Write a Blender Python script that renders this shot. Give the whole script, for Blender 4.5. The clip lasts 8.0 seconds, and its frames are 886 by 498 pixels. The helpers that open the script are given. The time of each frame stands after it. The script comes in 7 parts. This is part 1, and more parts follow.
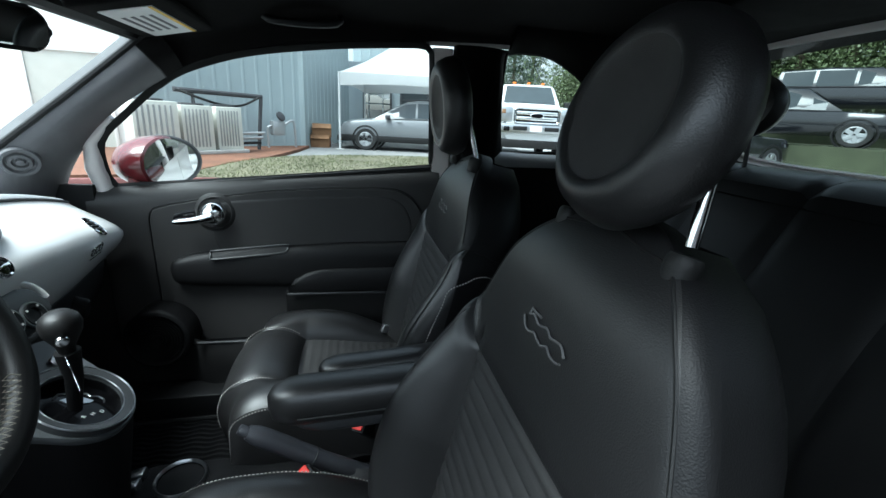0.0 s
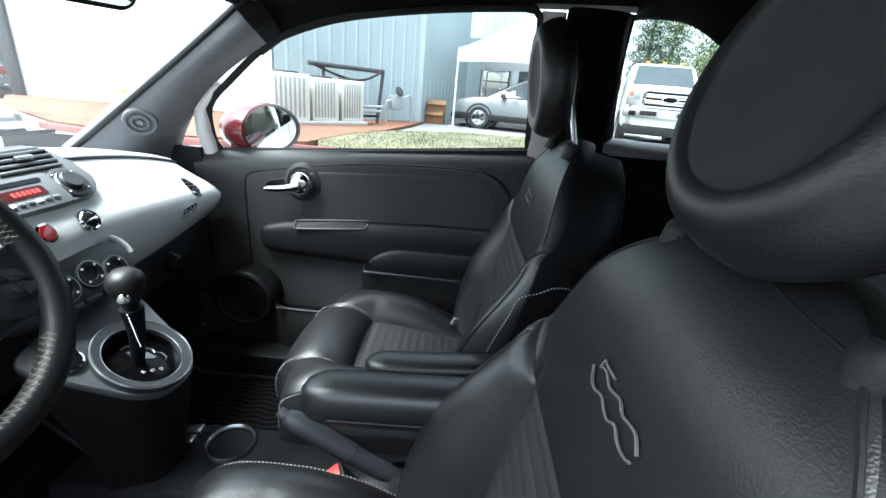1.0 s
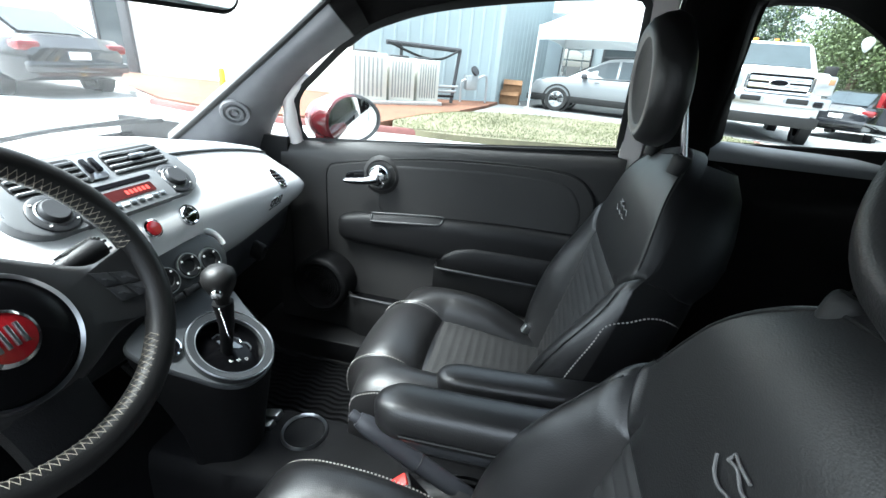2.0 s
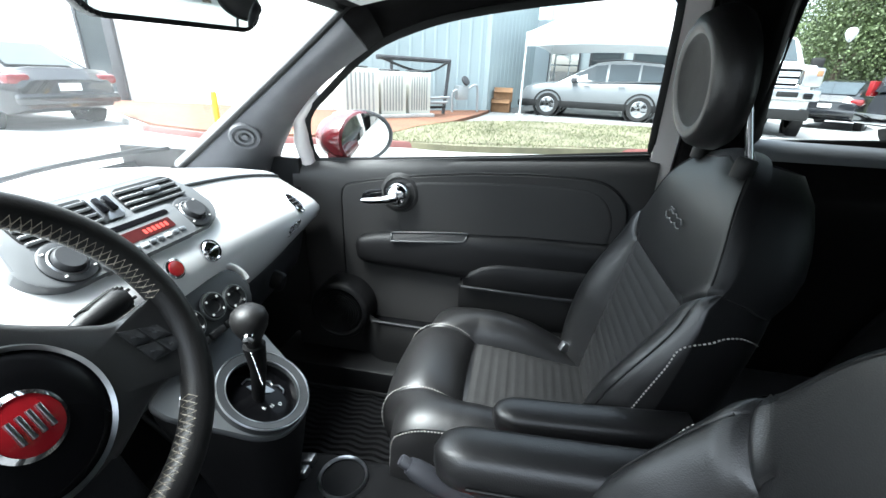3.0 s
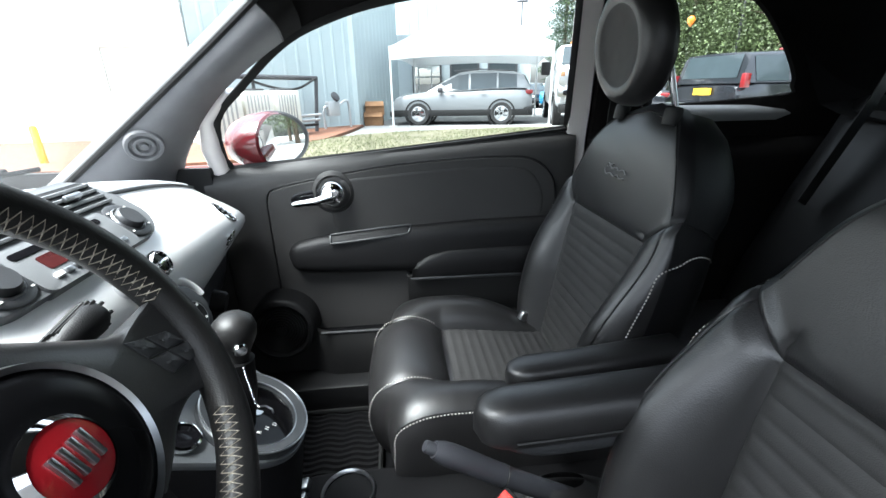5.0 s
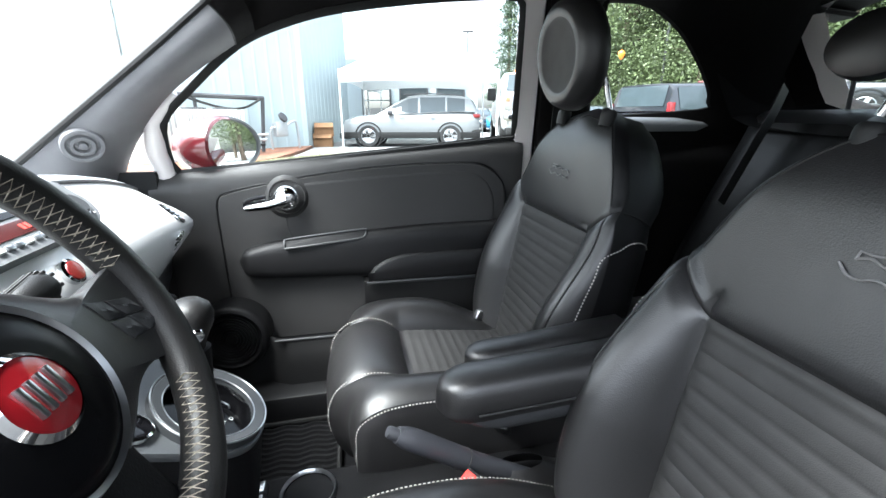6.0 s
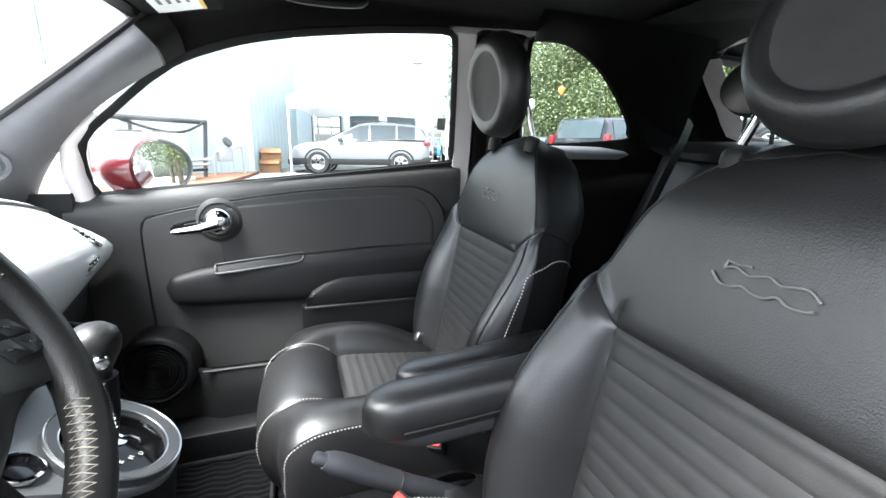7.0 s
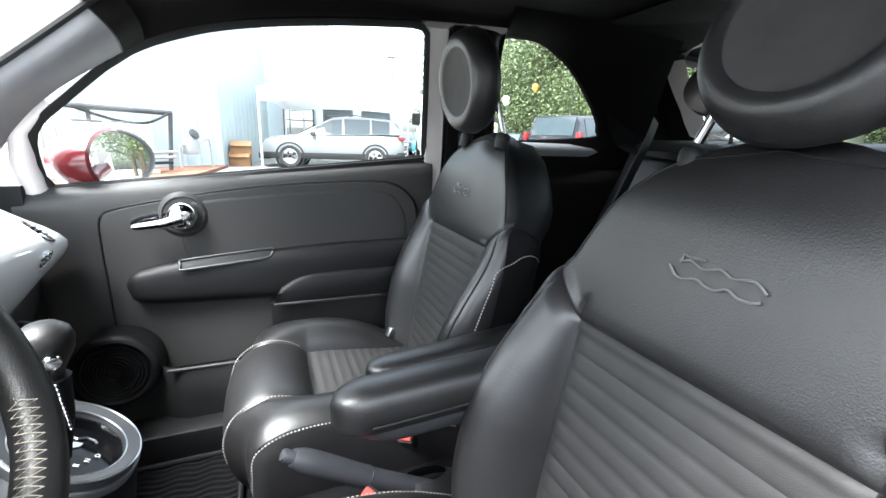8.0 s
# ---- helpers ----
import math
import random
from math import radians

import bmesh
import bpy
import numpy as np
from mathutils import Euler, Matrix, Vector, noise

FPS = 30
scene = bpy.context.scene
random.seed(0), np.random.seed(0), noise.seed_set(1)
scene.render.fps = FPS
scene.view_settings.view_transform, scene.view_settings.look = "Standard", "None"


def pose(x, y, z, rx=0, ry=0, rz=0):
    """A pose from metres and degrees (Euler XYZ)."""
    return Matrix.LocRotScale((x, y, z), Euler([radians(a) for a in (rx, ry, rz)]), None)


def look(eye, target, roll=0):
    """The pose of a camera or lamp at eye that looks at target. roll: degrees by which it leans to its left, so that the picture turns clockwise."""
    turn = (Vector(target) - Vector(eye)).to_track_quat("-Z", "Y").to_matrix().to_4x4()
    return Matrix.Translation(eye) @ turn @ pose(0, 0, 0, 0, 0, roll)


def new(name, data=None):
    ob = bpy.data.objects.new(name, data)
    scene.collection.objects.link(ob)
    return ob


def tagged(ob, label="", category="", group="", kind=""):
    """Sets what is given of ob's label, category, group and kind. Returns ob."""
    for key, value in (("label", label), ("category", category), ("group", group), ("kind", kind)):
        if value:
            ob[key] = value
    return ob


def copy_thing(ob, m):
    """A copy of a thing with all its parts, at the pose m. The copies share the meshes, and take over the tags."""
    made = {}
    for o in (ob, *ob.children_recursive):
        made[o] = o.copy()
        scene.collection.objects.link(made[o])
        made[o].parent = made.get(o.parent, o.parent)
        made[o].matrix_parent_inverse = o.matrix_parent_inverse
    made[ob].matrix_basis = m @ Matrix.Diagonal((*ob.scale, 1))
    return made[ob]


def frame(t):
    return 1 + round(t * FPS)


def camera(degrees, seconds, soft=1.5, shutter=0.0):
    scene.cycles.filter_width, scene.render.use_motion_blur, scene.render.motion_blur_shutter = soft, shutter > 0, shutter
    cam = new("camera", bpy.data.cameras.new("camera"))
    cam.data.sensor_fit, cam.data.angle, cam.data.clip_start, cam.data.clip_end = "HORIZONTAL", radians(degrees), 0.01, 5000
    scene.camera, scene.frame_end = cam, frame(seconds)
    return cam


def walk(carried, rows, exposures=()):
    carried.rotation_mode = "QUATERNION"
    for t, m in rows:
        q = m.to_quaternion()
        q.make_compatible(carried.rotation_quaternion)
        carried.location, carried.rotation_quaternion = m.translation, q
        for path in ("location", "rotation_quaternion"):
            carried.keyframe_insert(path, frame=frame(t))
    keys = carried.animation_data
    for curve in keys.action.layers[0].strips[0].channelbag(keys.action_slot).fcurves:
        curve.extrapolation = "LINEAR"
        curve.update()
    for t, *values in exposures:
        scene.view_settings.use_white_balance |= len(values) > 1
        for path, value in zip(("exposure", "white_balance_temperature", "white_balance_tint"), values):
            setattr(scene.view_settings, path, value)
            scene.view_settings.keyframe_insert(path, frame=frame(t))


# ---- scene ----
cam = camera(92.5, 8.0)
METRES, EYE, TILT, LEAN, TURN = 0.67, 1.15, -17.0, -3.0, -12.0
ROWS = [
    (0.0, 0.0, 0.0, 0.0, 0.0, 0.0, 0.0),
    (0.5, 0.0397, 0.1264, 0.0144, 5.42, -1.95, -2.28),
    (1.0, 0.0734, 0.2015, 0.0464, 13.78, -3.3, -6.18),
    (1.5, 0.0578, 0.2299, 0.0782, 20.09, -5.81, -8.39),
    (2.0, -0.0012, 0.2439, 0.1246, 22.79, -7.07, -9.08),
    (3.5, -0.2515, 0.2896, 0.1161, 20.38, -5.03, -3.6),
    (4.0, -0.3311, 0.2689, 0.0772, 17.39, -5.19, -1.21),
    (4.5, -0.383, 0.2546, 0.0513, 11.39, -4.3, 0.86),
    (6.0, -0.4321, 0.1923, -0.0714, 0.14, -0.55, 3.02),
    (6.5, -0.4027, 0.1779, -0.096, -3.44, 1.39, 3.62),
    (7.0, -0.3704, 0.1651, -0.0936, -6.18, 2.61, 3.89),
    (7.5, -0.3556, 0.1606, -0.0944, -8.21, 2.27, 4.7),
    (8.0, -0.3565, 0.1606, -0.0969, -9.52, 1.81, 4.07),
]
EXPOSURES = [(0.0, 1.84, 5600, -3), (0.5, 2.44, 5700, -1), (1.0, 2.75, 5750, 0), (2.0, 3.03, 5850, 1), (3.5, 2.92, 5950, 3), (4.5, 2.8, 6000, 4), (6.0, 3.38, 6050, 6), (7.0, 3.70, 6150, 7), (8.0, 3.70, 6150, 7)]
walk(cam, [(t, pose(0, 0, EYE, TILT, LEAN, TURN) @ pose(METRES * x, METRES * y, METRES * z, 90 + pitch, roll, yaw)) for t, x, y, z, yaw, pitch, roll in ROWS], EXPOSURES)

# ---------------------------------------------------------------- world, sun
world = bpy.data.worlds.new("world")
scene.world = world
world.use_nodes = True
wn = world.node_tree.nodes
sky = wn.new("ShaderNodeTexSky")
sky.sky_type, sky.sun_disc = "NISHITA", False
SUN_UP, SUN_ROUND = radians(64), radians(250)
sky.sun_elevation, sky.sun_rotation = SUN_UP, SUN_ROUND
sky.dust_density, sky.air_density = 5.0, 1.0
wn["Background"].inputs["Strength"].default_value = 0.15
pale = wn.new("ShaderNodeHueSaturation")  # thin overcast: the sky's blue is washed out
pale.inputs["Saturation"].default_value = 0.35
world.node_tree.links.new(sky.outputs[0], pale.inputs["Color"])
world.node_tree.links.new(pale.outputs[0], wn["Background"].inputs["Color"])
sun = new("sun", bpy.data.lights.new("sun", "SUN"))
sun.data.energy, sun.data.angle, sun.data.color = 2.4, radians(40), (1.0, 0.98, 0.95)
sun_way = Vector((math.sin(SUN_ROUND) * math.cos(SUN_UP), math.cos(SUN_ROUND) * math.cos(SUN_UP), math.sin(SUN_UP)))
sun.matrix_world = look((0, 0, 30), Vector((0, 0, 30)) - sun_way)


# ---------------------------------------------------------------- materials
def mat(name, base, rough=0.5, metal=0.0, scale=20.0, vary=0.15, bump=0.0, bscale=200.0, coat=0.0, kind="noise", spec=0.5, rvary=0.1, island=False):
    """A surface with colour variation at two scales, uneven roughness and fine relief."""
    m = bpy.data.materials.new(name)
    m.use_nodes = True
    nt = m.node_tree
    n, l = nt.nodes, nt.links
    b = n["Principled BSDF"]
    co = n.new("ShaderNodeTexCoord")
    n1 = n.new("ShaderNodeTexNoise")
    n1.inputs["Scale"].default_value, n1.inputs["Detail"].default_value = scale, 6
    n2 = n.new("ShaderNodeTexNoise")
    n2.inputs["Scale"].default_value, n2.inputs["Detail"].default_value = scale * 0.13, 3
    l.new(co.outputs["Object"], n1.inputs["Vector"])
    l.new(co.outputs["Object"], n2.inputs["Vector"])
    add = n.new("ShaderNodeMath")
    add.operation = "ADD"
    l.new(n1.outputs["Fac"], add.inputs[0])
    l.new(n2.outputs["Fac"], add.inputs[1])
    mr = n.new("ShaderNodeMapRange")
    mr.inputs["From Min"].default_value, mr.inputs["From Max"].default_value = 0.6, 1.4
    mr.inputs["To Min"].default_value, mr.inputs["To Max"].default_value = 1 - vary, 1 + vary
    l.new(add.outputs[0], mr.inputs["Value"])
    mul = n.new("ShaderNodeVectorMath")
    mul.operation = "SCALE"
    mul.inputs[0].default_value = base
    last = mr.outputs[0]
    if island:
        g = n.new("ShaderNodeNewGeometry")
        r2 = n.new("ShaderNodeMapRange")
        r2.inputs["To Min"].default_value, r2.inputs["To Max"].default_value = 0.75, 1.25
        l.new(g.outputs["Random Per Island"], r2.inputs["Value"])
        mm = n.new("ShaderNodeMath")
        mm.operation = "MULTIPLY"
        l.new(last, mm.inputs[0])
        l.new(r2.outputs[0], mm.inputs[1])
        last = mm.outputs[0]
    l.new(last, mul.inputs["Scale"])
    l.new(mul.outputs[0], b.inputs["Base Color"])
    rr = n.new("ShaderNodeMapRange")
    rr.inputs["From Min"].default_value, rr.inputs["From Max"].default_value = 0.3, 0.7
    rr.inputs["To Min"].default_value, rr.inputs["To Max"].default_value = max(0.02, rough * (1 - rvary)), min(1, rough * (1 + rvary))
    l.new(n2.outputs["Fac"], rr.inputs["Value"])
    l.new(rr.outputs[0], b.inputs["Roughness"])
    b.inputs["Metallic"].default_value = metal
    b.inputs["Specular IOR Level"].default_value = spec
    b.inputs["Coat Weight"].default_value = coat
    if bump:
        if kind == "leather":
            t = n.new("ShaderNodeTexVoronoi")
            t.feature = "SMOOTH_F1"
            t.inputs["Scale"].default_value = bscale
            out = t.outputs["Distance"]
        elif kind == "wave":
            t = n.new("ShaderNodeTexWave")
            t.inputs["Scale"].default_value, t.inputs["Distortion"].default_value = bscale, 4.0
            out = t.outputs["Fac"]
        else:
            t = n.new("ShaderNodeTexNoise")
            t.inputs["Scale"].default_value, t.inputs["Detail"].default_value = bscale, 4
            out = t.outputs["Fac"]
        l.new(co.outputs["Object"], t.inputs["Vector"])
        bp = n.new("ShaderNodeBump")
        bp.inputs["Strength"].default_value, bp.inputs["Distance"].default_value = bump, 0.002
        l.new(out, bp.inputs["Height"])
        l.new(bp.outputs[0], b.inputs["Normal"])
    return m


def glass_mat(name, tint, rough=0.0, haze=0.0):
    m = bpy.data.materials.new(name)
    m.use_nodes = True
    n, l = m.node_tree.nodes, m.node_tree.links
    tr = n.new("ShaderNodeBsdfTransparent")
    tr.inputs[0].default_value = (*tint, 1)
    gl = n.new("ShaderNodeBsdfGlossy")
    gl.inputs["Roughness"].default_value = rough
    lw = n.new("ShaderNodeLayerWeight")
    lw.inputs[0].default_value = 0.5
    pw = n.new("ShaderNodeMath")
    pw.operation = "POWER"
    pw.inputs[1].default_value = 5.0
    l.new(lw.outputs["Facing"], pw.inputs[0])
    fr = n.new("ShaderNodeMapRange")
    fr.inputs["To Min"].default_value, fr.inputs["To Max"].default_value = 0.03, 0.55
    l.new(pw.outputs[0], fr.inputs["Value"])
    mx = n.new("ShaderNodeMixShader")
    l.new(fr.outputs[0], mx.inputs[0])
    l.new(tr.outputs[0], mx.inputs[1])
    l.new(gl.outputs[0], mx.inputs[2])
    last = mx
    if haze:  # a translucent veil in place of reflected glare
        tl = n.new("ShaderNodeBsdfTranslucent")
        tl.inputs[0].default_value = (0.9, 0.9, 0.88, 1)
        last = n.new("ShaderNodeMixShader")
        last.inputs[0].default_value = haze
        l.new(mx.outputs[0], last.inputs[1])
        l.new(tl.outputs[0], last.inputs[2])
    l.new(last.outputs[0], n["Material Output"].inputs[0])
    return m


LEATHER = mat("black_leather", (0.0115, 0.0112, 0.0115), 0.40, bump=0.15, bscale=620, kind="leather", scale=14, vary=0.2, spec=0.62)
RIMLEATHER = mat("smooth_black_leather", (0.009, 0.0087, 0.0087), 0.42, spec=0.38, bump=0.15, bscale=800, kind="leather", scale=20, vary=0.2)
RIBBED = mat("ribbed_leather", (0.036, 0.0352, 0.0345), 0.66, spec=0.25, bump=0.12, bscale=800, kind="leather", scale=30, vary=0.2)
COVERPL = mat("satin_black_plastic", (0.018, 0.0182, 0.019), 0.38, spec=0.55, bump=0.15, bscale=700, scale=10, vary=0.12)
PLASTIC = mat("black_grained_plastic", (0.007, 0.007, 0.0075), 0.48, spec=0.30, bump=0.25, bscale=700, scale=10, vary=0.15)
DOORPL = mat("charcoal_door_plastic", (0.038, 0.0372, 0.0365), 0.50, spec=0.38, bump=0.25, bscale=700, scale=6, vary=0.12)
KICKPL = mat("dark_kick_plastic", (0.018, 0.0178, 0.0178), 0.55, spec=0.3, bump=0.25, bscale=700, scale=6, vary=0.15)
RINGGREY = mat("dark_satin_ring", (0.030, 0.032, 0.034), 0.45, spec=0.3, scale=20, vary=0.1)
GATEBLK = mat("smoked_gate_gloss", (0.003, 0.003, 0.0035), 0.10, spec=0.12, scale=6, vary=0.2)
SILVERPL = mat("silver_grey_plastic", (0.062, 0.066, 0.070), 0.40, bump=0.1, bscale=600, scale=12, vary=0.08)
RADIOGREY = mat("light_grey_satin_plastic", (0.125, 0.130, 0.134), 0.40, bump=0.1, bscale=600, scale=12, vary=0.08)
LEDGE = mat("pale_grey_plastic", (0.17, 0.175, 0.18), 0.38, bump=0.12, bscale=600, scale=12, vary=0.06)
PADGREY = mat("grey_soft_pad", (0.25, 0.26, 0.27), 0.6, bump=0.2, bscale=700, scale=12, vary=0.1)
HBGREY = mat("dark_slate_plastic", (0.032, 0.033, 0.038), 0.45, bump=0.1, bscale=600, scale=12, vary=0.1)
PODGREY = mat("mid_grey_plastic", (0.042, 0.044, 0.046), 0.42, bump=0.15, bscale=600, scale=12, vary=0.1)
GREYPL = mat("grey_plastic", (0.026, 0.027, 0.029), 0.42, bump=0.15, bscale=600, scale=12, vary=0.1)
EMBLEM = mat("raised_grey_piping", (0.13, 0.127, 0.125), 0.45, bump=0.1, bscale=600, scale=12, vary=0.1)
TRIM = mat("grey_pillar_trim", (0.12, 0.12, 0.125), 0.75, bump=0.3, bscale=500, scale=20, vary=0.12)
HEADLINER = mat("black_headliner_fabric", (0.0055, 0.005, 0.005), 0.95, bump=0.5, bscale=900, scale=60, vary=0.25, spec=0.1)
CARPET = mat("black_carpet", (0.005, 0.005, 0.0055), 1.0, bump=0.8, bscale=500, scale=80, vary=0.4, spec=0.05)
RUBBER = mat("black_rubber", (0.007, 0.007, 0.007), 0.55, spec=0.35, bump=0.15, bscale=300, scale=20, vary=0.2)
PEARL = mat("pearl_white_panel", (0.91, 0.91, 0.90), 0.20, scale=4, vary=0.02, coat=0.4)
PAINT = mat("white_body_paint", (0.78, 0.74, 0.72), 0.3, scale=4, vary=0.03, coat=0.5)
CHROME = mat("chrome", (0.75, 0.76, 0.77), 0.07, 1.0, scale=8, vary=0.04)
SATIN = mat("satin_silver", (0.42, 0.43, 0.44), 0.3, 1.0, scale=20, vary=0.06)
DISHBLK = mat("black_smoked_plastic", (0.004, 0.004, 0.0045), 0.28, spec=0.05, scale=6, vary=0.2)
GLOSSBLK = mat("gloss_black", (0.005, 0.005, 0.006), 0.10, spec=0.22, scale=6, vary=0.2)
REDCAP = mat("red_mirror_paint", (0.12, 0.010, 0.014), 0.25, scale=5, vary=0.08, coat=0.6)
REDPL = mat("red_plastic", (0.62, 0.03, 0.02), 0.45, scale=20, vary=0.1)
BADGERED = mat("red_enamel", (0.22, 0.008, 0.012), 0.15, scale=30, vary=0.1, coat=0.8)
STITCH = mat("white_thread", (0.36, 0.345, 0.32), 0.8, scale=300, vary=0.2)
RIMSTITCH = mat("beige_thread", (0.23, 0.205, 0.165), 0.8, scale=300, vary=0.25)
WHITEPR = mat("white_print", (0.75, 0.75, 0.73), 0.6, scale=50, vary=0.05)
LCD = mat("lcd_glass", (0.05, 0.012, 0.012), 0.12, scale=30, vary=0.2)
MIRROR = mat("mirror_glass", (0.82, 0.84, 0.84), 0.015, 1.0, scale=4, vary=0.01)
GLASS = glass_mat("window_glass", (0.77, 0.80, 0.79))
# The windscreen's slight veil imitates glare reflected from the dashboard.
VEILED = glass_mat("dusty_windscreen_glass", (0.88, 0.90, 0.89), 0.0, 0.0055)
TINTED = glass_mat("tinted_rear_glass", (0.47, 0.51, 0.50))
# Darker, duller copy of the seat leather, painted where shade should fall.
SHADELEATHER = mat("matt_black_leather", (0.006, 0.006, 0.0065), 0.48, spec=0.25, bump=0.16, bscale=650, kind="leather", scale=14, vary=0.2)
DARKPL = mat("matt_black_plastic", (0.004, 0.004, 0.0045), 0.65, spec=0.15, bump=0.3, bscale=500, scale=12, vary=0.2)
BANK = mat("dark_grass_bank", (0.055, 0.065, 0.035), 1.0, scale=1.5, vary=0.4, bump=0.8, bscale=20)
CARGLASS = mat("dark_car_glass", (0.03, 0.04, 0.045), 0.06, scale=3, vary=0.2)
ASPHALT = mat("asphalt", (0.27, 0.27, 0.265), 0.9, scale=3, vary=0.25, bump=0.6, bscale=60)
LOWBOUNCE = mat("dark_tarmac", (0.055, 0.055, 0.056), 0.9, scale=3, vary=0.25, bump=0.6, bscale=60)
CONCRETE = mat("concrete", (0.42, 0.41, 0.39), 0.9, scale=5, vary=0.2, bump=0.4, bscale=60)
REDKERB = mat("red_kerb_paint", (0.13, 0.045, 0.04), 0.75, scale=9, vary=0.3, bump=0.4, bscale=60)
MULCH = mat("red_bark_mulch", (0.125, 0.054, 0.030), 1.0, scale=12, vary=0.45, bump=1.0, bscale=30)
SOIL = mat("dry_lawn_soil", (0.105, 0.096, 0.060), 1.0, scale=2.5, vary=0.45, bump=0.8, bscale=40)
GRASS = mat("dry_grass_blades", (0.086, 0.097, 0.043), 0.8, scale=2, vary=0.5, island=True)
WALLBLUE = mat("pale_blue_metal_siding", (0.34, 0.40, 0.415), 0.55, scale=1.5, vary=0.06)
WALLWHITE = mat("white_wall_paint", (0.82, 0.81, 0.78), 0.85, scale=1.2, vary=0.04, bump=0.3, bscale=40)
WALLGREY = mat("grey_blue_wall_paint", (0.36, 0.41, 0.43), 0.8, scale=1.5, vary=0.08)
SHADEWALL = mat("dull_brown_render", (0.17, 0.165, 0.16), 0.9, scale=1.2, vary=0.15, bump=0.4, bscale=40)
TENTW = mat("white_canopy_vinyl", (0.56, 0.57, 0.57), 0.6, scale=2, vary=0.04)
tn = TENTW.node_tree
cloth = tn.nodes.new("ShaderNodeBsdfTranslucent")
cloth.inputs[0].default_value = (0.75, 0.76, 0.76, 1)
blend = tn.nodes.new("ShaderNodeMixShader")
blend.inputs[0].default_value = 0.35
tn.links.new(tn.nodes["Principled BSDF"].outputs[0], blend.inputs[1])
tn.links.new(cloth.outputs[0], blend.inputs[2])
tn.links.new(blend.outputs[0], tn.nodes["Material Output"].inputs[0])
APRON = mat("dark_worn_concrete", (0.17, 0.17, 0.168), 0.9, scale=4, vary=0.2, bump=0.4, bscale=60)
SILVER = mat("silver_car_paint", (0.18, 0.19, 0.197), 0.35, 0.2, scale=2, vary=0.03, coat=0.2)
WHITECAR = mat("white_car_paint", (0.55, 0.56, 0.56), 0.3, scale=2, vary=0.03, coat=0.5)
BLACKCAR = mat("black_car_paint", (0.012, 0.013, 0.016), 0.15, scale=2, vary=0.1, coat=0.6)
BLUECAR = mat("blue_car_paint", (0.03, 0.22, 0.42), 0.25, scale=2, vary=0.05, coat=0.5)
TYRE = mat("tyre_rubber", (0.018, 0.018, 0.018), 0.85, scale=20, vary=0.25, bump=0.4, bscale=80)
ALLOY = mat("alloy_wheel", (0.55, 0.56, 0.57), 0.35, 0.8, scale=20, vary=0.08)
TAILRED = mat("red_tail_lamp", (0.15, 0.007, 0.009), 0.2, scale=8, vary=0.15, coat=0.3)
YELLOWP = mat("yellow_paint", (0.75, 0.45, 0.02), 0.55, scale=6, vary=0.1)
ORANGEP = mat("orange_balloon", (0.85, 0.22, 0.02), 0.35, scale=6, vary=0.05)
ACMETAL = mat("beige_metal_casing", (0.55, 0.55, 0.50), 0.5, scale=4, vary=0.1)
SLATGREY = mat("weathered_grey_metal", (0.26, 0.27, 0.27), 0.6, 0.2, scale=8, vary=0.12)
STEEL = mat("dark_steel", (0.05, 0.05, 0.055), 0.55, 0.3, scale=10, vary=0.2)
GALV = mat("galvanised_pipe", (0.40, 0.41, 0.42), 0.45, 0.7, scale=15, vary=0.15)
CARTON = mat("brown_cardboard", (0.22, 0.12, 0.06), 0.9, scale=9, vary=0.2)
BARK = mat("tree_bark", (0.10, 0.075, 0.055), 0.95, scale=8, vary=0.35, bump=0.8, bscale=30)
LEAF = mat("green_leaves", (0.066, 0.092, 0.032), 0.6, scale=0.6, vary=0.45, island=True)
PINE = mat("dark_conifer_needles", (0.030, 0.055, 0.028), 0.7, scale=0.8, vary=0.4, island=True)


# ---------------------------------------------------------------- mesh helpers
def part(name, bm, material, parent=None, label="", smooth=True):
    """Links a bmesh as one mesh object, under parent if one is given."""
    me = bpy.data.meshes.new(name)
    bmesh.ops.remove_doubles(bm, verts=bm.verts, dist=1e-5)
    bmesh.ops.recalc_face_normals(bm, faces=bm.faces)
    if smooth:
        for fc in bm.faces:
            fc.smooth = True
        for e in bm.edges:
            if len(e.link_faces) == 2 and e.calc_face_angle(0) > 0.75:
                e.smooth = False
    bm.to_mesh(me)
    bm.free()
    me.materials.append(material)
    ob = new(name, me)
    ob.parent = parent
    if label:
        tagged(ob, label)
    return ob


def thing(name, label, category, at=(0, 0, 0), rz=0.0, group="", kind=""):
    ob = new(name)
    ob.matrix_world = pose(*at, 0, 0, rz)
    return tagged(ob, label, category, group, kind)


def join(*bms):
    """One bmesh out of several."""
    out = bms[0]
    for b in bms[1:]:
        me = bpy.data.meshes.new("tmp")
        b.to_mesh(me)
        b.free()
        out.from_mesh(me)
        bpy.data.meshes.remove(me)
    return out


def moved(bm, m):
    bmesh.ops.transform(bm, matrix=m, verts=bm.verts)
    return bm


def grid(rows, closed=False, cap=False):
    """A sheet of quads over rows of points; closed joins each row's ends, cap fills the first and last row."""
    bm = bmesh.new()
    vs = [[bm.verts.new(p) for p in r] for r in rows]
    for a, b in zip(vs, vs[1:]):
        n = len(a)
        for i in range(n if closed else n - 1):
            j = (i + 1) % n
            bm.faces.new((a[i], a[j], b[j], b[i]))
    if cap:
        bm.faces.new(vs[0][::-1])
        bm.faces.new(vs[-1])
    return bm


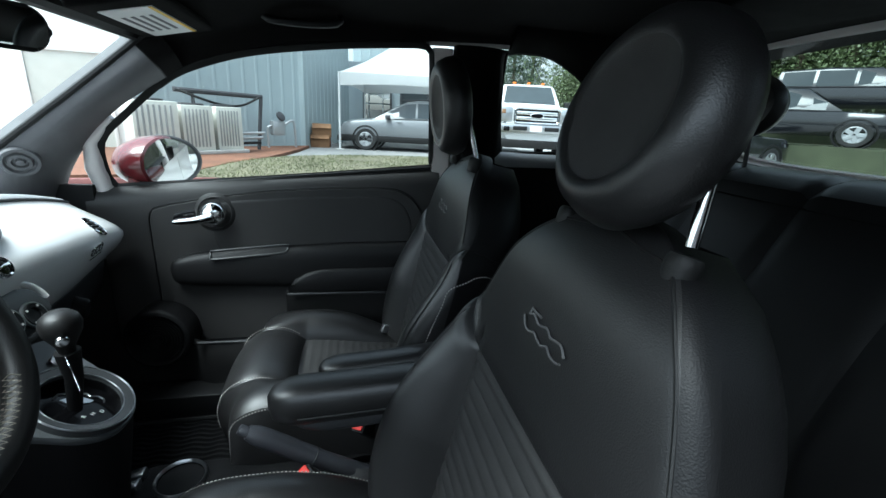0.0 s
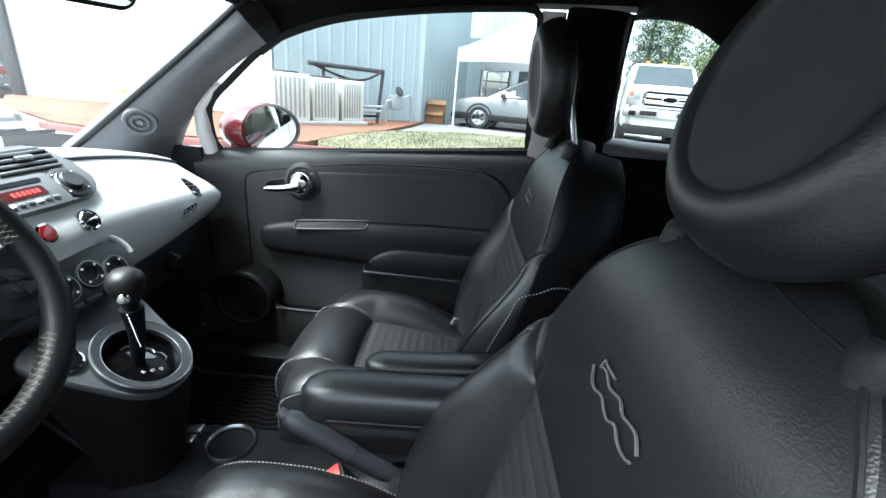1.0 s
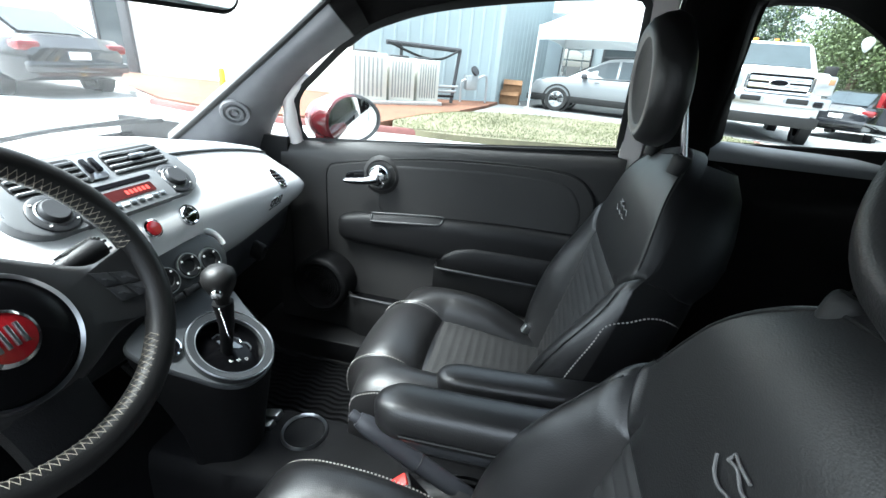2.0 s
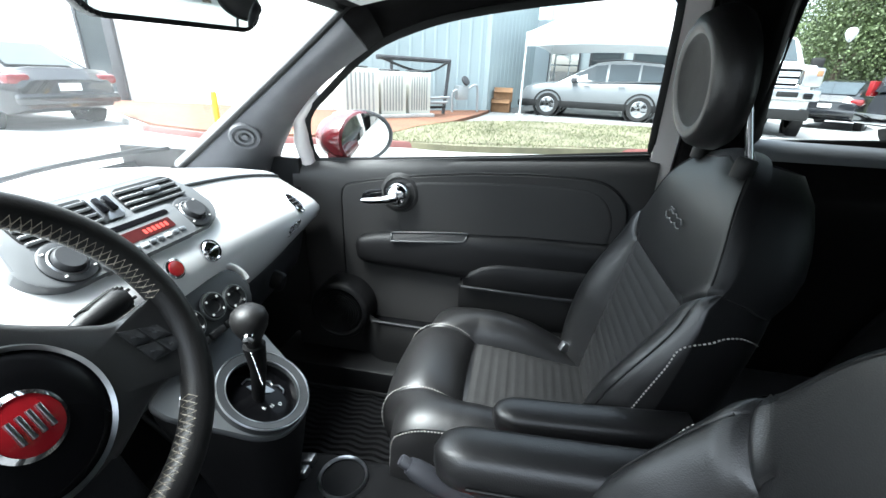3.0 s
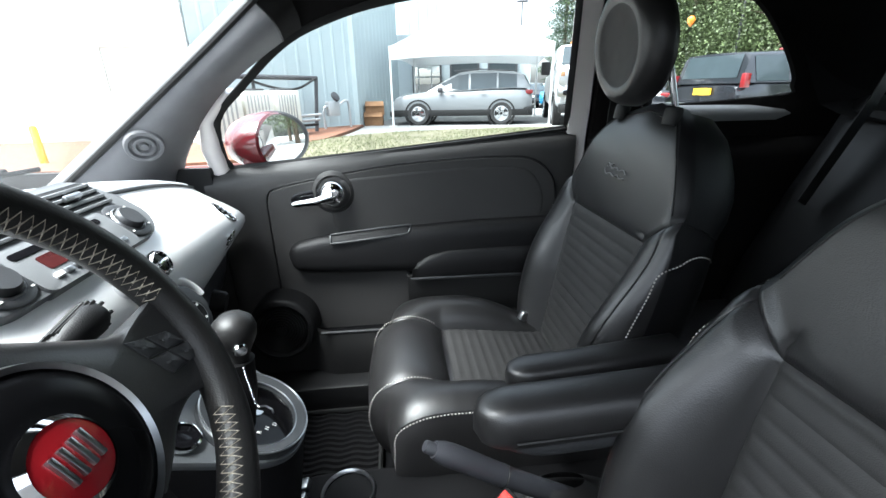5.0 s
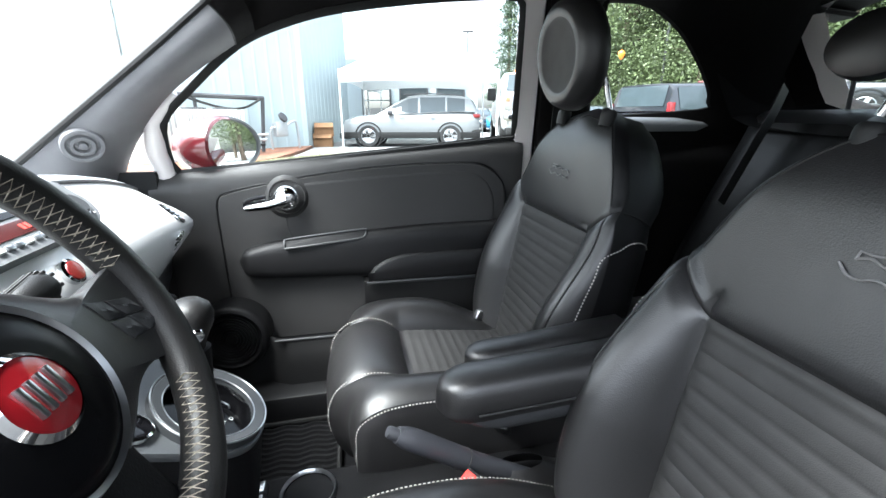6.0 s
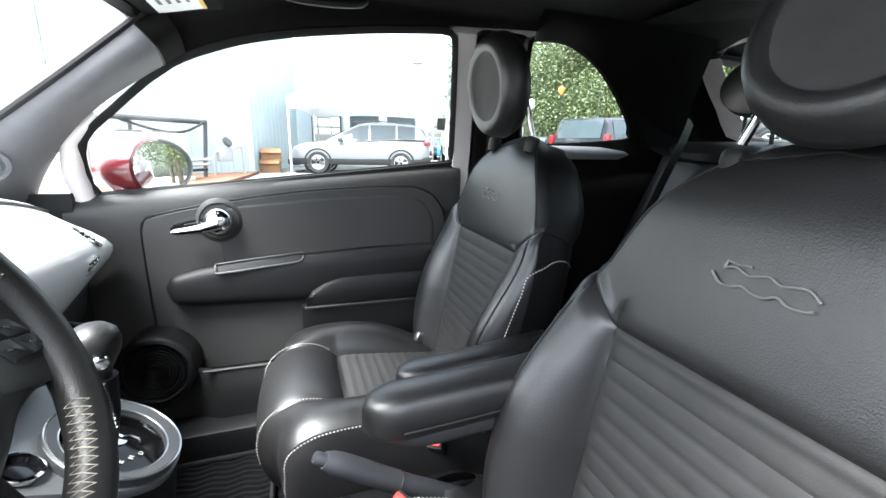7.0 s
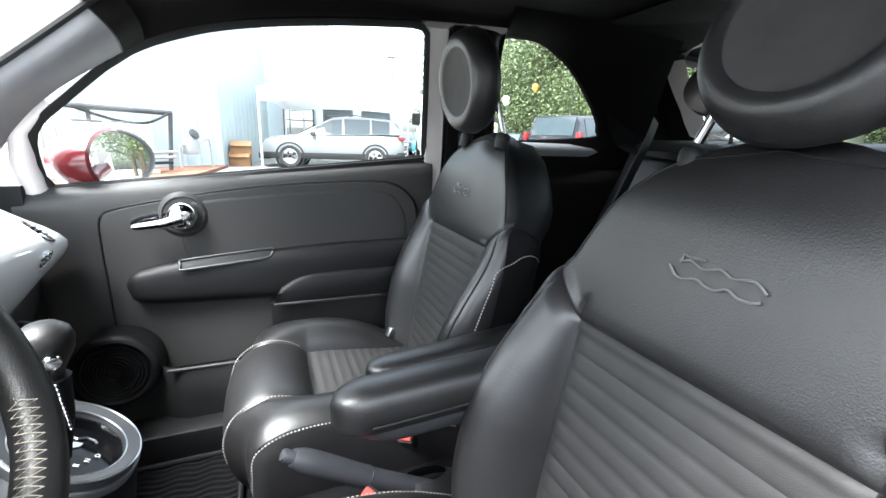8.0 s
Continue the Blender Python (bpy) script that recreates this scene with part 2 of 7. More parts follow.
def box(x0, x1, y0, y1, z0, z1, bevel=0.01, seg=2):
    bm = bmesh.new()
    bmesh.ops.create_cube(bm, size=1)
    moved(bm, Matrix.Translation(((x0 + x1) / 2, (y0 + y1) / 2, (z0 + z1) / 2)) @ Matrix.Diagonal((x1 - x0, y1 - y0, z1 - z0, 1)))
    if bevel:
        bmesh.ops.bevel(bm, geom=bm.edges[:] + bm.verts[:], offset=bevel, segments=seg, affect="EDGES", profile=0.5)
    return bm


def lathe(profile, m=Matrix(), n=32):
    """Revolves (radius, height) round the z axis of the frame m."""
    rows = [[m @ Vector((r * math.cos(2 * math.pi * i / n), r * math.sin(2 * math.pi * i / n), h)) for i in range(n)] for r, h in profile]
    return grid(rows, closed=True)


def facing(at, way):
    """A frame at a point whose z axis runs along way."""
    return Matrix.Translation(at) @ Vector(way).to_track_quat("Z", "Y").to_matrix().to_4x4()


def tube(points, r, n=8, closed=False):
    """A round bar along points; r is one radius or one for each point."""
    pts = [Vector(p) for p in points]
    rows = []
    up = Vector((0.13, 0.29, 0.95))
    for i, p in enumerate(pts):
        a = pts[(i - 1) % len(pts)] if closed or i else p
        b = pts[(i + 1) % len(pts)] if closed or i + 1 < len(pts) else p
        d = (b - a).normalized()
        s = d.cross(up)
        s = s.normalized() if s.length > 0.05 else d.cross(Vector((1, 0, 0))).normalized()
        u = s.cross(d)
        rr = r[i] if isinstance(r, (list, tuple)) else r
        rows.append([p + rr * (math.cos(t) * s + math.sin(t) * u) for t in (2 * math.pi * k / n for k in range(n))])
    if closed:
        rows.append(rows[0])
    return grid(rows, closed=True, cap=not closed)


def prism(outline, a, b, m=Matrix(), bevel=0.0):
    """An outline in the frame's x, y, thickened from height a to b."""
    bm = bmesh.new()
    lo = [bm.verts.new(m @ Vector((x, y, a))) for x, y in outline]
    hi = [bm.verts.new(m @ Vector((x, y, b))) for x, y in outline]
    n = len(outline)
    bm.faces.new(lo[::-1])
    bm.faces.new(hi)
    for i in range(n):
        bm.faces.new((lo[i], lo[(i + 1) % n], hi[(i + 1) % n], hi[i]))
    if bevel:
        bmesh.ops.bevel(bm, geom=[e for e in bm.edges], offset=bevel, segments=2, affect="EDGES", profile=0.5)
    return bm


def smoothstep(a, b, x):
    t = max(0.0, min(1.0, (x - a) / (b - a)))
    return t * t * (3 - 2 * t)


def curve(pts, n, closed=False):
    """n points along a smooth line through pts (Catmull-Rom), evenly by length."""
    P = [Vector(p) for p in pts]
    fine = []
    m = len(P)
    for i in range(m if closed else m - 1):
        p0 = P[(i - 1) % m] if closed or i else P[0]
        p1, p2 = P[i], P[(i + 1) % m]
        p3 = P[(i + 2) % m] if closed or i + 2 < m else P[-1]
        for k in range(12):
            t = k / 12
            fine.append(0.5 * ((2 * p1) + (p2 - p0) * t + (2 * p0 - 5 * p1 + 4 * p2 - p3) * t * t + (3 * p1 - p0 - 3 * p2 + p3) * t ** 3))
    fine.append(P[0] if closed else P[-1])
    acc = [0.0]
    for a, b in zip(fine, fine[1:]):
        acc.append(acc[-1] + (b - a).length)
    out, j = [], 0
    for k in range(n):
        s = acc[-1] * k / (n if closed else n - 1)
        while j + 2 < len(acc) and acc[j + 1] < s:
            j += 1
        d = acc[j + 1] - acc[j]
        out.append(fine[j].lerp(fine[j + 1], (s - acc[j]) / d if d > 1e-9 else 0))
    return out


def lerp_table(table, x):
    """Smooth look-up in rows of (x, value)."""
    if x <= table[0][0]:
        return table[0][1]
    for (a, va), (b, vb) in zip(table, table[1:]):
        if x <= b:
            return va + (vb - va) * (x - a) / (b - a)
    return table[-1][1]


def smooth_table(table, x):
    """Cubic look-up in rows of (x, value), without corners at the rows."""
    if x <= table[0][0]:
        return table[0][1]
    for i in range(len(table) - 1):
        (a, va), (b, vb) = table[i], table[i + 1]
        if x <= b:
            (p, vp), (q, vq) = table[max(0, i - 1)], table[min(len(table) - 1, i + 2)]
            ma = (vb - vp) / (b - p)
            mb = (vq - va) / (q - a)
            h, t = b - a, (x - a) / (b - a)
            return (2 * t ** 3 - 3 * t * t + 1) * va + (t ** 3 - 2 * t * t + t) * h * ma + (3 * t * t - 2 * t ** 3) * vb + (t ** 3 - t * t) * h * mb
    return table[-1][1]


# ---------------------------------------------------------------- car shell: sides, roof, glass
def side_y(x, z):
    """The inner plane of the far side's glass, leaning in towards the roof."""
    return 1.796 - 0.28 * z - 0.010 * smoothstep(0.3, 0.5, x) - 0.05 * smoothstep(0.7, 1.3, x)


def panel_y(x):
    return 1.505


def belt_z(x):
    return 0.949 + 0.096 * x


DOOR_WIN = [(-0.722, 0.898), (-0.735, 0.93), (-0.723, 1.03), (-0.638, 1.112), (-0.505, 1.216), (-0.38, 1.270), (-0.24, 1.306), (-0.022, 1.337),
            (0.20, 1.356), (0.238, 1.353), (0.251, 1.325), (0.277, 1.02), (0.279, 0.993), (0.255, 0.988), (-0.2, 0.942), (-0.69, 0.900)]
QUARTER = [(0.488, 1.335), (0.505, 1.358), (0.55, 1.364), (0.645, 1.358), (0.765, 1.304), (0.865, 1.221), (0.940, 1.137), (0.958, 1.095), (0.935, 1.070), (0.56, 1.046), (0.532, 1.062)]


def outline(pts, n):
    return [(p.x, p.y) for p in curve([(x, z, 0) for x, z in pts], n, closed=True)]


def ring_strip(pts, a, b, da, db):
    """A band round a window: from the outline grown by a at depth da to grown by b at depth db (towards the cabin)."""
    n = len(pts)
    rows = []
    for g, d in ((a, da), ((a + b) / 2, (da + db) / 2 + 0.002), (b, db)):
        row = []
        for i, (x, z) in enumerate(pts):
            (x0, z0), (x1, z1) = pts[i - 1], pts[(i + 1) % n]
            tx, tz = x1 - x0, z1 - z0
            q = math.hypot(tx, tz)
            nx, nz = tz / q, -tx / q
            xx, zz = x - nx * g * turn, z - nz * g * turn
            row.append((xx, side_y(xx, zz) - d, zz))
        rows.append(row)
    return rows


turn = 1.0
WIN = outline(DOOR_WIN, 96)
QWIN = outline(QUARTER, 64)


def area(pts):
    return sum(x0 * z1 - x1 * z0 for (x0, z0), (x1, z1) in zip(pts, pts[1:] + pts[:1]))


turn = 1.0 if area(WIN) < 0 else -1.0


def pane(name, pts, off, parent, label, glass=None):
    bm = bmesh.new()
    bm.faces.new([bm.verts.new((x, side_y(x, z) + off, z)) for x, z in pts])
    ob = part(name, bm, glass or GLASS, parent, label, smooth=False)
    ob.visible_shadow = False
    return ob


# far door
door = thing("car_door", "closed charcoal plastic car door with chrome pull handle", "car door")
rows = []
for k in range(25):
    x = -0.80 + 1.115 * k / 24
    zb, yp = belt_z(x), panel_y(x)
    yg = side_y(x, zb + 0.012)
    prof = [(yp + 0.02, 0.17), (yp, 0.24), (yp, 0.40), (yp, 0.60), (yp - 0.004, 0.80), (yp - 0.008, zb - 0.05), (yp - 0.006, zb - 0.025), (yp + 0.003, zb - 0.008),
            (yp + 0.016, zb + 0.001), (yg - 0.012, zb + 0.010), (yg + 0.004, zb + 0.012)]
    rows.append([(x, y, z) for y, z in prof])
part("door_panel", grid(rows), DOORPL, door)


def on_panel(pts, d0, d1):
    """A sheet over an outline of the door panel with a rounded, raised edge."""
    n = len(pts)
    cx, cz = sum(p[0] for p in pts) / n, sum(p[1] for p in pts) / n
    bm = bmesh.new()
    rings = []
    for ins, d in ((0.0, d0), (0.002, (d0 + d1) / 2), (0.006, d1 * 0.96), (0.012, d1)):
        ring = []
        for i, (x, z) in enumerate(pts):
            (x0, z0), (x1, z1) = pts[i - 1], pts[(i + 1) % n]
            tx, tz = x1 - x0, z1 - z0
            q = math.hypot(tx, tz) or 1
            nx, nz = -tz / q, tx / q
            s = 1 if (cx - x) * nx + (cz - z) * nz > 0 else -1
            if area(pts) > 0:
                s = 1
            else:
                s = -1
            xx, zz = x + s * nx * ins, z + s * nz * ins
            ring.append(bm.verts.new((xx, panel_y(xx) - 0.006 - d, zz)))
        rings.append(ring)
    for a, b in zip(rings, rings[1:]):
        for i in range(n):
            bm.faces.new((a[i], a[(i + 1) % n], b[(i + 1) % n], b[i]))
    bm.faces.new(rings[-1])
    return bm


INSERT = [(-0.622, 0.30), (-0.630, 0.50), (-0.632, 0.74), (-0.629, 0.805), (-0.602, 0.835), (-0.45, 0.866), (-0.256, 0.893), (-0.05, 0.907), (0.12, 0.908), (0.19, 0.894), (0.235, 0.858), (0.26, 0.80), (0.27, 0.60), (0.27, 0.32), (0.23, 0.30), (-0.2, 0.298), (-0.55, 0.298)]
part("door_insert", on_panel(outline(INSERT, 120), -0.004, 0.007), DOORPL, door)
BAND = [(-0.43, 0.845), (-0.25, 0.868), (-0.05, 0.880), (0.10, 0.880), (0.165, 0.866), (0.205, 0.825), (0.222, 0.76), (0.20, 0.69), (0.10, 0.66), (-0.30, 0.66), (-0.42, 0.68), (-0.445, 0.76)]
seam_pts = [(x, z) for x, z in outline(INSERT, 140) if z > 0.32]
k0 = max(range(len(seam_pts)), key=lambda i: math.dist(seam_pts[i], seam_pts[i - 1]))
seam_pts = seam_pts[k0:] + seam_pts[:k0]
part("insert_seam", tube([(x, panel_y(x) - 0.0085, z) for x, z in seam_pts], 0.0026, 6), PLASTIC, door)
part("upper_panel", on_panel(outline(BAND, 90), 0.005, 0.0095), DOORPL, door)

# armrest bulge with the pull pocket in it
rows = []
for k in range(49):
    t = k / 48
    x = -0.590 + 0.86 * t
    zt = lerp_table([(-0.590, 0.628), (-0.580, 0.654), (-0.555, 0.669), (-0.50, 0.682), (-0.442, 0.690), (-0.21, 0.705), (0.0, 0.715), (0.25, 0.717)], x)
    zl = lerp_table([(-0.590, 0.614), (-0.580, 0.590), (-0.555, 0.574), (-0.50, 0.566), (-0.20, 0.552), (0.0, 0.555), (0.25, 0.556)], x)
    dep = 0.045 * min(1, math.sqrt(max(0.0, 1 - (1 - min(1, t / 0.06)) ** 2)) + 0.05)
    row = []
    for j in range(13):
        a = math.pi * j / 12
        c, s = math.cos(a), math.sin(a)
        z = (zt + zl) / 2 + (zt - zl) / 2 * (abs(c) ** 0.6) * (1 if c > 0 else -1)
        row.append((x, panel_y(x) - 0.008 - dep * s ** 0.6, z))
    rows.append(row)
part("armrest", grid(rows), PLASTIC, door, "soft black door armrest")
px = [(-0.449, 0.676), (-0.448, 0.690), (-0.440, 0.6945), (-0.30, 0.7055), (-0.216, 0.711), (-0.207, 0.708), (-0.212, 0.692), (-0.225, 0.687), (-0.30, 0.681), (-0.438, 0.671)]
pk = outline(px, 60)
yk = lambda x: panel_y(x) - 0.057
part("pull_pocket_rim", tube([(x, yk(x) - 0.004 + 0.030 * smoothstep(0.66, 0.72, z), z) for x, z in pk], 0.0032, 8, closed=True), PODGREY, door)
bm = bmesh.new()
bm.faces.new([bm.verts.new((x, yk(x) - 0.0015 + 0.030 * smoothstep(0.66, 0.72, z), z)) for x, z in pk])
part("pull_pocket", bm, PLASTIC, door, smooth=False)

# lower storage bin below the armrest
rows = []
for k in range(25):
    x = -0.208 + 0.46 * k / 24
    zt = lerp_table([(-0.208, 0.555), (-0.195, 0.588), (-0.15, 0.615), (-0.10, 0.629), (0.05, 0.632), (0.25, 0.630)], x)
    rows.append([(x, panel_y(x) - 0.010 - dd, zz) for dd, zz in ((0.0, 0.540), (0.030, 0.543), (0.052, 0.548), (0.056, 0.575), (0.054, zt - 0.012), (0.048, zt - 0.003), (0.036, zt), (0.0, zt + 0.004))])
part("bin_cover", grid(rows), PLASTIC, door)
part("bin_trim_strip", tube([(-0.214, panel_y(-.5) - 0.062, 0.540), (-0.10, panel_y(-.4) - 0.066, 0.540), (0.25, panel_y(0) - 0.066, 0.536)], 0.005, 8), GREYPL, door)
rows = []
for k in range(21):
    x = -0.222 + 0.48 * k / 20
    rows.append([(x, panel_y(x) - 0.004, 0.545), (x, panel_y(x) - 0.05, 0.542), (x, panel_y(x) - 0.045, 0.46), (x, panel_y(x) - 0.02, 0.40), (x, panel_y(x), 0.36)])
part("lower_panel", grid(rows), KICKPL, door)

# kick bin with the loudspeaker
rows, mouth = [], []
for k in range(33):
    x = -0.79 + 1.04 * k / 32
    dep = 0.115 - 0.05 * smoothstep(-0.2, 0.2, x) - 0.040 * smoothstep(-0.47, -0.54, x)
    mouth.append([(x, panel_y(x) - dd, zz) for dd, zz in ((0.0, 0.36), (dep * 0.5, 0.345), (dep * 0.9, 0.36), (dep * 0.94, 0.396))])
    rows.append([(x, panel_y(x) - dd, zz) for dd, zz in ((dep * 0.93, 0.396), (dep * 0.97, 0.400), (dep, 0.392), (dep * 0.98, 0.30), (dep * 0.94, 0.23), (dep * 0.90, 0.19), (0.0, 0.17))])
part("door_bin", grid(rows), KICKPL, door)
# Carpet black paints the shade inside the bin's opening.
part("bin_mouth", grid(mouth), CARPET, door)
part("bin_edge", tube([(-0.50, panel_y(-.8) - 0.114, 0.397), (-0.2, panel_y(-.5) - 0.112, 0.392), (0.2, panel_y(-.1) - 0.065, 0.392)], 0.0045, 8), GREYPL, door)
sp = facing((-0.622, 1.396, 0.410), (0.0, -1, 0.05))
speaker = part("speaker_housing", lathe([(0.106, -0.11), (0.104, -0.07), (0.1035, -0.030), (0.103, -0.010), (0.100, -0.003), (0.096, 0.0), (0.088, 0.002), (0.083, -0.004), (0.079, -0.012)], sp, 48), PLASTIC, door, "round black door loudspeaker")
part("speaker_grille", lathe([(0.079, -0.008)] + [(0.076 - 0.0085 * i - 0.002 * j, -0.009 + (0.006 if j in (1, 2) else 0)) for i in range(8) for j in range(3)] + [(0.0, -0.005)], sp, 40), PLASTIC, speaker)

# chrome pull handle in a round bowl
hp = facing((-0.432, 1.484, 0.818), (0.0, -1, 0.02))
handle = part("handle_bowl", lathe([(0.066, -0.016), (0.062, -0.006), (0.052, -0.001), (0.046, -0.012), (0.0, -0.020)], hp, 40), DOORPL, door, "round charcoal bowl of the door handle")
part("handle_hub", lathe([(0.038, -0.012), (0.038, 0.018), (0.034, 0.028), (0.022, 0.036), (0.0, 0.039)], hp, 32), CHROME, handle, "chrome hub of the door handle")
lev = curve([(-0.430, 1.448, 0.815), (-0.47, 1.444, 0.805), (-0.51, 1.446, 0.799), (-0.545, 1.450, 0.796)], 10)
part("handle_lever", tube(lev, [0.017, 0.016, 0.015, 0.0135, 0.0125, 0.012, 0.0115, 0.011, 0.0105, 0.007], 12), CHROME, handle, "chrome door lever")
part("handle_slot", on_panel(outline([(-0.552, 0.785), (-0.548, 0.815), (-0.47, 0.830), (-0.42, 0.83), (-0.42, 0.79), (-0.49, 0.781)], 40), 0.008, 0.0105), GLOSSBLK, handle)

# window frame
part("window_seal", join(grid(ring_strip(WIN, -0.003, 0.013, 0.002, 0.012), closed=True), grid(ring_strip(WIN, 0.013, 0.020, 0.012, -0.01), closed=True)), RUBBER, door, "black rubber window seal")
pane("window_pane", WIN, 0.006, door, "clear door window glass")
part("front_frame", tube([(-0.758, side_y(0, .87) - 0.004, 0.872), (-0.768, side_y(0, .95) - 0.004, 0.95), (-0.757, side_y(0, 1.03) - 0.004, 1.035), (-0.685, side_y(0, 1.10), 1.105)], [0.028, 0.028, 0.022, 0.010], 10), PAINT, door, "white painted door frame")

# mirror outside the door
mirror = part("door_mirror", moved(lathe([(0.0, 0.052), (0.05, 0.049), (0.085, 0.038), (0.105, 0.018), (0.110, 0.0), (0.106, -0.012), (0.098, -0.014)], Matrix(), 40), facing((-0.635, 1.650, 0.958), (-0.95, 0.25, -0.03)) @ Matrix.Diagonal((1.22, 0.82, 2.3, 1))), REDCAP, door, "red painted door mirror housing")
mf = facing((-0.622, 1.652, 0.960), (0.78, -0.62, 0.05)) @ Matrix.Diagonal((1.20, 0.79, 1, 1))
part("mirror_bezel", lathe([(0.109, -0.020), (0.114, -0.004), (0.112, 0.006), (0.105, 0.009), (0.098, 0.004)], mf, 40), SILVERPL, mirror)
part("mirror_glass", lathe([(0.099, 0.004), (0.05, 0.0045), (0.0, 0.0046)], mf, 40), MIRROR, mirror, "oval mirror glass")
part("mirror_stalk", tube([(-0.665, 1.545, 0.905), (-0.665, 1.60, 0.91), (-0.655, 1.65, 0.935)], [0.03, 0.028, 0.035], 10), REDCAP, mirror)

# far body side round and behind the door
side = thing("wall_side", "charcoal trimmed body side with white painted pillar", "car body side", kind="structure")
rows = []
for k in range(15):
    z = 0.20 + 1.16 * k / 14
    y0 = side_y(0.3, max(z, 0.98)) - 0.004
    xo = -0.030 * smoothstep(0.98, 1.36, z)
    rows.append([(xo + 0.285, y0 + 0.020, z), (xo + 0.290, y0 - 0.006, z), (xo + 0.315, y0 - 0.010, z), (xo + 0.345, y0 - 0.012, z), (xo + 0.352, y0 - 0.004, z), (xo + 0.355, y0 + 0.02, z)])
part("pillar_paint", grid(rows), PAINT, side, "white painted door pillar")
rows = []
for k in range(15):
    z = 0.20 + 1.17 * k / 14
    y0 = side_y(0.4, max(z, 0.98))
    xo = -0.030 * smoothstep(0.98, 1.36, z)
    rows.append([(xo + 0.355, y0 + 0.01, z), (xo + 0.357, y0 - 0.024, z), (xo + 0.375, y0 - 0.034, z), (xo + 0.44, y0 - 0.034, z), (xo + 0.485, y0 - 0.026, z), (xo + 0.512, y0 - 0.010, z), (xo + 0.535, y0 + 0.012, z)])
part("pillar_trim", grid(rows), HEADLINER, side)
part("quarter_seal", grid(ring_strip(QWIN, -0.003, 0.012, 0.0, 0.010), closed=True), RUBBER, side)
pane("quarter_pane", QWIN, 0.006, side, "small fixed rear quarter glass")


def ring_to(pts, dest, depth, steps=5):
    """Blends a window's outline out to another outline of as many points, as trim."""
    rows = []
    for s in range(steps):
        t = s / (steps - 1)
        e = 0.012 + depth * math.sin(t * math.pi / 2)
        row = []
        for (x, z), (X, Z) in zip(pts, dest):
            xx, zz = x + (X - x) * t, z + (Z - z) * t
            row.append((xx, side_y(xx, zz) - e - 0.10 * max(0.0, zz - 1.33) * 2, zz))
        rows.append(row)
    return rows


cx, cz = 0.70, 1.20
dest = []
for x, z in QWIN:
    a = math.atan2(z - cz, x - cx)
    q = min(0.44 / max(1e-6, abs(math.cos(a))) if math.cos(a) > 0 else 0.22 / max(1e-6, abs(math.cos(a))), (0.225 if math.sin(a) > 0 else 0.26) / max(1e-6, abs(math.sin(a))))
    dest.append((cx + q * math.cos(a), cz + q * math.sin(a)))
# Roof-lining black on this trim stands in for missing shade.
part("quarter_trim", grid(ring_to([(x, z) for x, z in QWIN], dest, 0.045), closed=True), HEADLINER, side)
rows = []
for k in range(17):
    x = 0.34 + 1.05 * k / 16
    y0 = side_y(x, 0.95)
    rows.append([(x, y0 - 0.057, 0.955), (x, y0 - 0.075, 0.94), (x, y0 - 0.10, 0.90), (x, y0 - 0.11, 0.70), (x, y0 - 0.15, 0.45), (x, y0 - 0.16, 0.18)])
# Near-black here too, as painted shade on the rear side panel.
part("rear_side_panel", grid(rows), HEADLINER, side)
part("rear_side_ledge", grid([[(0.50 + 0.52 * k / 8, side_y(.6, 1.04) - 0.004, 1.048), (0.50 + 0.52 * k / 8, side_y(.6, 1.04) - 0.03, 1.044), (0.50 + 0.52 * k / 8, side_y(.6, 1.0) - 0.058, 1.030), (0.50 + 0.52 * k / 8, side_y(.6, 1.0) - 0.063, 1.018), (0.50 + 0.52 * k / 8, side_y(.6, 1.0) - 0.060, 1.000)] for k in range(9)]), LEDGE, side, "pale grey plastic ledge under the quarter window")
part("door_sill", box(-0.85, 0.36, 1.33, 1.54, 0.10, 0.235, 0.012), PLASTIC, side)

# the near side behind the open doorway is the far side's mirror image
flip = Matrix.Translation((0, 1.55, 0)) @ Matrix.Diagonal((1, -1, 1, 1))
near = thing("wall_side_near", "charcoal trimmed body side behind the open doorway", "car body side", kind="structure")
for src in list(side.children):
    me = src.data.copy()
    me.transform(flip)
    me.flip_normals()
    ob = new(src.name.split(".")[0], me)
    ob.parent = near
    ob.visible_shadow = src.visible_shadow
part("sill_plate", box(-0.80, 0.32, 0.03, 0.16, 0.20, 0.245, 0.012), PLASTIC, near)
# painted body: wings, quarters, bumpers, wheels
body = thing("car_body", "white painted body of the small hatchback", "car body", kind="structure")


def skin(x0, x1, far):
    """Outer skin of one body side between two stations."""
    rows = []
    n = max(6, int((x1 - x0) / 0.06))
    for i in range(n + 1):
        x = x0 + (x1 - x0) * i / n
        taper = 0.10 * smoothstep(-1.5, -2.05, x) + 0.10 * smoothstep(1.1, 1.5, x)
        zb = 0.24
        for ax_ in (-1.36, 0.98):
            if abs(x - ax_) < 0.36:
                zb = max(zb, 0.28 + math.sqrt(0.36 ** 2 - (x - ax_) ** 2))
        zt = 0.95 + 0.096 * x if x > -1.05 else 0.90 - 0.25 * smoothstep(-1.05, -2.05, x)
        row = []
        for k in range(9):
            z = zb + (zt - zb) * k / 8
            y = 1.585 + 0.030 * math.sin(math.pi * min(1, max(0, (z - 0.2) / 0.75))) - taper
            row.append((x, y if far else 1.55 - y, z))
        rows.append(row)
    return grid(rows)


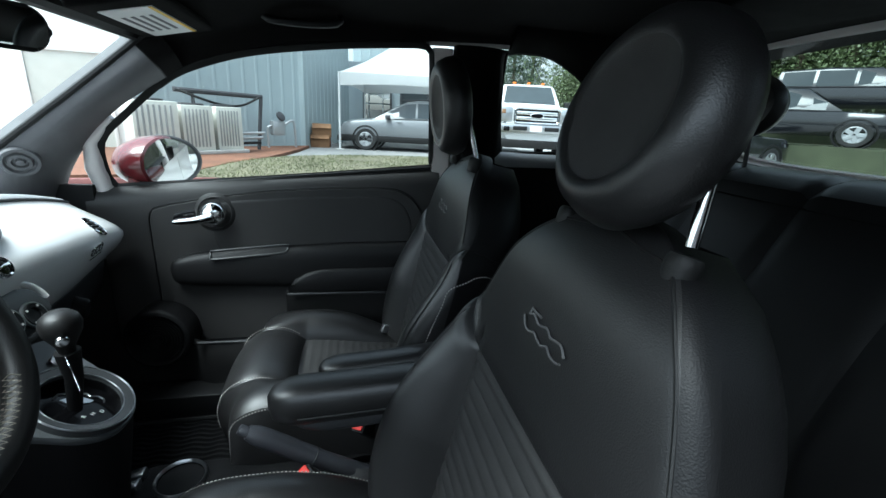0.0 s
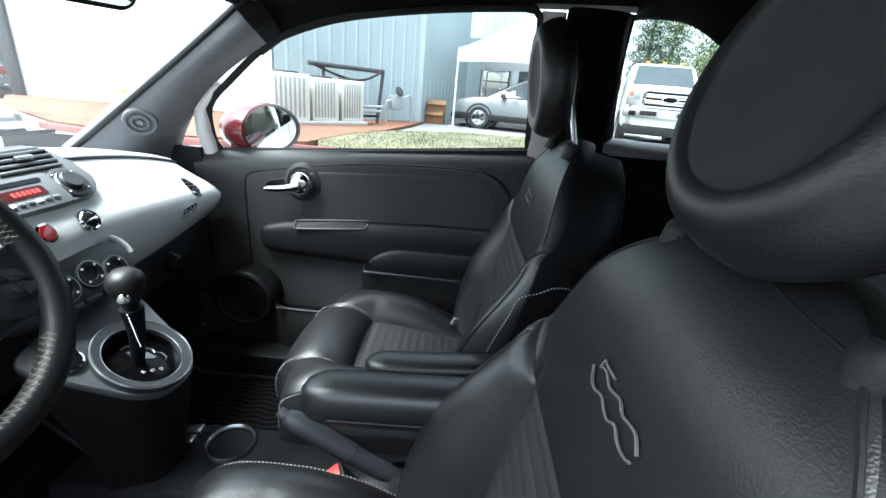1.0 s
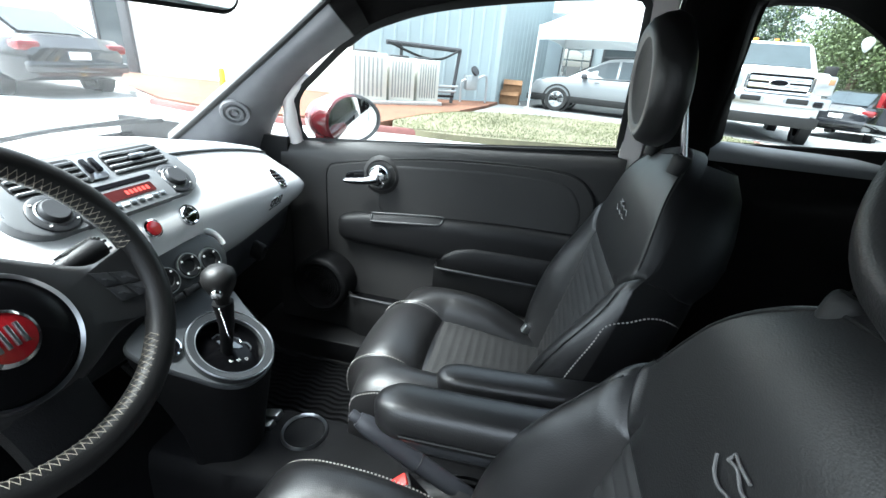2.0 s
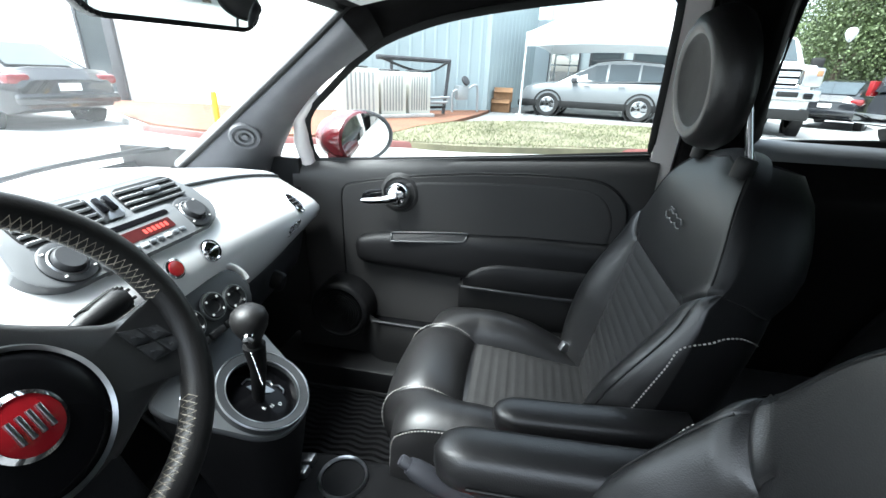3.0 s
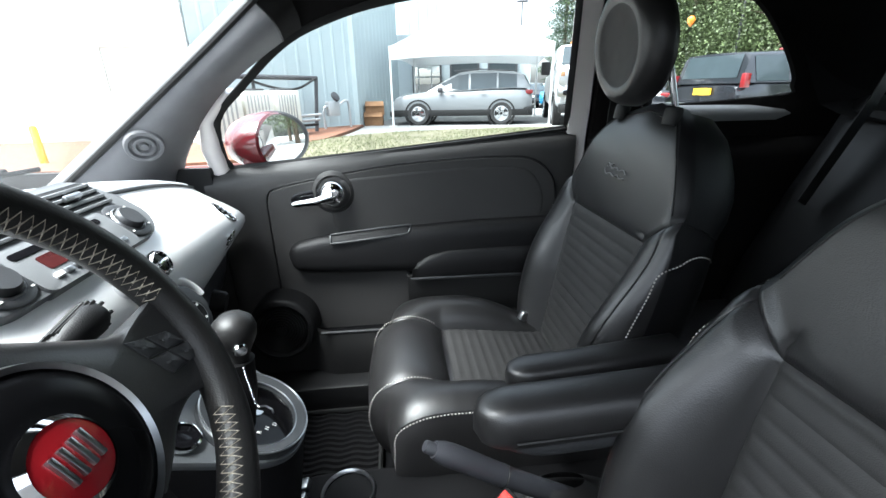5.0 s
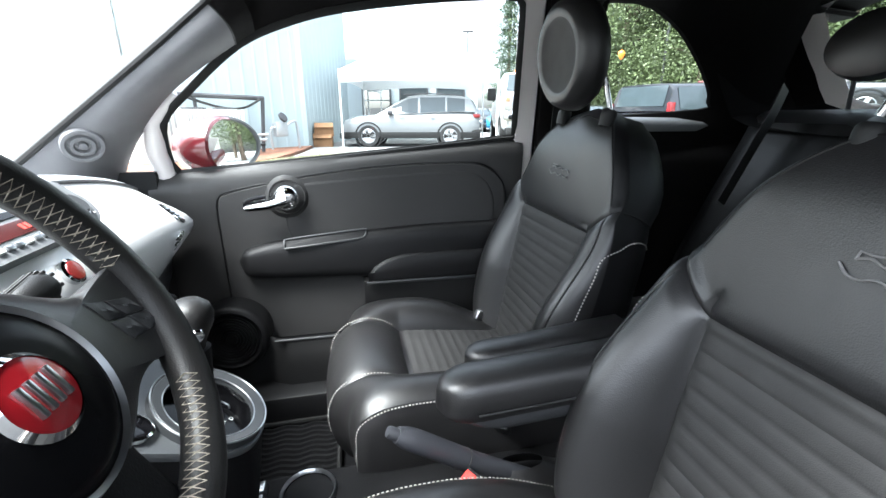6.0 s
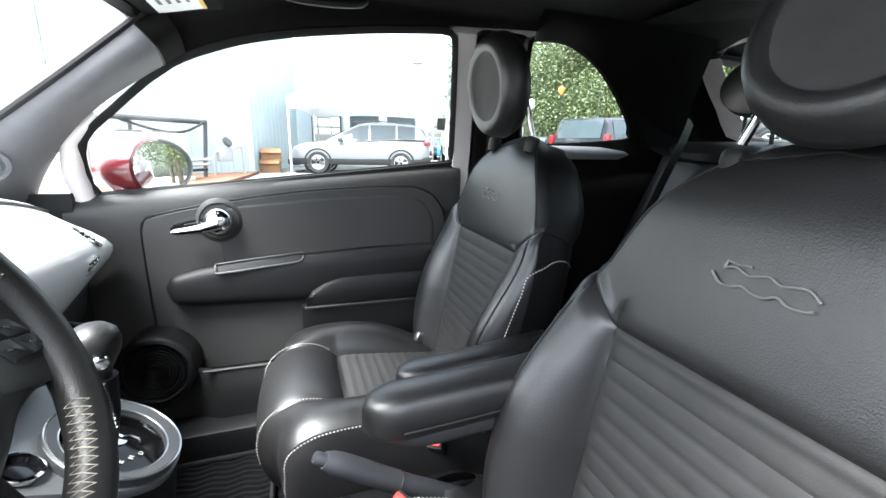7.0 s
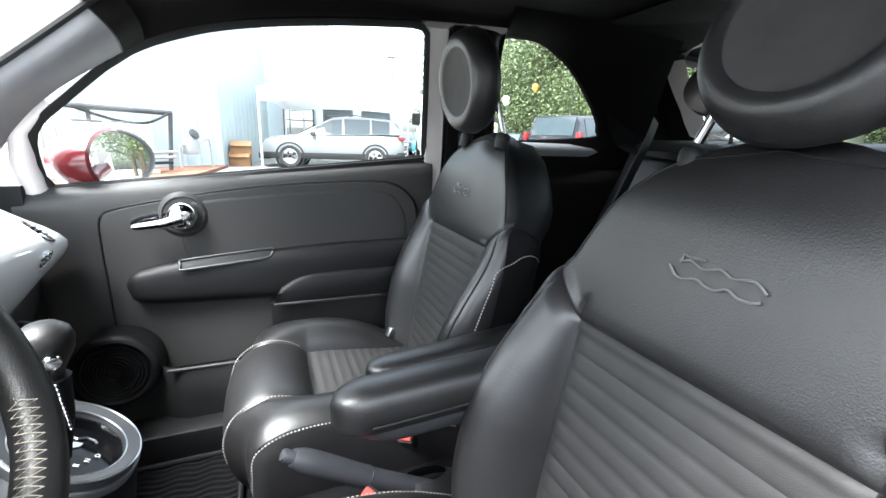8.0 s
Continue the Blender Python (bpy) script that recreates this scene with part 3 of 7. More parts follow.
part("wing", skin(-2.05, -0.80, True), PAINT, body)
part("door_skin", skin(-0.79, 0.33, True), PAINT, body)
part("quarter_skin", skin(0.34, 1.46, True), PAINT, body)
part("wing", skin(-2.05, -0.80, False), PAINT, body)
part("quarter_skin", skin(0.34, 1.46, False), PAINT, body)
part("front_bumper", grid([[(-2.05 - 0.13 * math.cos(math.pi * j / 24 - math.pi / 2) * f, 0.775 - 0.74 * math.cos(math.pi * j / 24), z) for j in range(25)] for z, f in ((0.20, 0.8), (0.30, 1.1), (0.45, 1.2), (0.55, 1.0), (0.66, 0.6), (0.71, 0.0))]), PAINT, body)
part("rear_bumper", grid([[(1.46 + 0.10 * math.sin(math.pi * j / 24) * f, 0.775 - 0.72 * math.cos(math.pi * j / 24), z) for j in range(25)] for z, f in ((0.24, 0.6), (0.32, 1.2), (0.50, 1.3), (0.60, 0.9), (0.85, 0.55), (1.04, 0.0))]), PAINT, body)
for xw in (-1.36, 0.98):
    for yw, sd in ((1.50, 1), (0.05, -1)):
        m = facing((xw, yw, 0.29), (0, sd, 0))
        wh = part("wheel", lathe([(0.18, -0.08), (0.27, -0.09), (0.29, -0.05), (0.29, 0.06), (0.275, 0.085), (0.205, 0.088), (0.19, 0.08)], m, 36), RUBBER, body, "black rubber tyre")
        part("rim", lathe([(0.19, 0.078), (0.17, 0.082), (0.15, 0.05), (0.05, 0.06), (0.0, 0.062)], m, 32), SATIN, wh)


# roof lining, with the rail over the door
roof = thing("ceiling", "black fabric roof lining", "headliner", kind="structure")


def roof_z(x, y):
    u = (y - 0.775) / 0.62
    return 1.455 - 0.018 * u * u - 0.040 * abs(u) ** 6 - 0.11 * smoothstep(-0.05, -0.60, x) - 0.05 * smoothstep(0.7, 1.4, x)


rows = []
for i in range(29):
    x = -0.55 + 1.90 * i / 28
    row = []
    for j in range(23):
        y = 0.13 + 1.23 * j / 22
        row.append((x, y, roof_z(x, y)))
    top = lerp_table([(-0.60, 1.14), (-0.505, 1.216), (-0.38, 1.270), (-0.24, 1.306), (-0.022, 1.337), (0.22, 1.357), (0.50, 1.366), (0.645, 1.366), (0.85, 1.36), (1.35, 1.33)], x)
    zt = top + 0.018
    yt = side_y(x, zt) - 0.012
    e = roof_z(x, 1.36)
    row += [(x, min(1.385, yt - 0.02), e * 0.72 + zt * 0.28), (x, yt - 0.012, zt + 0.012), (x, yt - 0.001, zt), (x, yt + 0.06, zt - 0.004), (x, yt + 0.10, zt + 0.01)]
    rows.append(row)
part("roof_lining", grid(rows), HEADLINER, roof)
part("roof_skin", grid([[(-0.57 + 2.0 * i / 10, 0.10 + 1.37 * j / 10, 1.492 - 0.09 * ((j - 5) / 5) ** 4 - 0.12 * smoothstep(-0.05, -0.60, -0.57 + 2.0 * i / 10)) for j in range(11)] for i in range(11)]), PAINT, roof)

part("kick_panel", box(-1.45, -0.775, 1.50, 1.52, 0.10, 0.90, 0.0), PLASTIC, side)

# windscreen pillars
def pillar(mir):
    ob = thing("pillar_trim_front", "grey windscreen pillar trim with round tweeter", "pillar trim", kind="structure")
    inner = curve([(-1.10, 1.34, 0.86), (-1.023, 1.35, 0.922), (-0.837, 1.35, 1.066), (-0.672, 1.35, 1.195), (-0.526, 1.345, 1.311), (-0.49, 1.34, 1.338)], 24)
    outer = curve([(-0.89, 1.515, 0.80), (-0.845, 1.510, 0.921), (-0.745, 1.478, 1.048), (-0.650, 1.460, 1.133), (-0.505, 1.444, 1.226), (-0.46, 1.440, 1.25)], 24)
    rows = []
    for a, b in zip(inner, outer):
        row = []
        for j in range(9):
            t = j / 8
            p = a.lerp(b, t)
            bulge = 0.045 * math.sin(math.pi * t)
            row.append(p + Vector((0.45, -0.85, -0.1)).normalized() * bulge)
        rows.append([a + Vector((-0.02, 0.03, 0.03)), *row, b + Vector((0.0, 0.03, 0.01))])
    if mir:
        rows = [[(p[0], 1.55 - p[1], p[2]) for p in r] for r in rows]
    part("pillar_cover", grid(rows[:22]), TRIM, ob)
    part("pillar_cap", grid(rows[21:]), HEADLINER, ob, "fabric end of the pillar trim")
    part("pillar_joint", tube([Vector(p) for p in rows[21][1:-1]], 0.0022, 6), RUBBER, ob)
    part("windscreen_seal", tube([(p.x, (1.55 - p.y) if mir else p.y, p.z) for p in inner], 0.009, 8), RUBBER, ob)
    return ob


pil = pillar(False)
tw = facing((-0.864, 1.369, 0.981), (0.40, -0.80, -0.45))
tweeter = part("tweeter", lathe([(0.044, -0.02), (0.044, 0.002), (0.041, 0.006), (0.034, 0.006), (0.031, -0.003), (0.027, -0.003), (0.024, 0.006), (0.018, 0.006), (0.015, -0.003), (0.011, -0.003), (0.008, 0.006), (0.0, 0.007)], tw, 40), TRIM, pil, "round ringed tweeter cover")
pillar(True)
screen = thing("window_front", "clear sloping windscreen", "windscreen", kind="structure")
rows = []
for i in range(9):
    t = i / 8
    rows.append([(-1.06 + 0.53 * t - 0.10 * (1 - t * 0.5) * (1 - ((y - 0.775) / 0.575) ** 2), y, 0.89 + 0.42 * t) for y in [0.20 + 1.15 * j / 12 for j in range(13)]])
ws = part("windscreen_pane", grid(rows), VEILED, screen)
ws.visible_shadow = False
part("windscreen_header", tube([(-0.535 - 0.05 * (1 - ((y - 0.775) / 0.575) ** 2), y, 1.318 + 0.012 * (1 - ((y - 0.775) / 0.575) ** 2)) for y in [0.20 + 1.15 * j / 12 for j in range(13)]], 0.016, 8), RUBBER, screen)

# floor
floor = tagged(part("floor", join(box(-1.45, 1.45, 0.06, 1.54, 0.06, 0.13, 0.0), grid([[(-1.40, y, 0.85), (-1.32, y, 0.60), (-1.22, y, 0.32), (-0.95, y, 0.14)] for y in [0.06 + 1.48 * j / 6 for j in range(7)]])), CARPET), "black carpeted car floor", "car floor", kind="structure")


# ---------------------------------------------------------------- seats
def seat(X, Y, theta, name, label, hs, hd, eh, ht, eo):
    """A front seat: X is the foot of the backrest's face, Y its middle; hs and hd place the headrest along and before the backrest."""
    ob = thing(name, label, "car seat", (X, Y, 0))
    sn, cs = math.sin(radians(theta)), math.cos(radians(theta))
    ax, nf = Vector((sn, 0, cs)), Vector((-cs, 0, sn))
    foot = Vector((0, 0, 0.46))
    W = [(-0.06, 0.222), (0.0, 0.247), (0.1, 0.268), (0.2, 0.276), (0.30, 0.273), (0.36, 0.264), (0.395, 0.254), (0.42, 0.244), (0.45, 0.232), (0.48, 0.219), (0.52, 0.198), (0.55, 0.175), (0.58, 0.145), (0.602, 0.112), (0.618, 0.077), (0.629, 0.040), (0.633, 0.004)]
    base_seam = 0.360 if Y > 0.775 else 0.346
    UB = [(-0.06, 0.55), (0.0, 0.54), (0.16, 0.56), (0.36, 0.645), (0.45, 0.60)]
    swell = (0.66, 0.95) if Y > 0.775 else (1.12, 1.0)

    def width(s):
        return smooth_table(W, s)

    def seam(u):
        return base_seam + 0.068 * max(0.0, abs(u) - 0.60) / 0.40

    def across(u, s):
        """The place across the seat of the line u: the panel narrows towards the cushion."""
        b, a = lerp_table(UB, s), abs(u)
        return math.copysign(a / 0.60 * b if a < 0.60 else b + (a - 0.60) / 0.40 * (1 - b), u) * width(s)

    def roll(v):
        """Section of a padded bolster: swells from its seam and turns over at its outer side."""
        v = max(0.0, min(1.0, v))
        return 1 - (1 - v / 0.6) ** 2 if v < 0.6 else 1 - 0.95 * (1 - math.sqrt(max(0.0, 1 - ((v - 0.6) / 0.4) ** 2)))
    def front(u, s):
        a = abs(u)
        amp = smooth_table([(-0.06, 0.05), (0.0, 0.080), (0.08, 0.092), (0.18, 0.088), (0.25, 0.068), (0.31, 0.044), (0.36, 0.026), (0.42, 0.013), (0.45, 0.006)], s)
        low = amp * swell[0 if u > 0 else 1] * roll((a - 0.60) / 0.40)
        high = 0.008 * (1 - a * a) - 0.026 * (1 - math.sqrt(max(0.0, 1 - max(0.0, (a - 0.86) / 0.14) ** 2)))
        m = smoothstep(seam(u) - 0.030, seam(u) + 0.030, s)
        d = low + (high - low) * m
        d -= 0.050 * max(0.0, (s - 0.50) / 0.133) ** 2.4
        rib = 0.0
        if a < 0.60 and s < seam(u) - 0.004:
            ph = (s / 0.0262) % 1.0
            rib = (-0.0026 * (1 - abs(2 * ph - 1)) ** 3 + 0.0006) * smoothstep(0.60, 0.585, a)
        g = min(abs(s - seam(u)), abs(a - 0.60) * 0.26 if s < 0.378 else 9)
        h = abs(a - 0.90) * 0.25 if s < seam(u) else 9
        return d + rib - 0.006 * math.exp(-(g / 0.0040) ** 2) - 0.002 * math.exp(-(h / 0.0022) ** 2)
    US = [-1, -0.996, -0.985, -0.965, -0.94, -0.915, -0.906, -0.90, -0.894, -0.885, -0.86, -0.83, -0.80, -0.76, -0.72, -0.68, -0.65, -0.62, -0.605, -0.595, -0.57, -0.50, -0.40, -0.26, -0.13]
    US = US + [0] + [-u for u in US[::-1]]
    SS = [-0.06 + 0.00434 * i for i in range(101)] + [0.374 + 0.0035 * i for i in range(1, 9)] + [0.411 + 0.009 * i for i in range(23)] + [0.618, 0.625, 0.630, 0.633]
    buckets = {"back_panel": [], "bolster_left": [], "bolster_right": [], "shoulder_panel": [], "shoulder_side": []}

    def pt(u, s):
        return foot + ax * s + nf * front(u, s) + Vector((0, across(u, s), 0))

    def warp(u, s):
        """Bends the rows so that one of them runs along the slanting seam."""
        return s + (seam(u) - 0.374) * (smoothstep(0.22, 0.374, s) if s < 0.374 else 1 - smoothstep(0.374, 0.56, s))
    P = [[pt(u, warp(u, s)) for u in US] for s in SS]
    for i in range(len(SS) - 1):
        for j in range(len(US) - 1):
            u, s = (US[j] + US[j + 1]) / 2, (SS[i] + SS[i + 1]) / 2
            if s > 0.374:
                # The outer edge takes the darkened leather in place of shade.
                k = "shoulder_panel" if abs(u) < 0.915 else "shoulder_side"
            elif abs(u) < 0.60:
                k = "back_panel"
            else:
                k = "bolster_left" if u < 0 else "bolster_right"
            buckets[k].append((i, j))
    for k, cells in buckets.items():
        bm = bmesh.new()
        got = {}
        for i, j in cells:
            q = []
            for a, b in ((i, j), (i, j + 1), (i + 1, j + 1), (i + 1, j)):
                if (a, b) not in got:
                    got[(a, b)] = bm.verts.new(P[a][b])
                q.append(got[(a, b)])
            bm.faces.new(q)
        part("bolster" if "bolster" in k else k, bm, RIBBED if k == "back_panel" else SHADELEATHER if k == "shoulder_side" else LEATHER, ob, {"shoulder_side": "side of the shoulder, darkened in place of shade", "back_panel": "ribbed dark grey leather back panel", "shoulder_panel": "smooth black leather shoulder panel"}.get(k, "padded leather side bolster"))
    # rear shell
    rows = []
    for i in range(0, len(SS), 4):
        s = SS[i]
        w = width(s)
        dt = 0.125 * math.sqrt(max(0.0, 1 - max(0.0, (s - 0.47) / 0.166) ** 2))
        row = []
        fe = front(1, s)
        for k in range(15):
            a = math.pi * k / 14
            row.append(foot + ax * s + nf * (fe + 0.002 - (dt + 0.02) * math.sin(a) ** 0.7) + Vector((0, w * (abs(math.cos(a)) ** 0.45) * (1 if math.cos(a) > 0 else -1), 0)))
        rows.append(row)
    # Shell colour is darkened to imitate shade behind the seat.
    part("back_shell", grid(rows), SHADELEATHER, ob)

    for sd in (-1, 1):
        part("bolster_piping", tube(curve([pt(sd * 0.90, q) + nf * 0.0012 for q in (-0.03, 0.04, 0.11, 0.18, 0.25, 0.31, 0.35, 0.385)], 40), 0.0017, 6), RUBBER, ob)
    edge_s = [0.43, 0.46, 0.49, 0.52, 0.55, 0.575, 0.595]
    pip = [pt(-(1 - 0.020 / width(q)), q) for q in edge_s] + [pt(u, 0.612 - 0.02 * abs(u)) for u in (-0.55, -0.25, 0.0, 0.25, 0.55)] + [pt(1 - 0.020 / width(q), q) for q in edge_s[::-1]]
    part("piping", tube(curve(pip, 70), 0.0020, 6), RUBBER, ob)

    # cushion: a deep front roll between two bolsters
    xf = -0.483
    NOSE, TAIL = 26, 50
    mid_line = curve([(-0.395, 0, 0.27), (-0.440, 0, 0.30), (-0.468, 0, 0.34), (-0.482, 0, 0.39), (-0.481, 0, 0.43), (-0.468, 0, 0.466), (-0.440, 0, 0.494), (-0.405, 0, 0.509), (-0.370, 0, 0.510), (-0.335, 0, 0.499), (-0.308, 0, 0.482), (-0.294, 0, 0.470)], NOSE)
    crest_line = curve([(-0.370, 0, 0.27), (-0.405, 0, 0.30), (-0.425, 0, 0.34), (-0.438, 0, 0.39), (-0.440, 0, 0.43), (-0.432, 0, 0.470), (-0.412, 0, 0.500), (-0.380, 0, 0.518), (-0.345, 0, 0.526), (-0.318, 0, 0.528), (-0.294, 0, 0.529)], NOSE)
    xs = [-0.294 + 0.0066 * i for i in range(1, TAIL)]
    mid_line += [Vector((x, 0, 0.470 - 0.030 * smoothstep(-0.30, 0.03, x))) for x in xs]
    crest_line += [Vector((x, 0, smooth_table([(-0.32, 0.528), (-0.24, 0.527), (-0.155, 0.510), (-0.09, 0.482), (-0.04, 0.456), (0.03, 0.442)], x))) for x in xs]
    PR = mid_line
    INNER, OUTER = 0.132, 0.248
    US2 = [-1.0, -0.985, -0.96, -0.93, -0.89, -0.84, -0.78, -0.71, -0.65, -0.60, -0.56, -0.535, -0.52, -0.45, -0.3, -0.15]
    US2 = US2 + [0] + [-u for u in US2[::-1]]
    EDGE = INNER / OUTER

    def cush(u, i):
        p, q, a = mid_line[i], crest_line[i], abs(u)
        lift = 0.008 * (Y < 0.775) * smoothstep(0.27, 0.36, p.z)
        if a <= EDGE + 0.004:
            puff = 0.010 * (1 - (a / EDGE) ** 2) * (i < NOSE)
            rib = 0.0
            if i >= NOSE:
                ph = ((p.x + 0.294) / 0.0235) % 1
                rib = -0.0030 * (1 - abs(2 * ph - 1)) ** 3
            g = min(abs(a - EDGE) * OUTER, abs(p.x + 0.294) if p.z > 0.44 else 9)
            return Vector((p.x - puff * smoothstep(0.50, 0.44, p.z), u * OUTER, p.z + lift + puff * smoothstep(0.42, 0.50, p.z) + rib - 0.007 * math.exp(-(g / 0.005) ** 2)))
        v = (a - EDGE) / (1 - EDGE)
        m = 1 - (1 - min(1.0, v / 0.55)) ** 2.2
        drop = 0.020 * max(0.0, (v - 0.55) / 0.45) ** 2.5
        w = OUTER - 0.012 * smoothstep(0.40, 0.27, p.z)
        return Vector((p.x + (q.x - p.x) * m + drop * 0.6 * smoothstep(0.50, 0.44, q.z), u * w, p.z + lift + (q.z - p.z) * m - drop - 0.006 * math.exp(-(v / 0.05) ** 2)))

    Q = [[cush(u, i) for u in US2] for i in range(len(PR))]
    groups = {"cushion_front": [], "cushion_panel": [], "cushion_bolster_a": [], "cushion_bolster_b": []}
    for i in range(len(PR) - 1):
        for j in range(len(US2) - 1):
            u = (US2[j] + US2[j + 1]) / 2
            if abs(u) < EDGE:
                k = "cushion_front" if i < NOSE else "cushion_panel"
            else:
                k = "cushion_bolster_a" if u < 0 else "cushion_bolster_b"
            groups[k].append((i, j))
    for k, cells in groups.items():
        bm = bmesh.new()
        got = {}
        for i, j in cells:
            q = []
            for a, b in ((i, j), (i, j + 1), (i + 1, j + 1), (i + 1, j)):
                if (a, b) not in got:
                    got[(a, b)] = bm.verts.new(Q[a][b])
                q.append(got[(a, b)])
            bm.faces.new(q)
        part("cushion_bolster" if "bolster" in k else k, bm, RIBBED if k == "cushion_panel" else LEATHER, ob, "ribbed dark grey leather seat panel" if k == "cushion_panel" else "")
    for sd in (-1, 1):
        rows = []
        for i in range(0, len(PR), 3):
            p = Q[i][0 if sd < 0 else -1]
            rows.append([Vector((p.x, p.y + sd * o, p.z + (0.245 - p.z) * f)) for f, o in ((0.0, 0.0), (0.06, 0.006), (0.2, 0.010), (0.45, 0.014), (0.8, 0.008), (1.0, -0.01))])
        part("cushion_side", grid(rows), LEATHER, ob)
    part("seat_base", box(xf + 0.06, xf + 0.50, -0.215, 0.215, 0.17, 0.30, 0.02), PLASTIC, ob)
    for sd in (-1, 1):
        part("seat_rail", box(xf - 0.01, xf + 0.52, sd * 0.19 - 0.02, sd * 0.19 + 0.02, 0.128, 0.172, 0.005), STEEL, ob)

    # white stitching
    def stitches(path, nm="stitching", r=0.0010):
        pts = curve(path, max(8, int(sum((Vector(a) - Vector(b)).length for a, b in zip(path, path[1:])) / 0.0035)))
        bm = bmesh.new()
        for a, b in zip(pts[::2], pts[1::2]):
            d = (b - a)
            sdv = d.cross(Vector((0.3, 0.2, 0.9))).normalized() * r
            u = d.cross(sdv).normalized() * r
            ring0 = [bm.verts.new(a + o) for o in (sdv + u, -sdv + u, -sdv - u, sdv - u)]
            ring1 = [bm.verts.new(b + o) for o in (sdv + u, -sdv + u, -sdv - u, sdv - u)]
            for q in range(4):
                bm.faces.new((ring0[q], ring0[(q + 1) % 4], ring1[(q + 1) % 4], ring1[q]))
        return part(nm, bm, STITCH, ob, "white contrast stitching", smooth=False)

    for sd in (-1, 1):
        def side_pt(q, a):
            return foot + ax * q + nf * (front(1, q) + 0.002 - 0.145 * math.sin(a) ** 0.7) + Vector((0, sd * (width(q) * math.cos(a) ** 0.45 + 0.0022), 0))
        line = [pt(sd * 0.985, q) + Vector((0, sd * 0.0025, 0)) for q in (-0.02, 0.06, 0.14, 0.22, 0.29, 0.33)]
        line += [side_pt(0.354, 0.06), side_pt(0.368, 0.16), side_pt(0.374, 0.32), side_pt(0.370, 0.52), side_pt(0.358, 0.80)]
        stitches(line)
        part("side_seam", tube([pt(sd * 0.97, 0.421) + Vector((0, sd * 0.001, 0)), side_pt(0.423, 0.05), side_pt(0.420, 0.2), side_pt(0.412, 0.4), side_pt(0.405, 0.7)], 0.0016, 6), RUBBER, ob)
        js = US2.index(-0.535) if sd < 0 else US2.index(0.535)
        stitches([Q[i][js] + Vector((-0.002, sd * 0.002, 0.008)) for i in (8, 10, 12, 14, 16, 18, 20, 22, 24)])
        js = 0 if sd < 0 else -1
        stitches([Q[i][js] + Vector((0, sd * 0.004, -0.003)) for i in (7, 9, 11, 13, 15, 17, 20, 23, 26, 34, 42, 50, 58, 66)])

    # embossed oval loops on the shoulder panel
    c0 = eh
    es = 1.0 if Y < 0.775 else 0.88
    def em(pts, r=0.0022):
        return tube([pt((eo - a * es) / width(c0 + b * es), c0 + b * es * 0.75) + nf * (0.0026 if Y < 0.775 else 0.0042) for a, b in pts], r, 6)
    up = [(-0.042, 0.012), (-0.030, 0.017), (-0.016, 0.010), (-0.006, 0.012), (0.006, 0.016), (0.018, 0.009), (0.030, 0.012), (0.042, 0.013), (0.054, 0.002)]
    dn = [(-0.054, 0.003), (-0.044, -0.010), (-0.032, -0.013), (-0.018, -0.007), (-0.006, -0.012), (0.006, -0.014), (0.018, -0.007), (0.030, -0.014), (0.044, -0.014), (0.052, -0.010)]
    emb = join(em([(p.x, p.y) for p in curve([(a, b, 0) for a, b in up], 70)], 0.0016), em([(p.x, p.y) for p in curve([(a, b, 0) for a, b in dn], 40)], 0.0016), em([(-0.042, 0.012), (-0.040, 0.024), (-0.030, 0.022), (-0.014, 0.023)], 0.0016))
    # Lines are lighter than the leather, imitating highlights along the embossing.
    part("embossing", emb, EMBLEM, ob, "embossed looped emblem")

    # round headrest
    hk = 0.96 if Y > 0.775 else 0.92
    hc = foot + ax * hs + nf * hd - Vector((0, 0.012 * (Y < 0.775), 0))
    hm = facing(hc, (-1, 0, ht))
    head = part("headrest", moved(lathe([(0.0, -0.022), (0.06, -0.022), (0.10, -0.020), (0.122, -0.011), (0.130, 0.004), (0.127, 0.022), (0.118, 0.040), (0.104, 0.049), (0.092, 0.050), (0.084, 0.046)], Matrix(), 56), hm @ Matrix.Diagonal((hk, 0.97 * hk, 1.0, 1))), LEATHER, ob, "round black leather headrest")
    part("headrest_pad", moved(lathe([(0.084, 0.046), (0.078, 0.043), (0.06, 0.038), (0.03, 0.035), (0.0, 0.034)], Matrix(), 48), hm @ Matrix.Diagonal((hk, 0.97 * hk, 1.0, 1))), RIBBED, head, "dished round headrest face")
    for sd in (-1, 1):
        b0 = foot + ax * 0.606 + nf * (-0.012 if Y > 0.775 else -0.030) + Vector((0, sd * (0.098 if Y > 0.775 else 0.106), 0))
        part("headrest_post", tube([b0 + ax * 0.014, b0.lerp(hc + nf * -0.010 + Vector((0, sd * 0.085, 0)), 0.98)], 0.0062, 12), CHROME, head, "chrome headrest post")
        part("post_collar", lathe([(0.015, -0.030), (0.017, -0.006), (0.0165, 0.001), (0.014, 0.005), (0.006, 0.006)], facing(b0 + ax * (0.010 if Y > 0.775 else 0.0), ax), 24), RUBBER, ob)
    return ob, foot, ax, nf, Q


seat_b, *_ = seat(0.155, 1.120, 13, "passenger_seat", "black leather front seat with ribbed panels and white stitching", 0.729, 0.052, 0.470, -0.10, 0.0)
seat_a, *_ = seat(0.113, 0.418, 15, "driver_seat", "black leather front seat with embossed shoulder panel", 0.7214, -0.0086, 0.462, 0.34, 0.0)


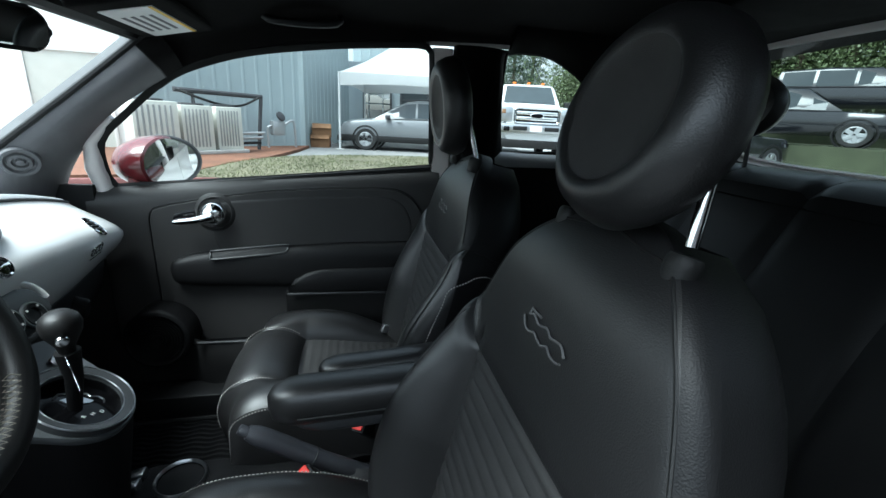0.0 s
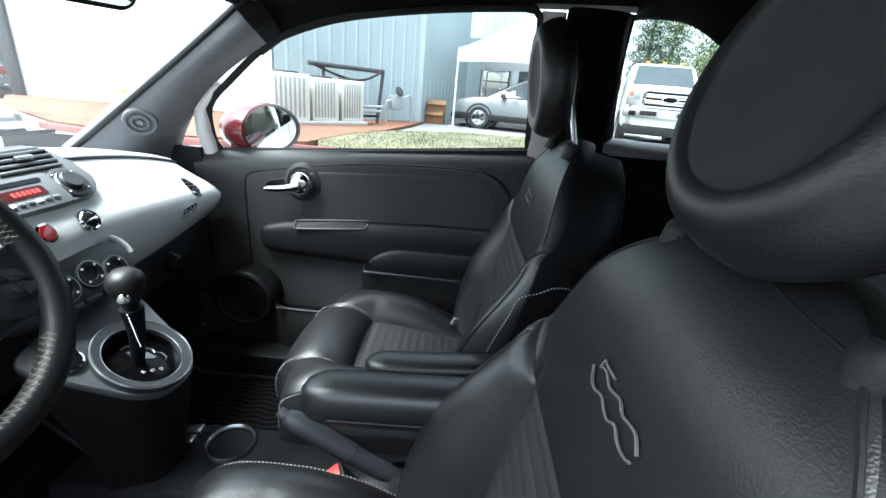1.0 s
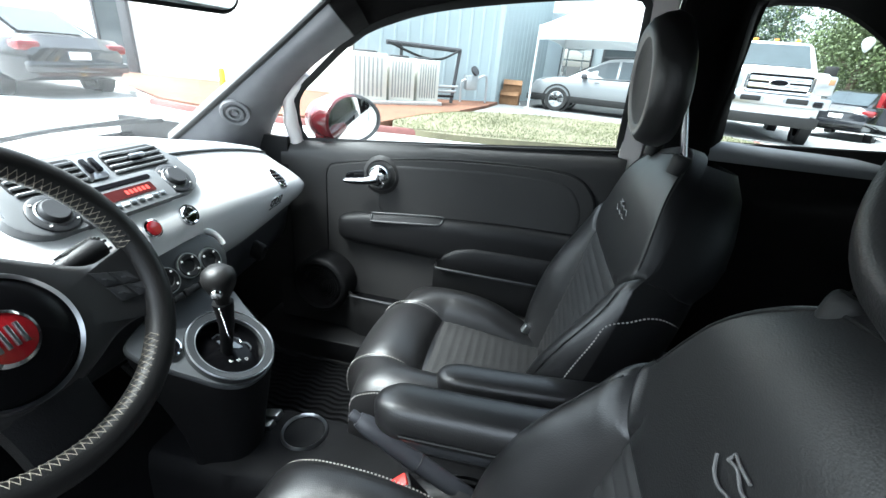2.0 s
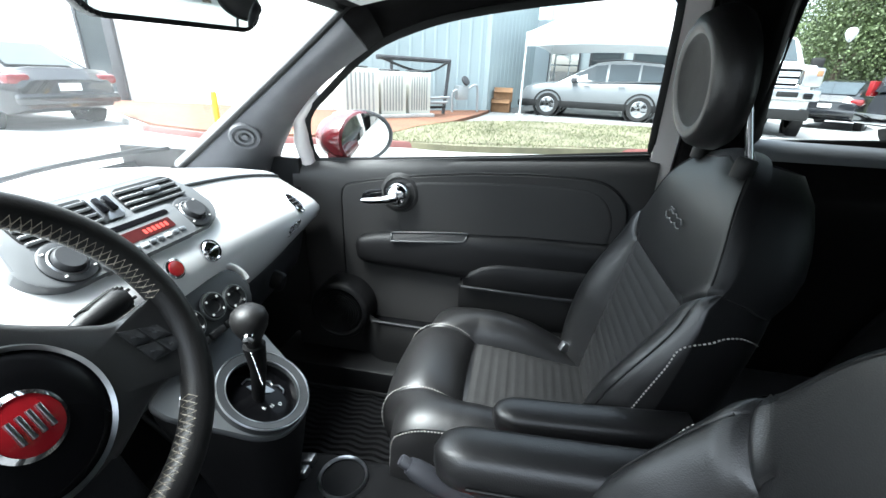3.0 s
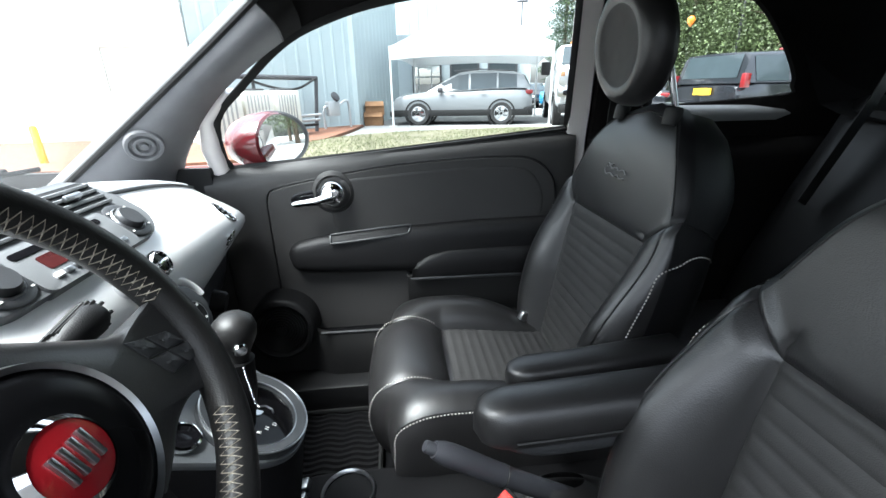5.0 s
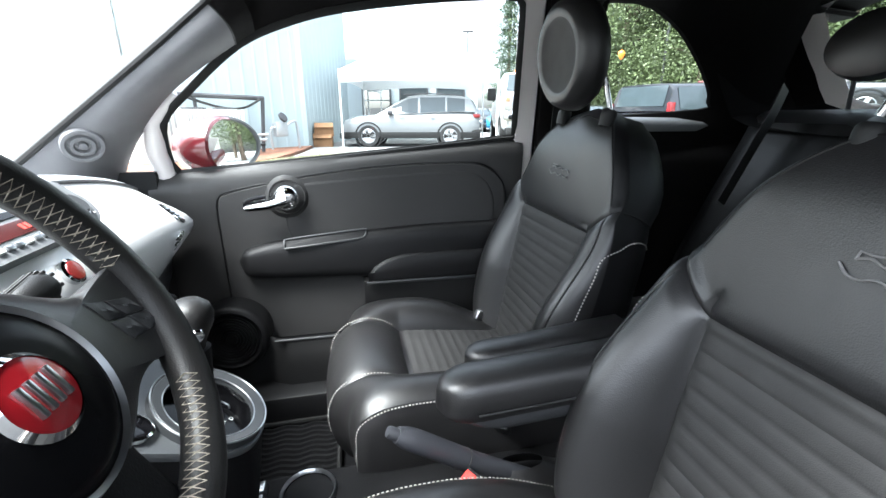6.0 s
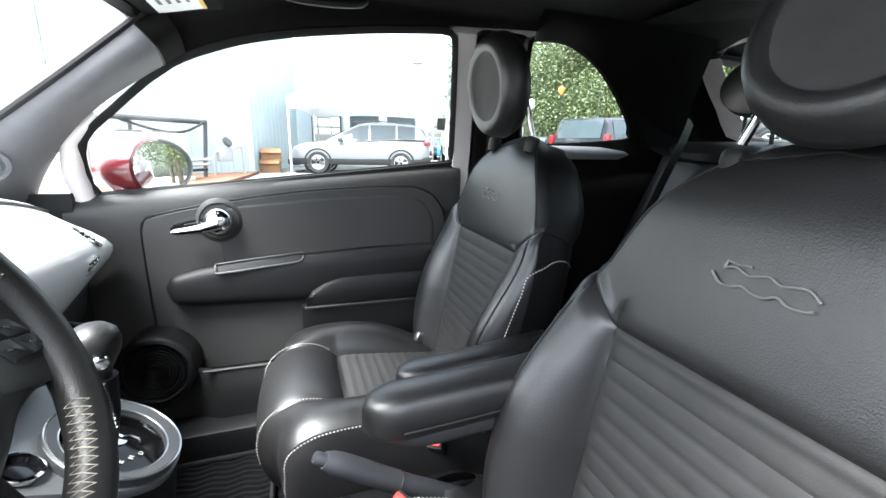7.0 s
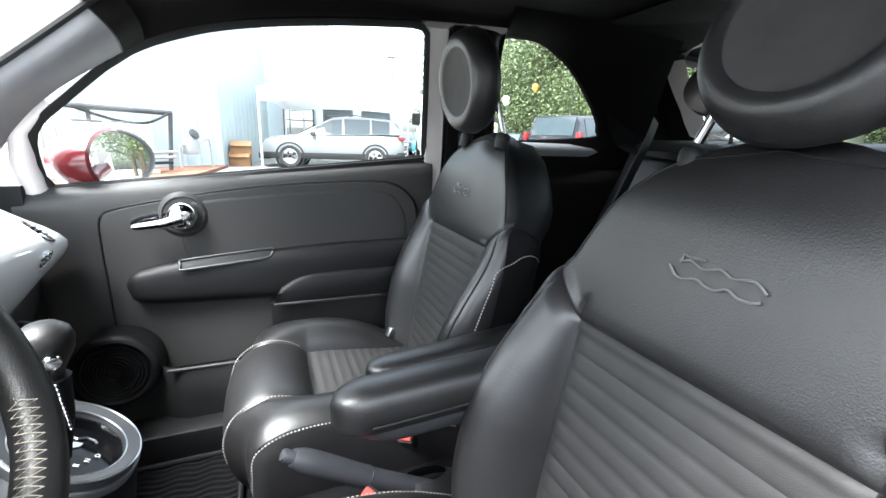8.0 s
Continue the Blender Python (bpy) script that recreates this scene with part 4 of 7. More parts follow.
def armrest(parent, pts, w, h, origin):
    """A padded capsule-shaped armrest along pts."""
    path = curve(pts, 44)
    rows = []
    n = len(path)
    for i, p in enumerate(path):
        t = i / (n - 1)
        q = max(0.0, 1 - (1 - min(1, t / 0.15)) ** 2.0) ** 0.5 * 0.93 + 0.07
        row = []
        for k in range(20):
            a = 2 * math.pi * k / 20
            c, s = math.cos(a), math.sin(a)
            row.append(p - Vector(origin) + Vector((0, w * q * abs(c) ** 0.55 * (1 if c > 0 else -1) * (1.0 if s > -0.3 else 0.90), h * (0.35 + 0.65 * q) * (abs(s) ** 0.85 if s > 0 else -abs(s) ** 0.5))))
        rows.append(row)
    ob = part("armrest", grid(rows, closed=True, cap=True), LEATHER, parent, "padded black leather armrest")
    low = path[4:30]
    rows = []
    for i, p in enumerate(low):
        q = min(1.0, math.sqrt(max(0.0, 1 - (1 - min(1, i / 9)) ** 2)) * 0.9 + 0.1)
        row = []
        for k in range(16):
            a = 2 * math.pi * k / 16
            c, s = math.cos(a), math.sin(a)
            row.append(p - Vector(origin) + Vector((0, w * 0.80 * q * abs(c) ** 0.6 * (1 if c > 0 else -1), -h * 0.85 + h * 0.75 * q * abs(s) ** 0.7 * (1 if s > 0 else -1))))
        rows.append(row)
    part("armrest_base", grid(rows, closed=True, cap=True), GREYPL, ob, "dark grey lower half of the armrest")
    for sd in (-1, 1):
        part("armrest_seam", tube([p - Vector(origin) + Vector((0, sd * w * 0.97, -h * 0.35)) for p in path[6:-1]], 0.0022, 6), RUBBER, ob)
    return ob


armrest(seat_b, [(-0.068, 0.815, 0.627), (-0.03, 0.815, 0.628), (0.06, 0.816, 0.633), (0.16, 0.818, 0.641), (0.25, 0.82, 0.648)], 0.034, 0.026, (0.155, 1.120, 0))
armrest(seat_a, [(-0.147, 0.690, 0.650), (-0.10, 0.690, 0.652), (0.02, 0.690, 0.657), (0.14, 0.690, 0.664), (0.24, 0.690, 0.674)], 0.042, 0.038, (0.113, 0.418, 0))


# ---------------------------------------------------------------- dashboard
def dash_x(y):
    return -0.602 - 0.17 * (y - 0.775) ** 2


def dash_drop(y):
    return 0.075 * ((y - 0.775) / 0.56) ** 2


dash = thing("dashboard", "pearl white dashboard with grey top pad and black vents", "dashboard")
TOPP = [(-0.52, 0.905), (-0.42, 0.942), (-0.30, 0.960), (-0.20, 0.968), (-0.14, 0.968), (-0.118, 0.965), (-0.108, 0.958), (-0.104, 0.952)]
FACE = [(-0.104, 0.952), (-0.100, 0.947), (-0.088, 0.935), (-0.066, 0.915), (-0.036, 0.890), (-0.013, 0.864), (0.0, 0.838), (-0.002, 0.812), (-0.012, 0.78), (-0.030, 0.74), (-0.052, 0.705), (-0.064, 0.692)]
LOWP = [(-0.066, 0.692), (-0.069, 0.684), (-0.074, 0.66), (-0.082, 0.62), (-0.102, 0.57), (-0.15, 0.525), (-0.26, 0.49), (-0.45, 0.46)]
YS = [0.08 + 1.40 * k / 60 for k in range(61)]


def dash_pt(y, dx, z):
    """A point of the dashboard's skin; towards the door the section closes up."""
    end = 0.5 * smoothstep(1.43, 1.50, y)
    y = 0.775 + (y - 0.775) * (1 - 0.125 * max(0.0, (z - 0.74) / 0.22) ** 2 * smoothstep(-0.34, -0.11, dx))
    z += 0.016 * smoothstep(1.02, 1.44, y) * smoothstep(0.86, 0.70, z) * smoothstep(0.45, 0.62, z)
    return (dash_x(y) + dx - 0.085 * end, y, z - dash_drop(y) * max(0.2, min(1.0, (z - 0.66) / 0.29)) - 0.03 * end * (z - 0.75) / 0.2)


for nm, prof, m, lab in (("top_pad", TOPP, PADGREY, "grey soft dashboard top"), ("fascia", FACE, PEARL, "pearl white gloss fascia"), ("lower_dash", LOWP, GREYPL, "dark grey lower dashboard")):
    part(nm, grid([[dash_pt(y, dx, z) for dx, z in prof] for y in YS]), m, dash, lab)
part("fascia_edge", tube([dash_pt(y, -0.065, 0.692) for y in YS[36:]], 0.004, 6), GREYPL, dash)
part("pad_edge", tube([dash_pt(y, -0.106, 0.956) for y in YS], 0.0035, 6), GREYPL, dash)


def face_point(y, z):
    """The fascia at height z (as at the middle of the car) and its slope."""
    for (a, za), (b, zb) in zip(FACE, FACE[1:]):
        if zb <= z <= za:
            t = (z - za) / (zb - za)
            p = Vector(dash_pt(y, a + (b - a) * t, z))
            q = Vector(dash_pt(y, b, zb)) - Vector(dash_pt(y, a, za))
            side_d = Vector(dash_pt(y + 0.01, a, za)) - Vector(dash_pt(y - 0.01, a, za))
            n = q.cross(side_d).normalized()
            if n.x < 0:
                n = -n
            return p, n
    return Vector(dash_pt(y, 0, z)), Vector((1, 0, 0))


def face_frame(y, z, lift=0.0):
    """A frame on the fascia: x along the car's width, y up the face, z out of it."""
    p, n = face_point(y, z)
    xa = (Vector((0, 1, 0)) - n * n.y).normalized()
    ya = n.cross(xa)
    m = Matrix((xa, ya, n)).transposed().to_4x4()
    m.translation = p + n * lift
    return m


def rounded(w, h, r, n=5):
    """A rounded rectangle's outline."""
    out = []
    for cx, cy, a0 in ((w - r, h - r, 0), (-w + r, h - r, 90), (-w + r, -h + r, 180), (w - r, -h + r, 270)):
        for k in range(n + 1):
            a = radians(a0 + 90 * k / n)
            out.append((cx + r * math.cos(a), cy + r * math.sin(a)))
    return out


# middle: vents above, radio below
mid = 0.766
fm = face_frame(mid, 0.930, 0.0)
pod = part("radio_pod", prism([(x * (1 + 0.10 * (y < 0)), y) for x, y in rounded(0.160, 0.066, 0.050, 8)], -0.05, 0.012, fm, 0.005), RADIOGREY, dash, "grey radio surround")
for y0, wv in ((mid - 0.080, 0.060), (mid + 0.080, 0.060)):
    vm = face_frame(mid, 0.930) @ Matrix.Translation((y0 - mid, 0.032, 0.008))
    vent = part("air_vent", prism(rounded(wv, 0.024, 0.012), -0.02, 0.0055, vm, 0.002), RUBBER, dash, "black slatted air vent")
    for k in range(4):
        part("slat", moved(box(-wv * 0.96, wv * 0.96, -0.0025, 0.0025, -0.004, 0.0105, 0.001, 1), vm @ pose(0, -0.018 + 0.012 * k, 0, 25, 0, 0)), LEDGE, vent)
    part("vent_tab", moved(box(-0.016, 0.016, -0.004, 0.004, 0.008, 0.017, 0.002), vm), SATIN, vent)
hz = face_frame(mid, 0.930) @ Matrix.Translation((-0.012, 0.030, 0.012))
part("vent_divider", prism(rounded(0.018, 0.026, 0.006), -0.01, 0.008, hz, 0.002), SATIN, dash)
for sx in (-1, 1):
    part("vent_switch", moved(box(-0.0045, 0.0045, -0.014, 0.014, 0.0, 0.008, 0.002), hz @ Matrix.Translation((0.008 * sx, 0, 0.006))), GLOSSBLK, dash)
rm = face_frame(mid, 0.930) @ Matrix.Translation((0.0, -0.034, 0.012))
radio = part("radio", prism(rounded(0.090, 0.034, 0.010), -0.02, 0.005, rm, 0.002), RADIOGREY, dash, "grey car radio with red display")
part("disc_slot", prism(rounded(0.075, 0.0045, 0.004), 0.0, 0.0062, rm @ Matrix.Translation((-0.005, 0.021, 0)), 0.0), GLOSSBLK, radio)
disp = part("display", prism(rounded(0.060, 0.010, 0.003), 0.0, 0.0062, rm @ Matrix.Translation((0.0, 0.000, 0)), 0.0), LCD, radio, "dim red radio display")
REDGLOW = bpy.data.materials.new("red_display_digits")
REDGLOW.use_nodes = True
rb = REDGLOW.node_tree.nodes["Principled BSDF"]
rb.inputs["Base Color"].default_value = (0.3, 0.02, 0.02, 1)
rb.inputs["Emission Color"].default_value, rb.inputs["Emission Strength"].default_value = (1, 0.10, 0.06, 1), 0.20


def text(body, size, m, material, parent, name="lettering", extrude=0.0004):
    """Flat lettering in the frame m (x along the line, z out of it)."""
    cu = bpy.data.curves.new(name, "FONT")
    cu.body, cu.size, cu.extrude, cu.align_x, cu.align_y, cu.resolution_u = body, size, extrude, "CENTER", "CENTER", 2
    tmp = new("tmp", cu)
    me = bpy.data.meshes.new_from_object(tmp.evaluated_get(bpy.context.evaluated_depsgraph_get()))
    bpy.data.objects.remove(tmp)
    me.transform(m)
    me.materials.clear()
    me.materials.append(material)
    ob = new(name, me)
    ob.parent = parent
    return ob


for k in range(6):
    part("display_bar", moved(box(-0.0026, 0.0026, -0.0042, 0.0042, 0, 0.0006, 0), rm @ Matrix.Translation((0.004 + 0.0085 * k, 0.0, 0.0063))), REDGLOW, disp)
for k in range(9):
    part("preset_key", moved(box(-0.006, 0.006, -0.0035, 0.0035, 0, 0.009, 0.0015), rm @ Matrix.Translation((-0.062 + 0.0155 * k, -0.020, 0.0))), SATIN if k % 3 else WHITEPR, radio)
for sx in (-1, 1):
    km = face_frame(mid, 0.930) @ Matrix.Translation((0.116 * sx, -0.030, 0.010))
    kn = part("radio_dial", lathe([(0.034, 0), (0.034, 0.005), (0.031, 0.007), (0.020, 0.006), (0.0195, 0.013), (0.017, 0.016), (0.012, 0.016), (0.0, 0.0155)], km, 32), GREYPL, radio, "round grey control dial")
    part("dial_ring", lathe([(0.0205, 0.006), (0.0225, 0.0085), (0.0245, 0.006)], km, 32), SATIN, kn)
    for k in range(4):
        a = radians(45 + 90 * k)
        part("dial_mark", moved(box(-0.002, 0.002, -0.0012, 0.0012, 0, 0.001, 0), km @ Matrix.Translation((0.0285 * math.cos(a), 0.0285 * math.sin(a), 0.0072))), WHITEPR, kn)

# two round fittings on the fascia
m1 = face_frame(0.862, 0.856)
ck = part("chrome_dial", lathe([(0.0215, 0), (0.0215, 0.006), (0.018, 0.010), (0.0155, 0.008)], m1, 28), CHROME, dash, "round chrome-ringed fitting")
part("dial_face", lathe([(0.0155, 0.006), (0.0, 0.007)], m1, 24), GLOSSBLK, ck)
part("dial_bar", moved(box(-0.014, 0.014, -0.004, 0.004, 0.006, 0.012, 0.002), m1), CHROME, ck)
m2 = face_frame(0.771, 0.857)
rbadge = part("red_button", lathe([(0.0145, 0), (0.0145, 0.006), (0.013, 0.009), (0.0, 0.010)], m2, 28), BADGERED, dash, "red enamel round button")
part("button_ring", lathe([(0.0175, 0), (0.0175, 0.006), (0.0145, 0.008)], m2, 28), CHROME, rbadge)

# side vent at the door end, and the raised model emblem
m3 = face_frame(1.280, 0.872, -0.002)
sv = part("side_vent", moved(lathe([(0.034, 0), (0.034, 0.003), (0.031, 0.005), (0.028, 0.003), (0.0, 0.002)], Matrix(), 36), m3 @ Matrix.Diagonal((0.85, 1.0, 1, 1))), CHROME, dash, "round chrome-ringed side air vent")
part("vent_face", moved(lathe([(0.0285, 0.0032), (0.0, 0.0035)], Matrix(), 30), m3 @ Matrix.Diagonal((0.85, 1.0, 1, 1))), GLOSSBLK, sv)
for k in range(3):
    part("slat", moved(box(-0.021, 0.021, -0.002, 0.002, 0.003, 0.006, 0.001, 1), m3 @ Matrix.Translation((0, -0.012 + 0.012 * k, 0))), GREYPL, sv)
m4 = face_frame(1.205, 0.806)
for k, (ox, oy) in enumerate(((-0.022, 0), (0.0, 0), (0.020, 0))):
    part("emblem_loop", tube([m4 @ Vector((ox + 0.0095 * math.cos(a), oy + 0.011 * math.sin(a), 0.002)) for a in (2 * math.pi * i / 16 for i in range(16))], 0.0026, 6, closed=True), CHROME, dash)
part("emblem_bar", tube([m4 @ Vector((-0.035, -0.019, 0.002)), m4 @ Vector((0.034, -0.019, 0.002))], 0.0018, 6), CHROME, dash)

# climate controls on a grey pod under the fascia
cpod = thing("climate_panel", "dark grey climate control panel on the dashboard", "control panel")
cm = facing((-0.735, 0.635, 0.765), (0.90, -0.05, 0.42))
ry = Vector((0, 1, 0))
zz = cm.to_3x3() @ Vector((0, 0, 1))
xx = (ry - zz * zz.dot(ry)).normalized()
cm = Matrix((xx, zz.cross(xx), zz)).transposed().to_4x4()
cm.translation = (-0.592, 0.802, 0.762)
part("panel_body", prism(rounded(0.108, 0.048, 0.040, 8), -0.10, 0.006, cm, 0.006), PODGREY, cpod)
for ox in (-0.045, 0.010, 0.060):
    km = cm @ Matrix.Translation((ox, 0.004 - 3.0 * ox * ox, 0.006))
    r = 0.0245
    kn = part("climate_dial", lathe([(r, 0), (r, 0.005), (r - 0.003, 0.008), (r * 0.55, 0.007), (r * 0.5, 0.004), (0, 0.004)], km, 32), PLASTIC, cpod, "round climate rocker dial")
    part("dial_ring", lathe([(r + 0.002, 0.002), (r + 0.001, 0.0065), (r - 0.001, 0.0065)], km, 32), SATIN, kn)
    for k in range(4):
        a = radians(45 + 90 * k)
        part("dial_mark", moved(box(-0.002, 0.002, -0.002, 0.002, 0, 0.001, 0), km @ Matrix.Translation((r * 0.74 * math.cos(a), r * 0.74 * math.sin(a), 0.008))), WHITEPR, kn)
for ox in (-0.048, -0.010, 0.028):
    part("push_key", moved(box(-0.017, 0.017, -0.007, 0.007, 0, 0.009, 0.003), cm @ Matrix.Translation((ox, -0.040, 0.004))), PLASTIC, cpod)
arch = [(x, y) for x, y in rounded(0.118, 0.058, 0.050, 10) if y > 0.004]
part("fascia_arch", tube([cm @ Vector((x, y, -0.002)) for x, y in arch], 0.0075, 10), PEARL, dash, "white lip over the climate panel")
gk = facing((-0.662, 1.144, 0.645), (0.9, 0.0, -0.3))
part("glovebox_knob", lathe([(0.022, -0.02), (0.022, 0.006), (0.018, 0.012), (0.0, 0.013)], gk @ Matrix.Diagonal((0.75, 1.3, 1, 1)), 24), PLASTIC, dash)

# ---------------------------------------------------------------- gear selector
shifter = thing("gear_selector", "automatic gear selector on a grey console bulge", "gear selector")
sh = Vector((-0.482, 0.774, 0.628))
sn_ = Vector((0.595, 0.02, 1.0)).normalized()
sx_ = (Vector((0, 1, 0)) - sn_ * sn_.y).normalized()
sm = Matrix((sx_, sn_.cross(sx_), sn_)).transposed().to_4x4()
sm.translation = sh
PLATE = [(0.0, -0.088), (0.042, -0.080), (0.072, -0.052), (0.092, -0.010), (0.112, 0.050), (0.128, 0.100), (0.115, 0.135), (0.0, 0.150), (-0.112, 0.128), (-0.128, 0.095), (-0.112, 0.045), (-0.095, 0.0), (-0.076, -0.046), (-0.044, -0.078)]
plate = [(p.x, p.y) for p in curve([(x, y, 0) for x, y in PLATE], 120, closed=True)]
rows = [[sm @ Vector((x * q, y * q, z)) for x, y in plate] for q, z in ((0.99, -0.017), (1.0, -0.012), (0.998, -0.007), (0.985, -0.004))]
rows += [[sm @ Vector((r * math.cos(a), r * math.sin(a), z)) for a in (math.atan2(y, x) for x, y in plate)] for r, z in ((0.078, -0.004), (0.066, -0.006))]
part("console_plate", grid(rows, closed=True), SILVERPL, shifter, "grey selector surround")
rows = []
for q, dz in ((0.985, 0.0), (0.975, -0.015), (0.93, -0.04), (0.84, -0.09), (0.72, -0.15), (0.62, -0.21), (0.56, -0.27), (0.54, -0.31)):
    rows.append([sm @ Vector((x * q, y * q, -0.017)) + Vector((0, 0, dz)) for x, y in plate])
# Blacker than the other plastic, to imitate shade on the doorway side.
part("console_bulge", grid(rows, closed=True), DARKPL, shifter, "black egg-shaped console bulge, darkened in place of shade")
part("trim_ring", lathe([(0.084, -0.008), (0.0835, 0.006), (0.080, 0.0090), (0.075, 0.0075), (0.067, 0.0055), (0.0650, -0.006)], sm, 56), RINGGREY, shifter, "round grey trim ring")
part("ring_highlight", tube([sm @ Vector((0.0825 * math.cos(a), 0.0825 * math.sin(a), 0.0082)) for a in (2 * math.pi * k / 112 for k in range(112))], 0.0016, 6, closed=True), SATIN, shifter)
part("ring_highlight", tube([sm @ Vector((0.0660 * math.cos(a), 0.0660 * math.sin(a), 0.0046)) for a in (2 * math.pi * k / 112 for k in range(112))], 0.0013, 6, closed=True), SATIN, shifter)
gate = part("gate_plate", lathe([(0.0652, -0.004), (0.064, -0.020), (0.05, -0.0215), (0.03, -0.0195), (0.0, -0.018)], sm, 48), GATEBLK, shifter, "gloss black selector plate")
GATE = [(0.004, 0.040), (0.018, 0.040), (0.026, 0.030), (0.024, 0.022), (0.034, 0.016), (0.042, 0.004), (0.038, -0.004), (0.046, -0.014), (0.044, -0.026), (0.036, -0.030)]
part("gate_slot", tube([sm @ Vector((x, y, -0.0170 - 1.2 * (x * x + y * y))) for x, y in GATE], 0.0017, 6), SATIN, gate, "stepped silver edge of the gate")
part("gate_window", prism([(0.004, 0.030), (0.014, 0.024), (0.016, 0.014), (0.028, 0.004), (0.030, -0.014), (0.022, -0.012), (0.012, 0.000), (0.002, 0.012)], -0.021, -0.0170, sm), SATIN, gate)
for k, ch in enumerate("RND"):
    text(ch, 0.0095, sm @ Matrix.Translation((-0.014 + 0.013 * k, -0.020 - 0.009 * k, -0.0180)), WHITEPR, gate, "gear_letter")
kt = Vector((-0.482, 0.768, 0.776))
part("lever_boot", tube([sh - sn_ * 0.022, sh.lerp(kt, 0.35), sh.lerp(kt, 0.7)], [0.011, 0.014, 0.019], 14), DARKPL, shifter)
knob = part("gear_knob", moved(lathe([(0.011, -0.050), (0.014, -0.034), (0.020, -0.022), (0.028, -0.006), (0.0305, 0.008), (0.027, 0.021), (0.017, 0.030), (0.0, 0.033)], Matrix(), 32), facing(kt, kt - sh)), RIMLEATHER, shifter, "round black leather gear knob")
part("release_button", lathe([(0.010, -0.004), (0.010, 0.010), (0.008, 0.013), (0, 0.014)], facing(kt + Vector((0.010, -0.020, -0.010)), (0.45, -0.9, -0.1)), 20), CHROME, knob, "chrome release button")
for k in range(11):
    q = sh.lerp(kt, 0.20 + 0.05 * k)
    part("stem_bead", lathe([(0.0, -0.0017), (0.0017, 0.0), (0.0, 0.0017)], facing(q + Vector((0.010, -0.010 - 0.0012 * k, 0)), (0, 0, 1)), 8), CHROME, knob)
st = sm @ Matrix.Translation((-0.084, 0.073, -0.002))
stb = part("start_switch", lathe([(0.023, -0.01), (0.023, 0.004), (0.020, 0.004), (0.017, -0.001), (0.0, 0.0)], st, 32), GLOSSBLK, shifter, "round black switch with chrome ring")
part("switch_ring", lathe([(0.0245, 0.001), (0.024, 0.007), (0.0205, 0.008)], st, 32), CHROME, stb)
bt2 = sm @ Matrix.Translation((0.078, 0.078, -0.002))
part("console_button", lathe([(0.016, -0.02), (0.016, 0.004), (0.013, 0.006), (0, 0.006)], bt2, 24), SATIN, shifter)

# ---------------------------------------------------------------- floor console, handbrake
tunnel = thing("floor_console", "black floor console with cup holders and window switches", "floor console")
rows = []
for i in range(41):
    x = -0.66 + 1.0 * i / 40
    zt = lerp_table([(-0.66, 0.36), (-0.47, 0.362), (-0.43, 0.374), (-0.28, 0.374), (-0.22, 0.36), (-0.10, 0.36), (0.35, 0.36)], x)
    rows.append([(x, 0.680, 0.13), (x, 0.688, zt - 0.05), (x, 0.698, zt - 0.008), (x, 0.71, zt), (x, 0.872, zt), (x, 0.886, zt - 0.008), (x, 0.893, zt - 0.05), (x, 0.898, 0.13)])
part("console_body", grid(rows, cap=True), DARKPL, tunnel)
cup = facing((-0.364, 0.828, 0.345), (0, 0, 1))
part("cup_holder", lathe([(0.040, 0.0), (0.046, 0.034), (0.050, 0.038), (0.052, 0.034), (0.050, 0.0)], cup, 40), SATIN, tunnel, "round cup holder with metal rim")
part("cup_well", lathe([(0.045, 0.032), (0.040, 0.003), (0.0, 0.003)], cup, 32), GLOSSBLK, tunnel)
for oy in (0.824, 0.856):
    part("window_switch", moved(box(-0.022, 0.022, -0.013, 0.013, -0.004, 0.014, 0.004), pose(-0.462, oy, 0.366, 0, -14, 0)), SATIN, tunnel, "silver window switch")

brake = thing("handbrake", "dark grey plastic handbrake lever", "handbrake")
hb = curve([(-0.202, 0.752, 0.541), (-0.15, 0.754, 0.508), (-0.075, 0.757, 0.457), (0.06, 0.760, 0.378)], 20)
part("lever", tube(hb, [0.014, 0.0185] + [0.0198] * 8 + [0.0185] * 10, 16), HBGREY, brake, "smooth grey lever grip")
part("grip_seam", lathe([(0.0195, -0.0012), (0.0208, 0.0), (0.0195, 0.0012)], facing(hb[9], hb[10] - hb[8]), 20), RUBBER, brake)
part("release_button", lathe([(0.0105, -0.01), (0.0105, 0.010), (0.009, 0.014), (0, 0.015)], facing((-0.205, 0.752, 0.543), (-0.84, 0, 0.54)), 18), HBGREY, brake)
part("boot", grid([[(0.03 + 0.13 * math.cos(a) * q, 0.763 + 0.055 * math.sin(a) * q, z) for a in (2 * math.pi * k / 20 for k in range(20))] for q, z in ((1.0, 0.37), (0.85, 0.39), (0.6, 0.405), (0.35, 0.425))], closed=True), LEATHER, brake)


def buckle(at, way):
    ob = thing("belt_buckle", "black seat belt buckle with red button", "belt buckle", at)
    m = facing((0, 0, 0), way)
    part("buckle_body", moved(box(-0.016, 0.016, -0.024, 0.024, -0.085, 0.0, 0.005), m), PLASTIC, ob)
    part("buckle_button", moved(box(-0.012, 0.012, -0.019, 0.019, -0.012, 0.006, 0.003), m), REDPL, ob, "red release button")
    part("buckle_strap", tube([m @ Vector((0, 0, -0.08)), m @ Vector((0, 0, -0.16))], 0.010, 8), RUBBER, ob)


buckle((0.017, 0.834, 0.474), (-0.35, -0.60, 0.72))
buckle((-0.098, 0.688, 0.478), (-0.45, -0.25, 0.86))

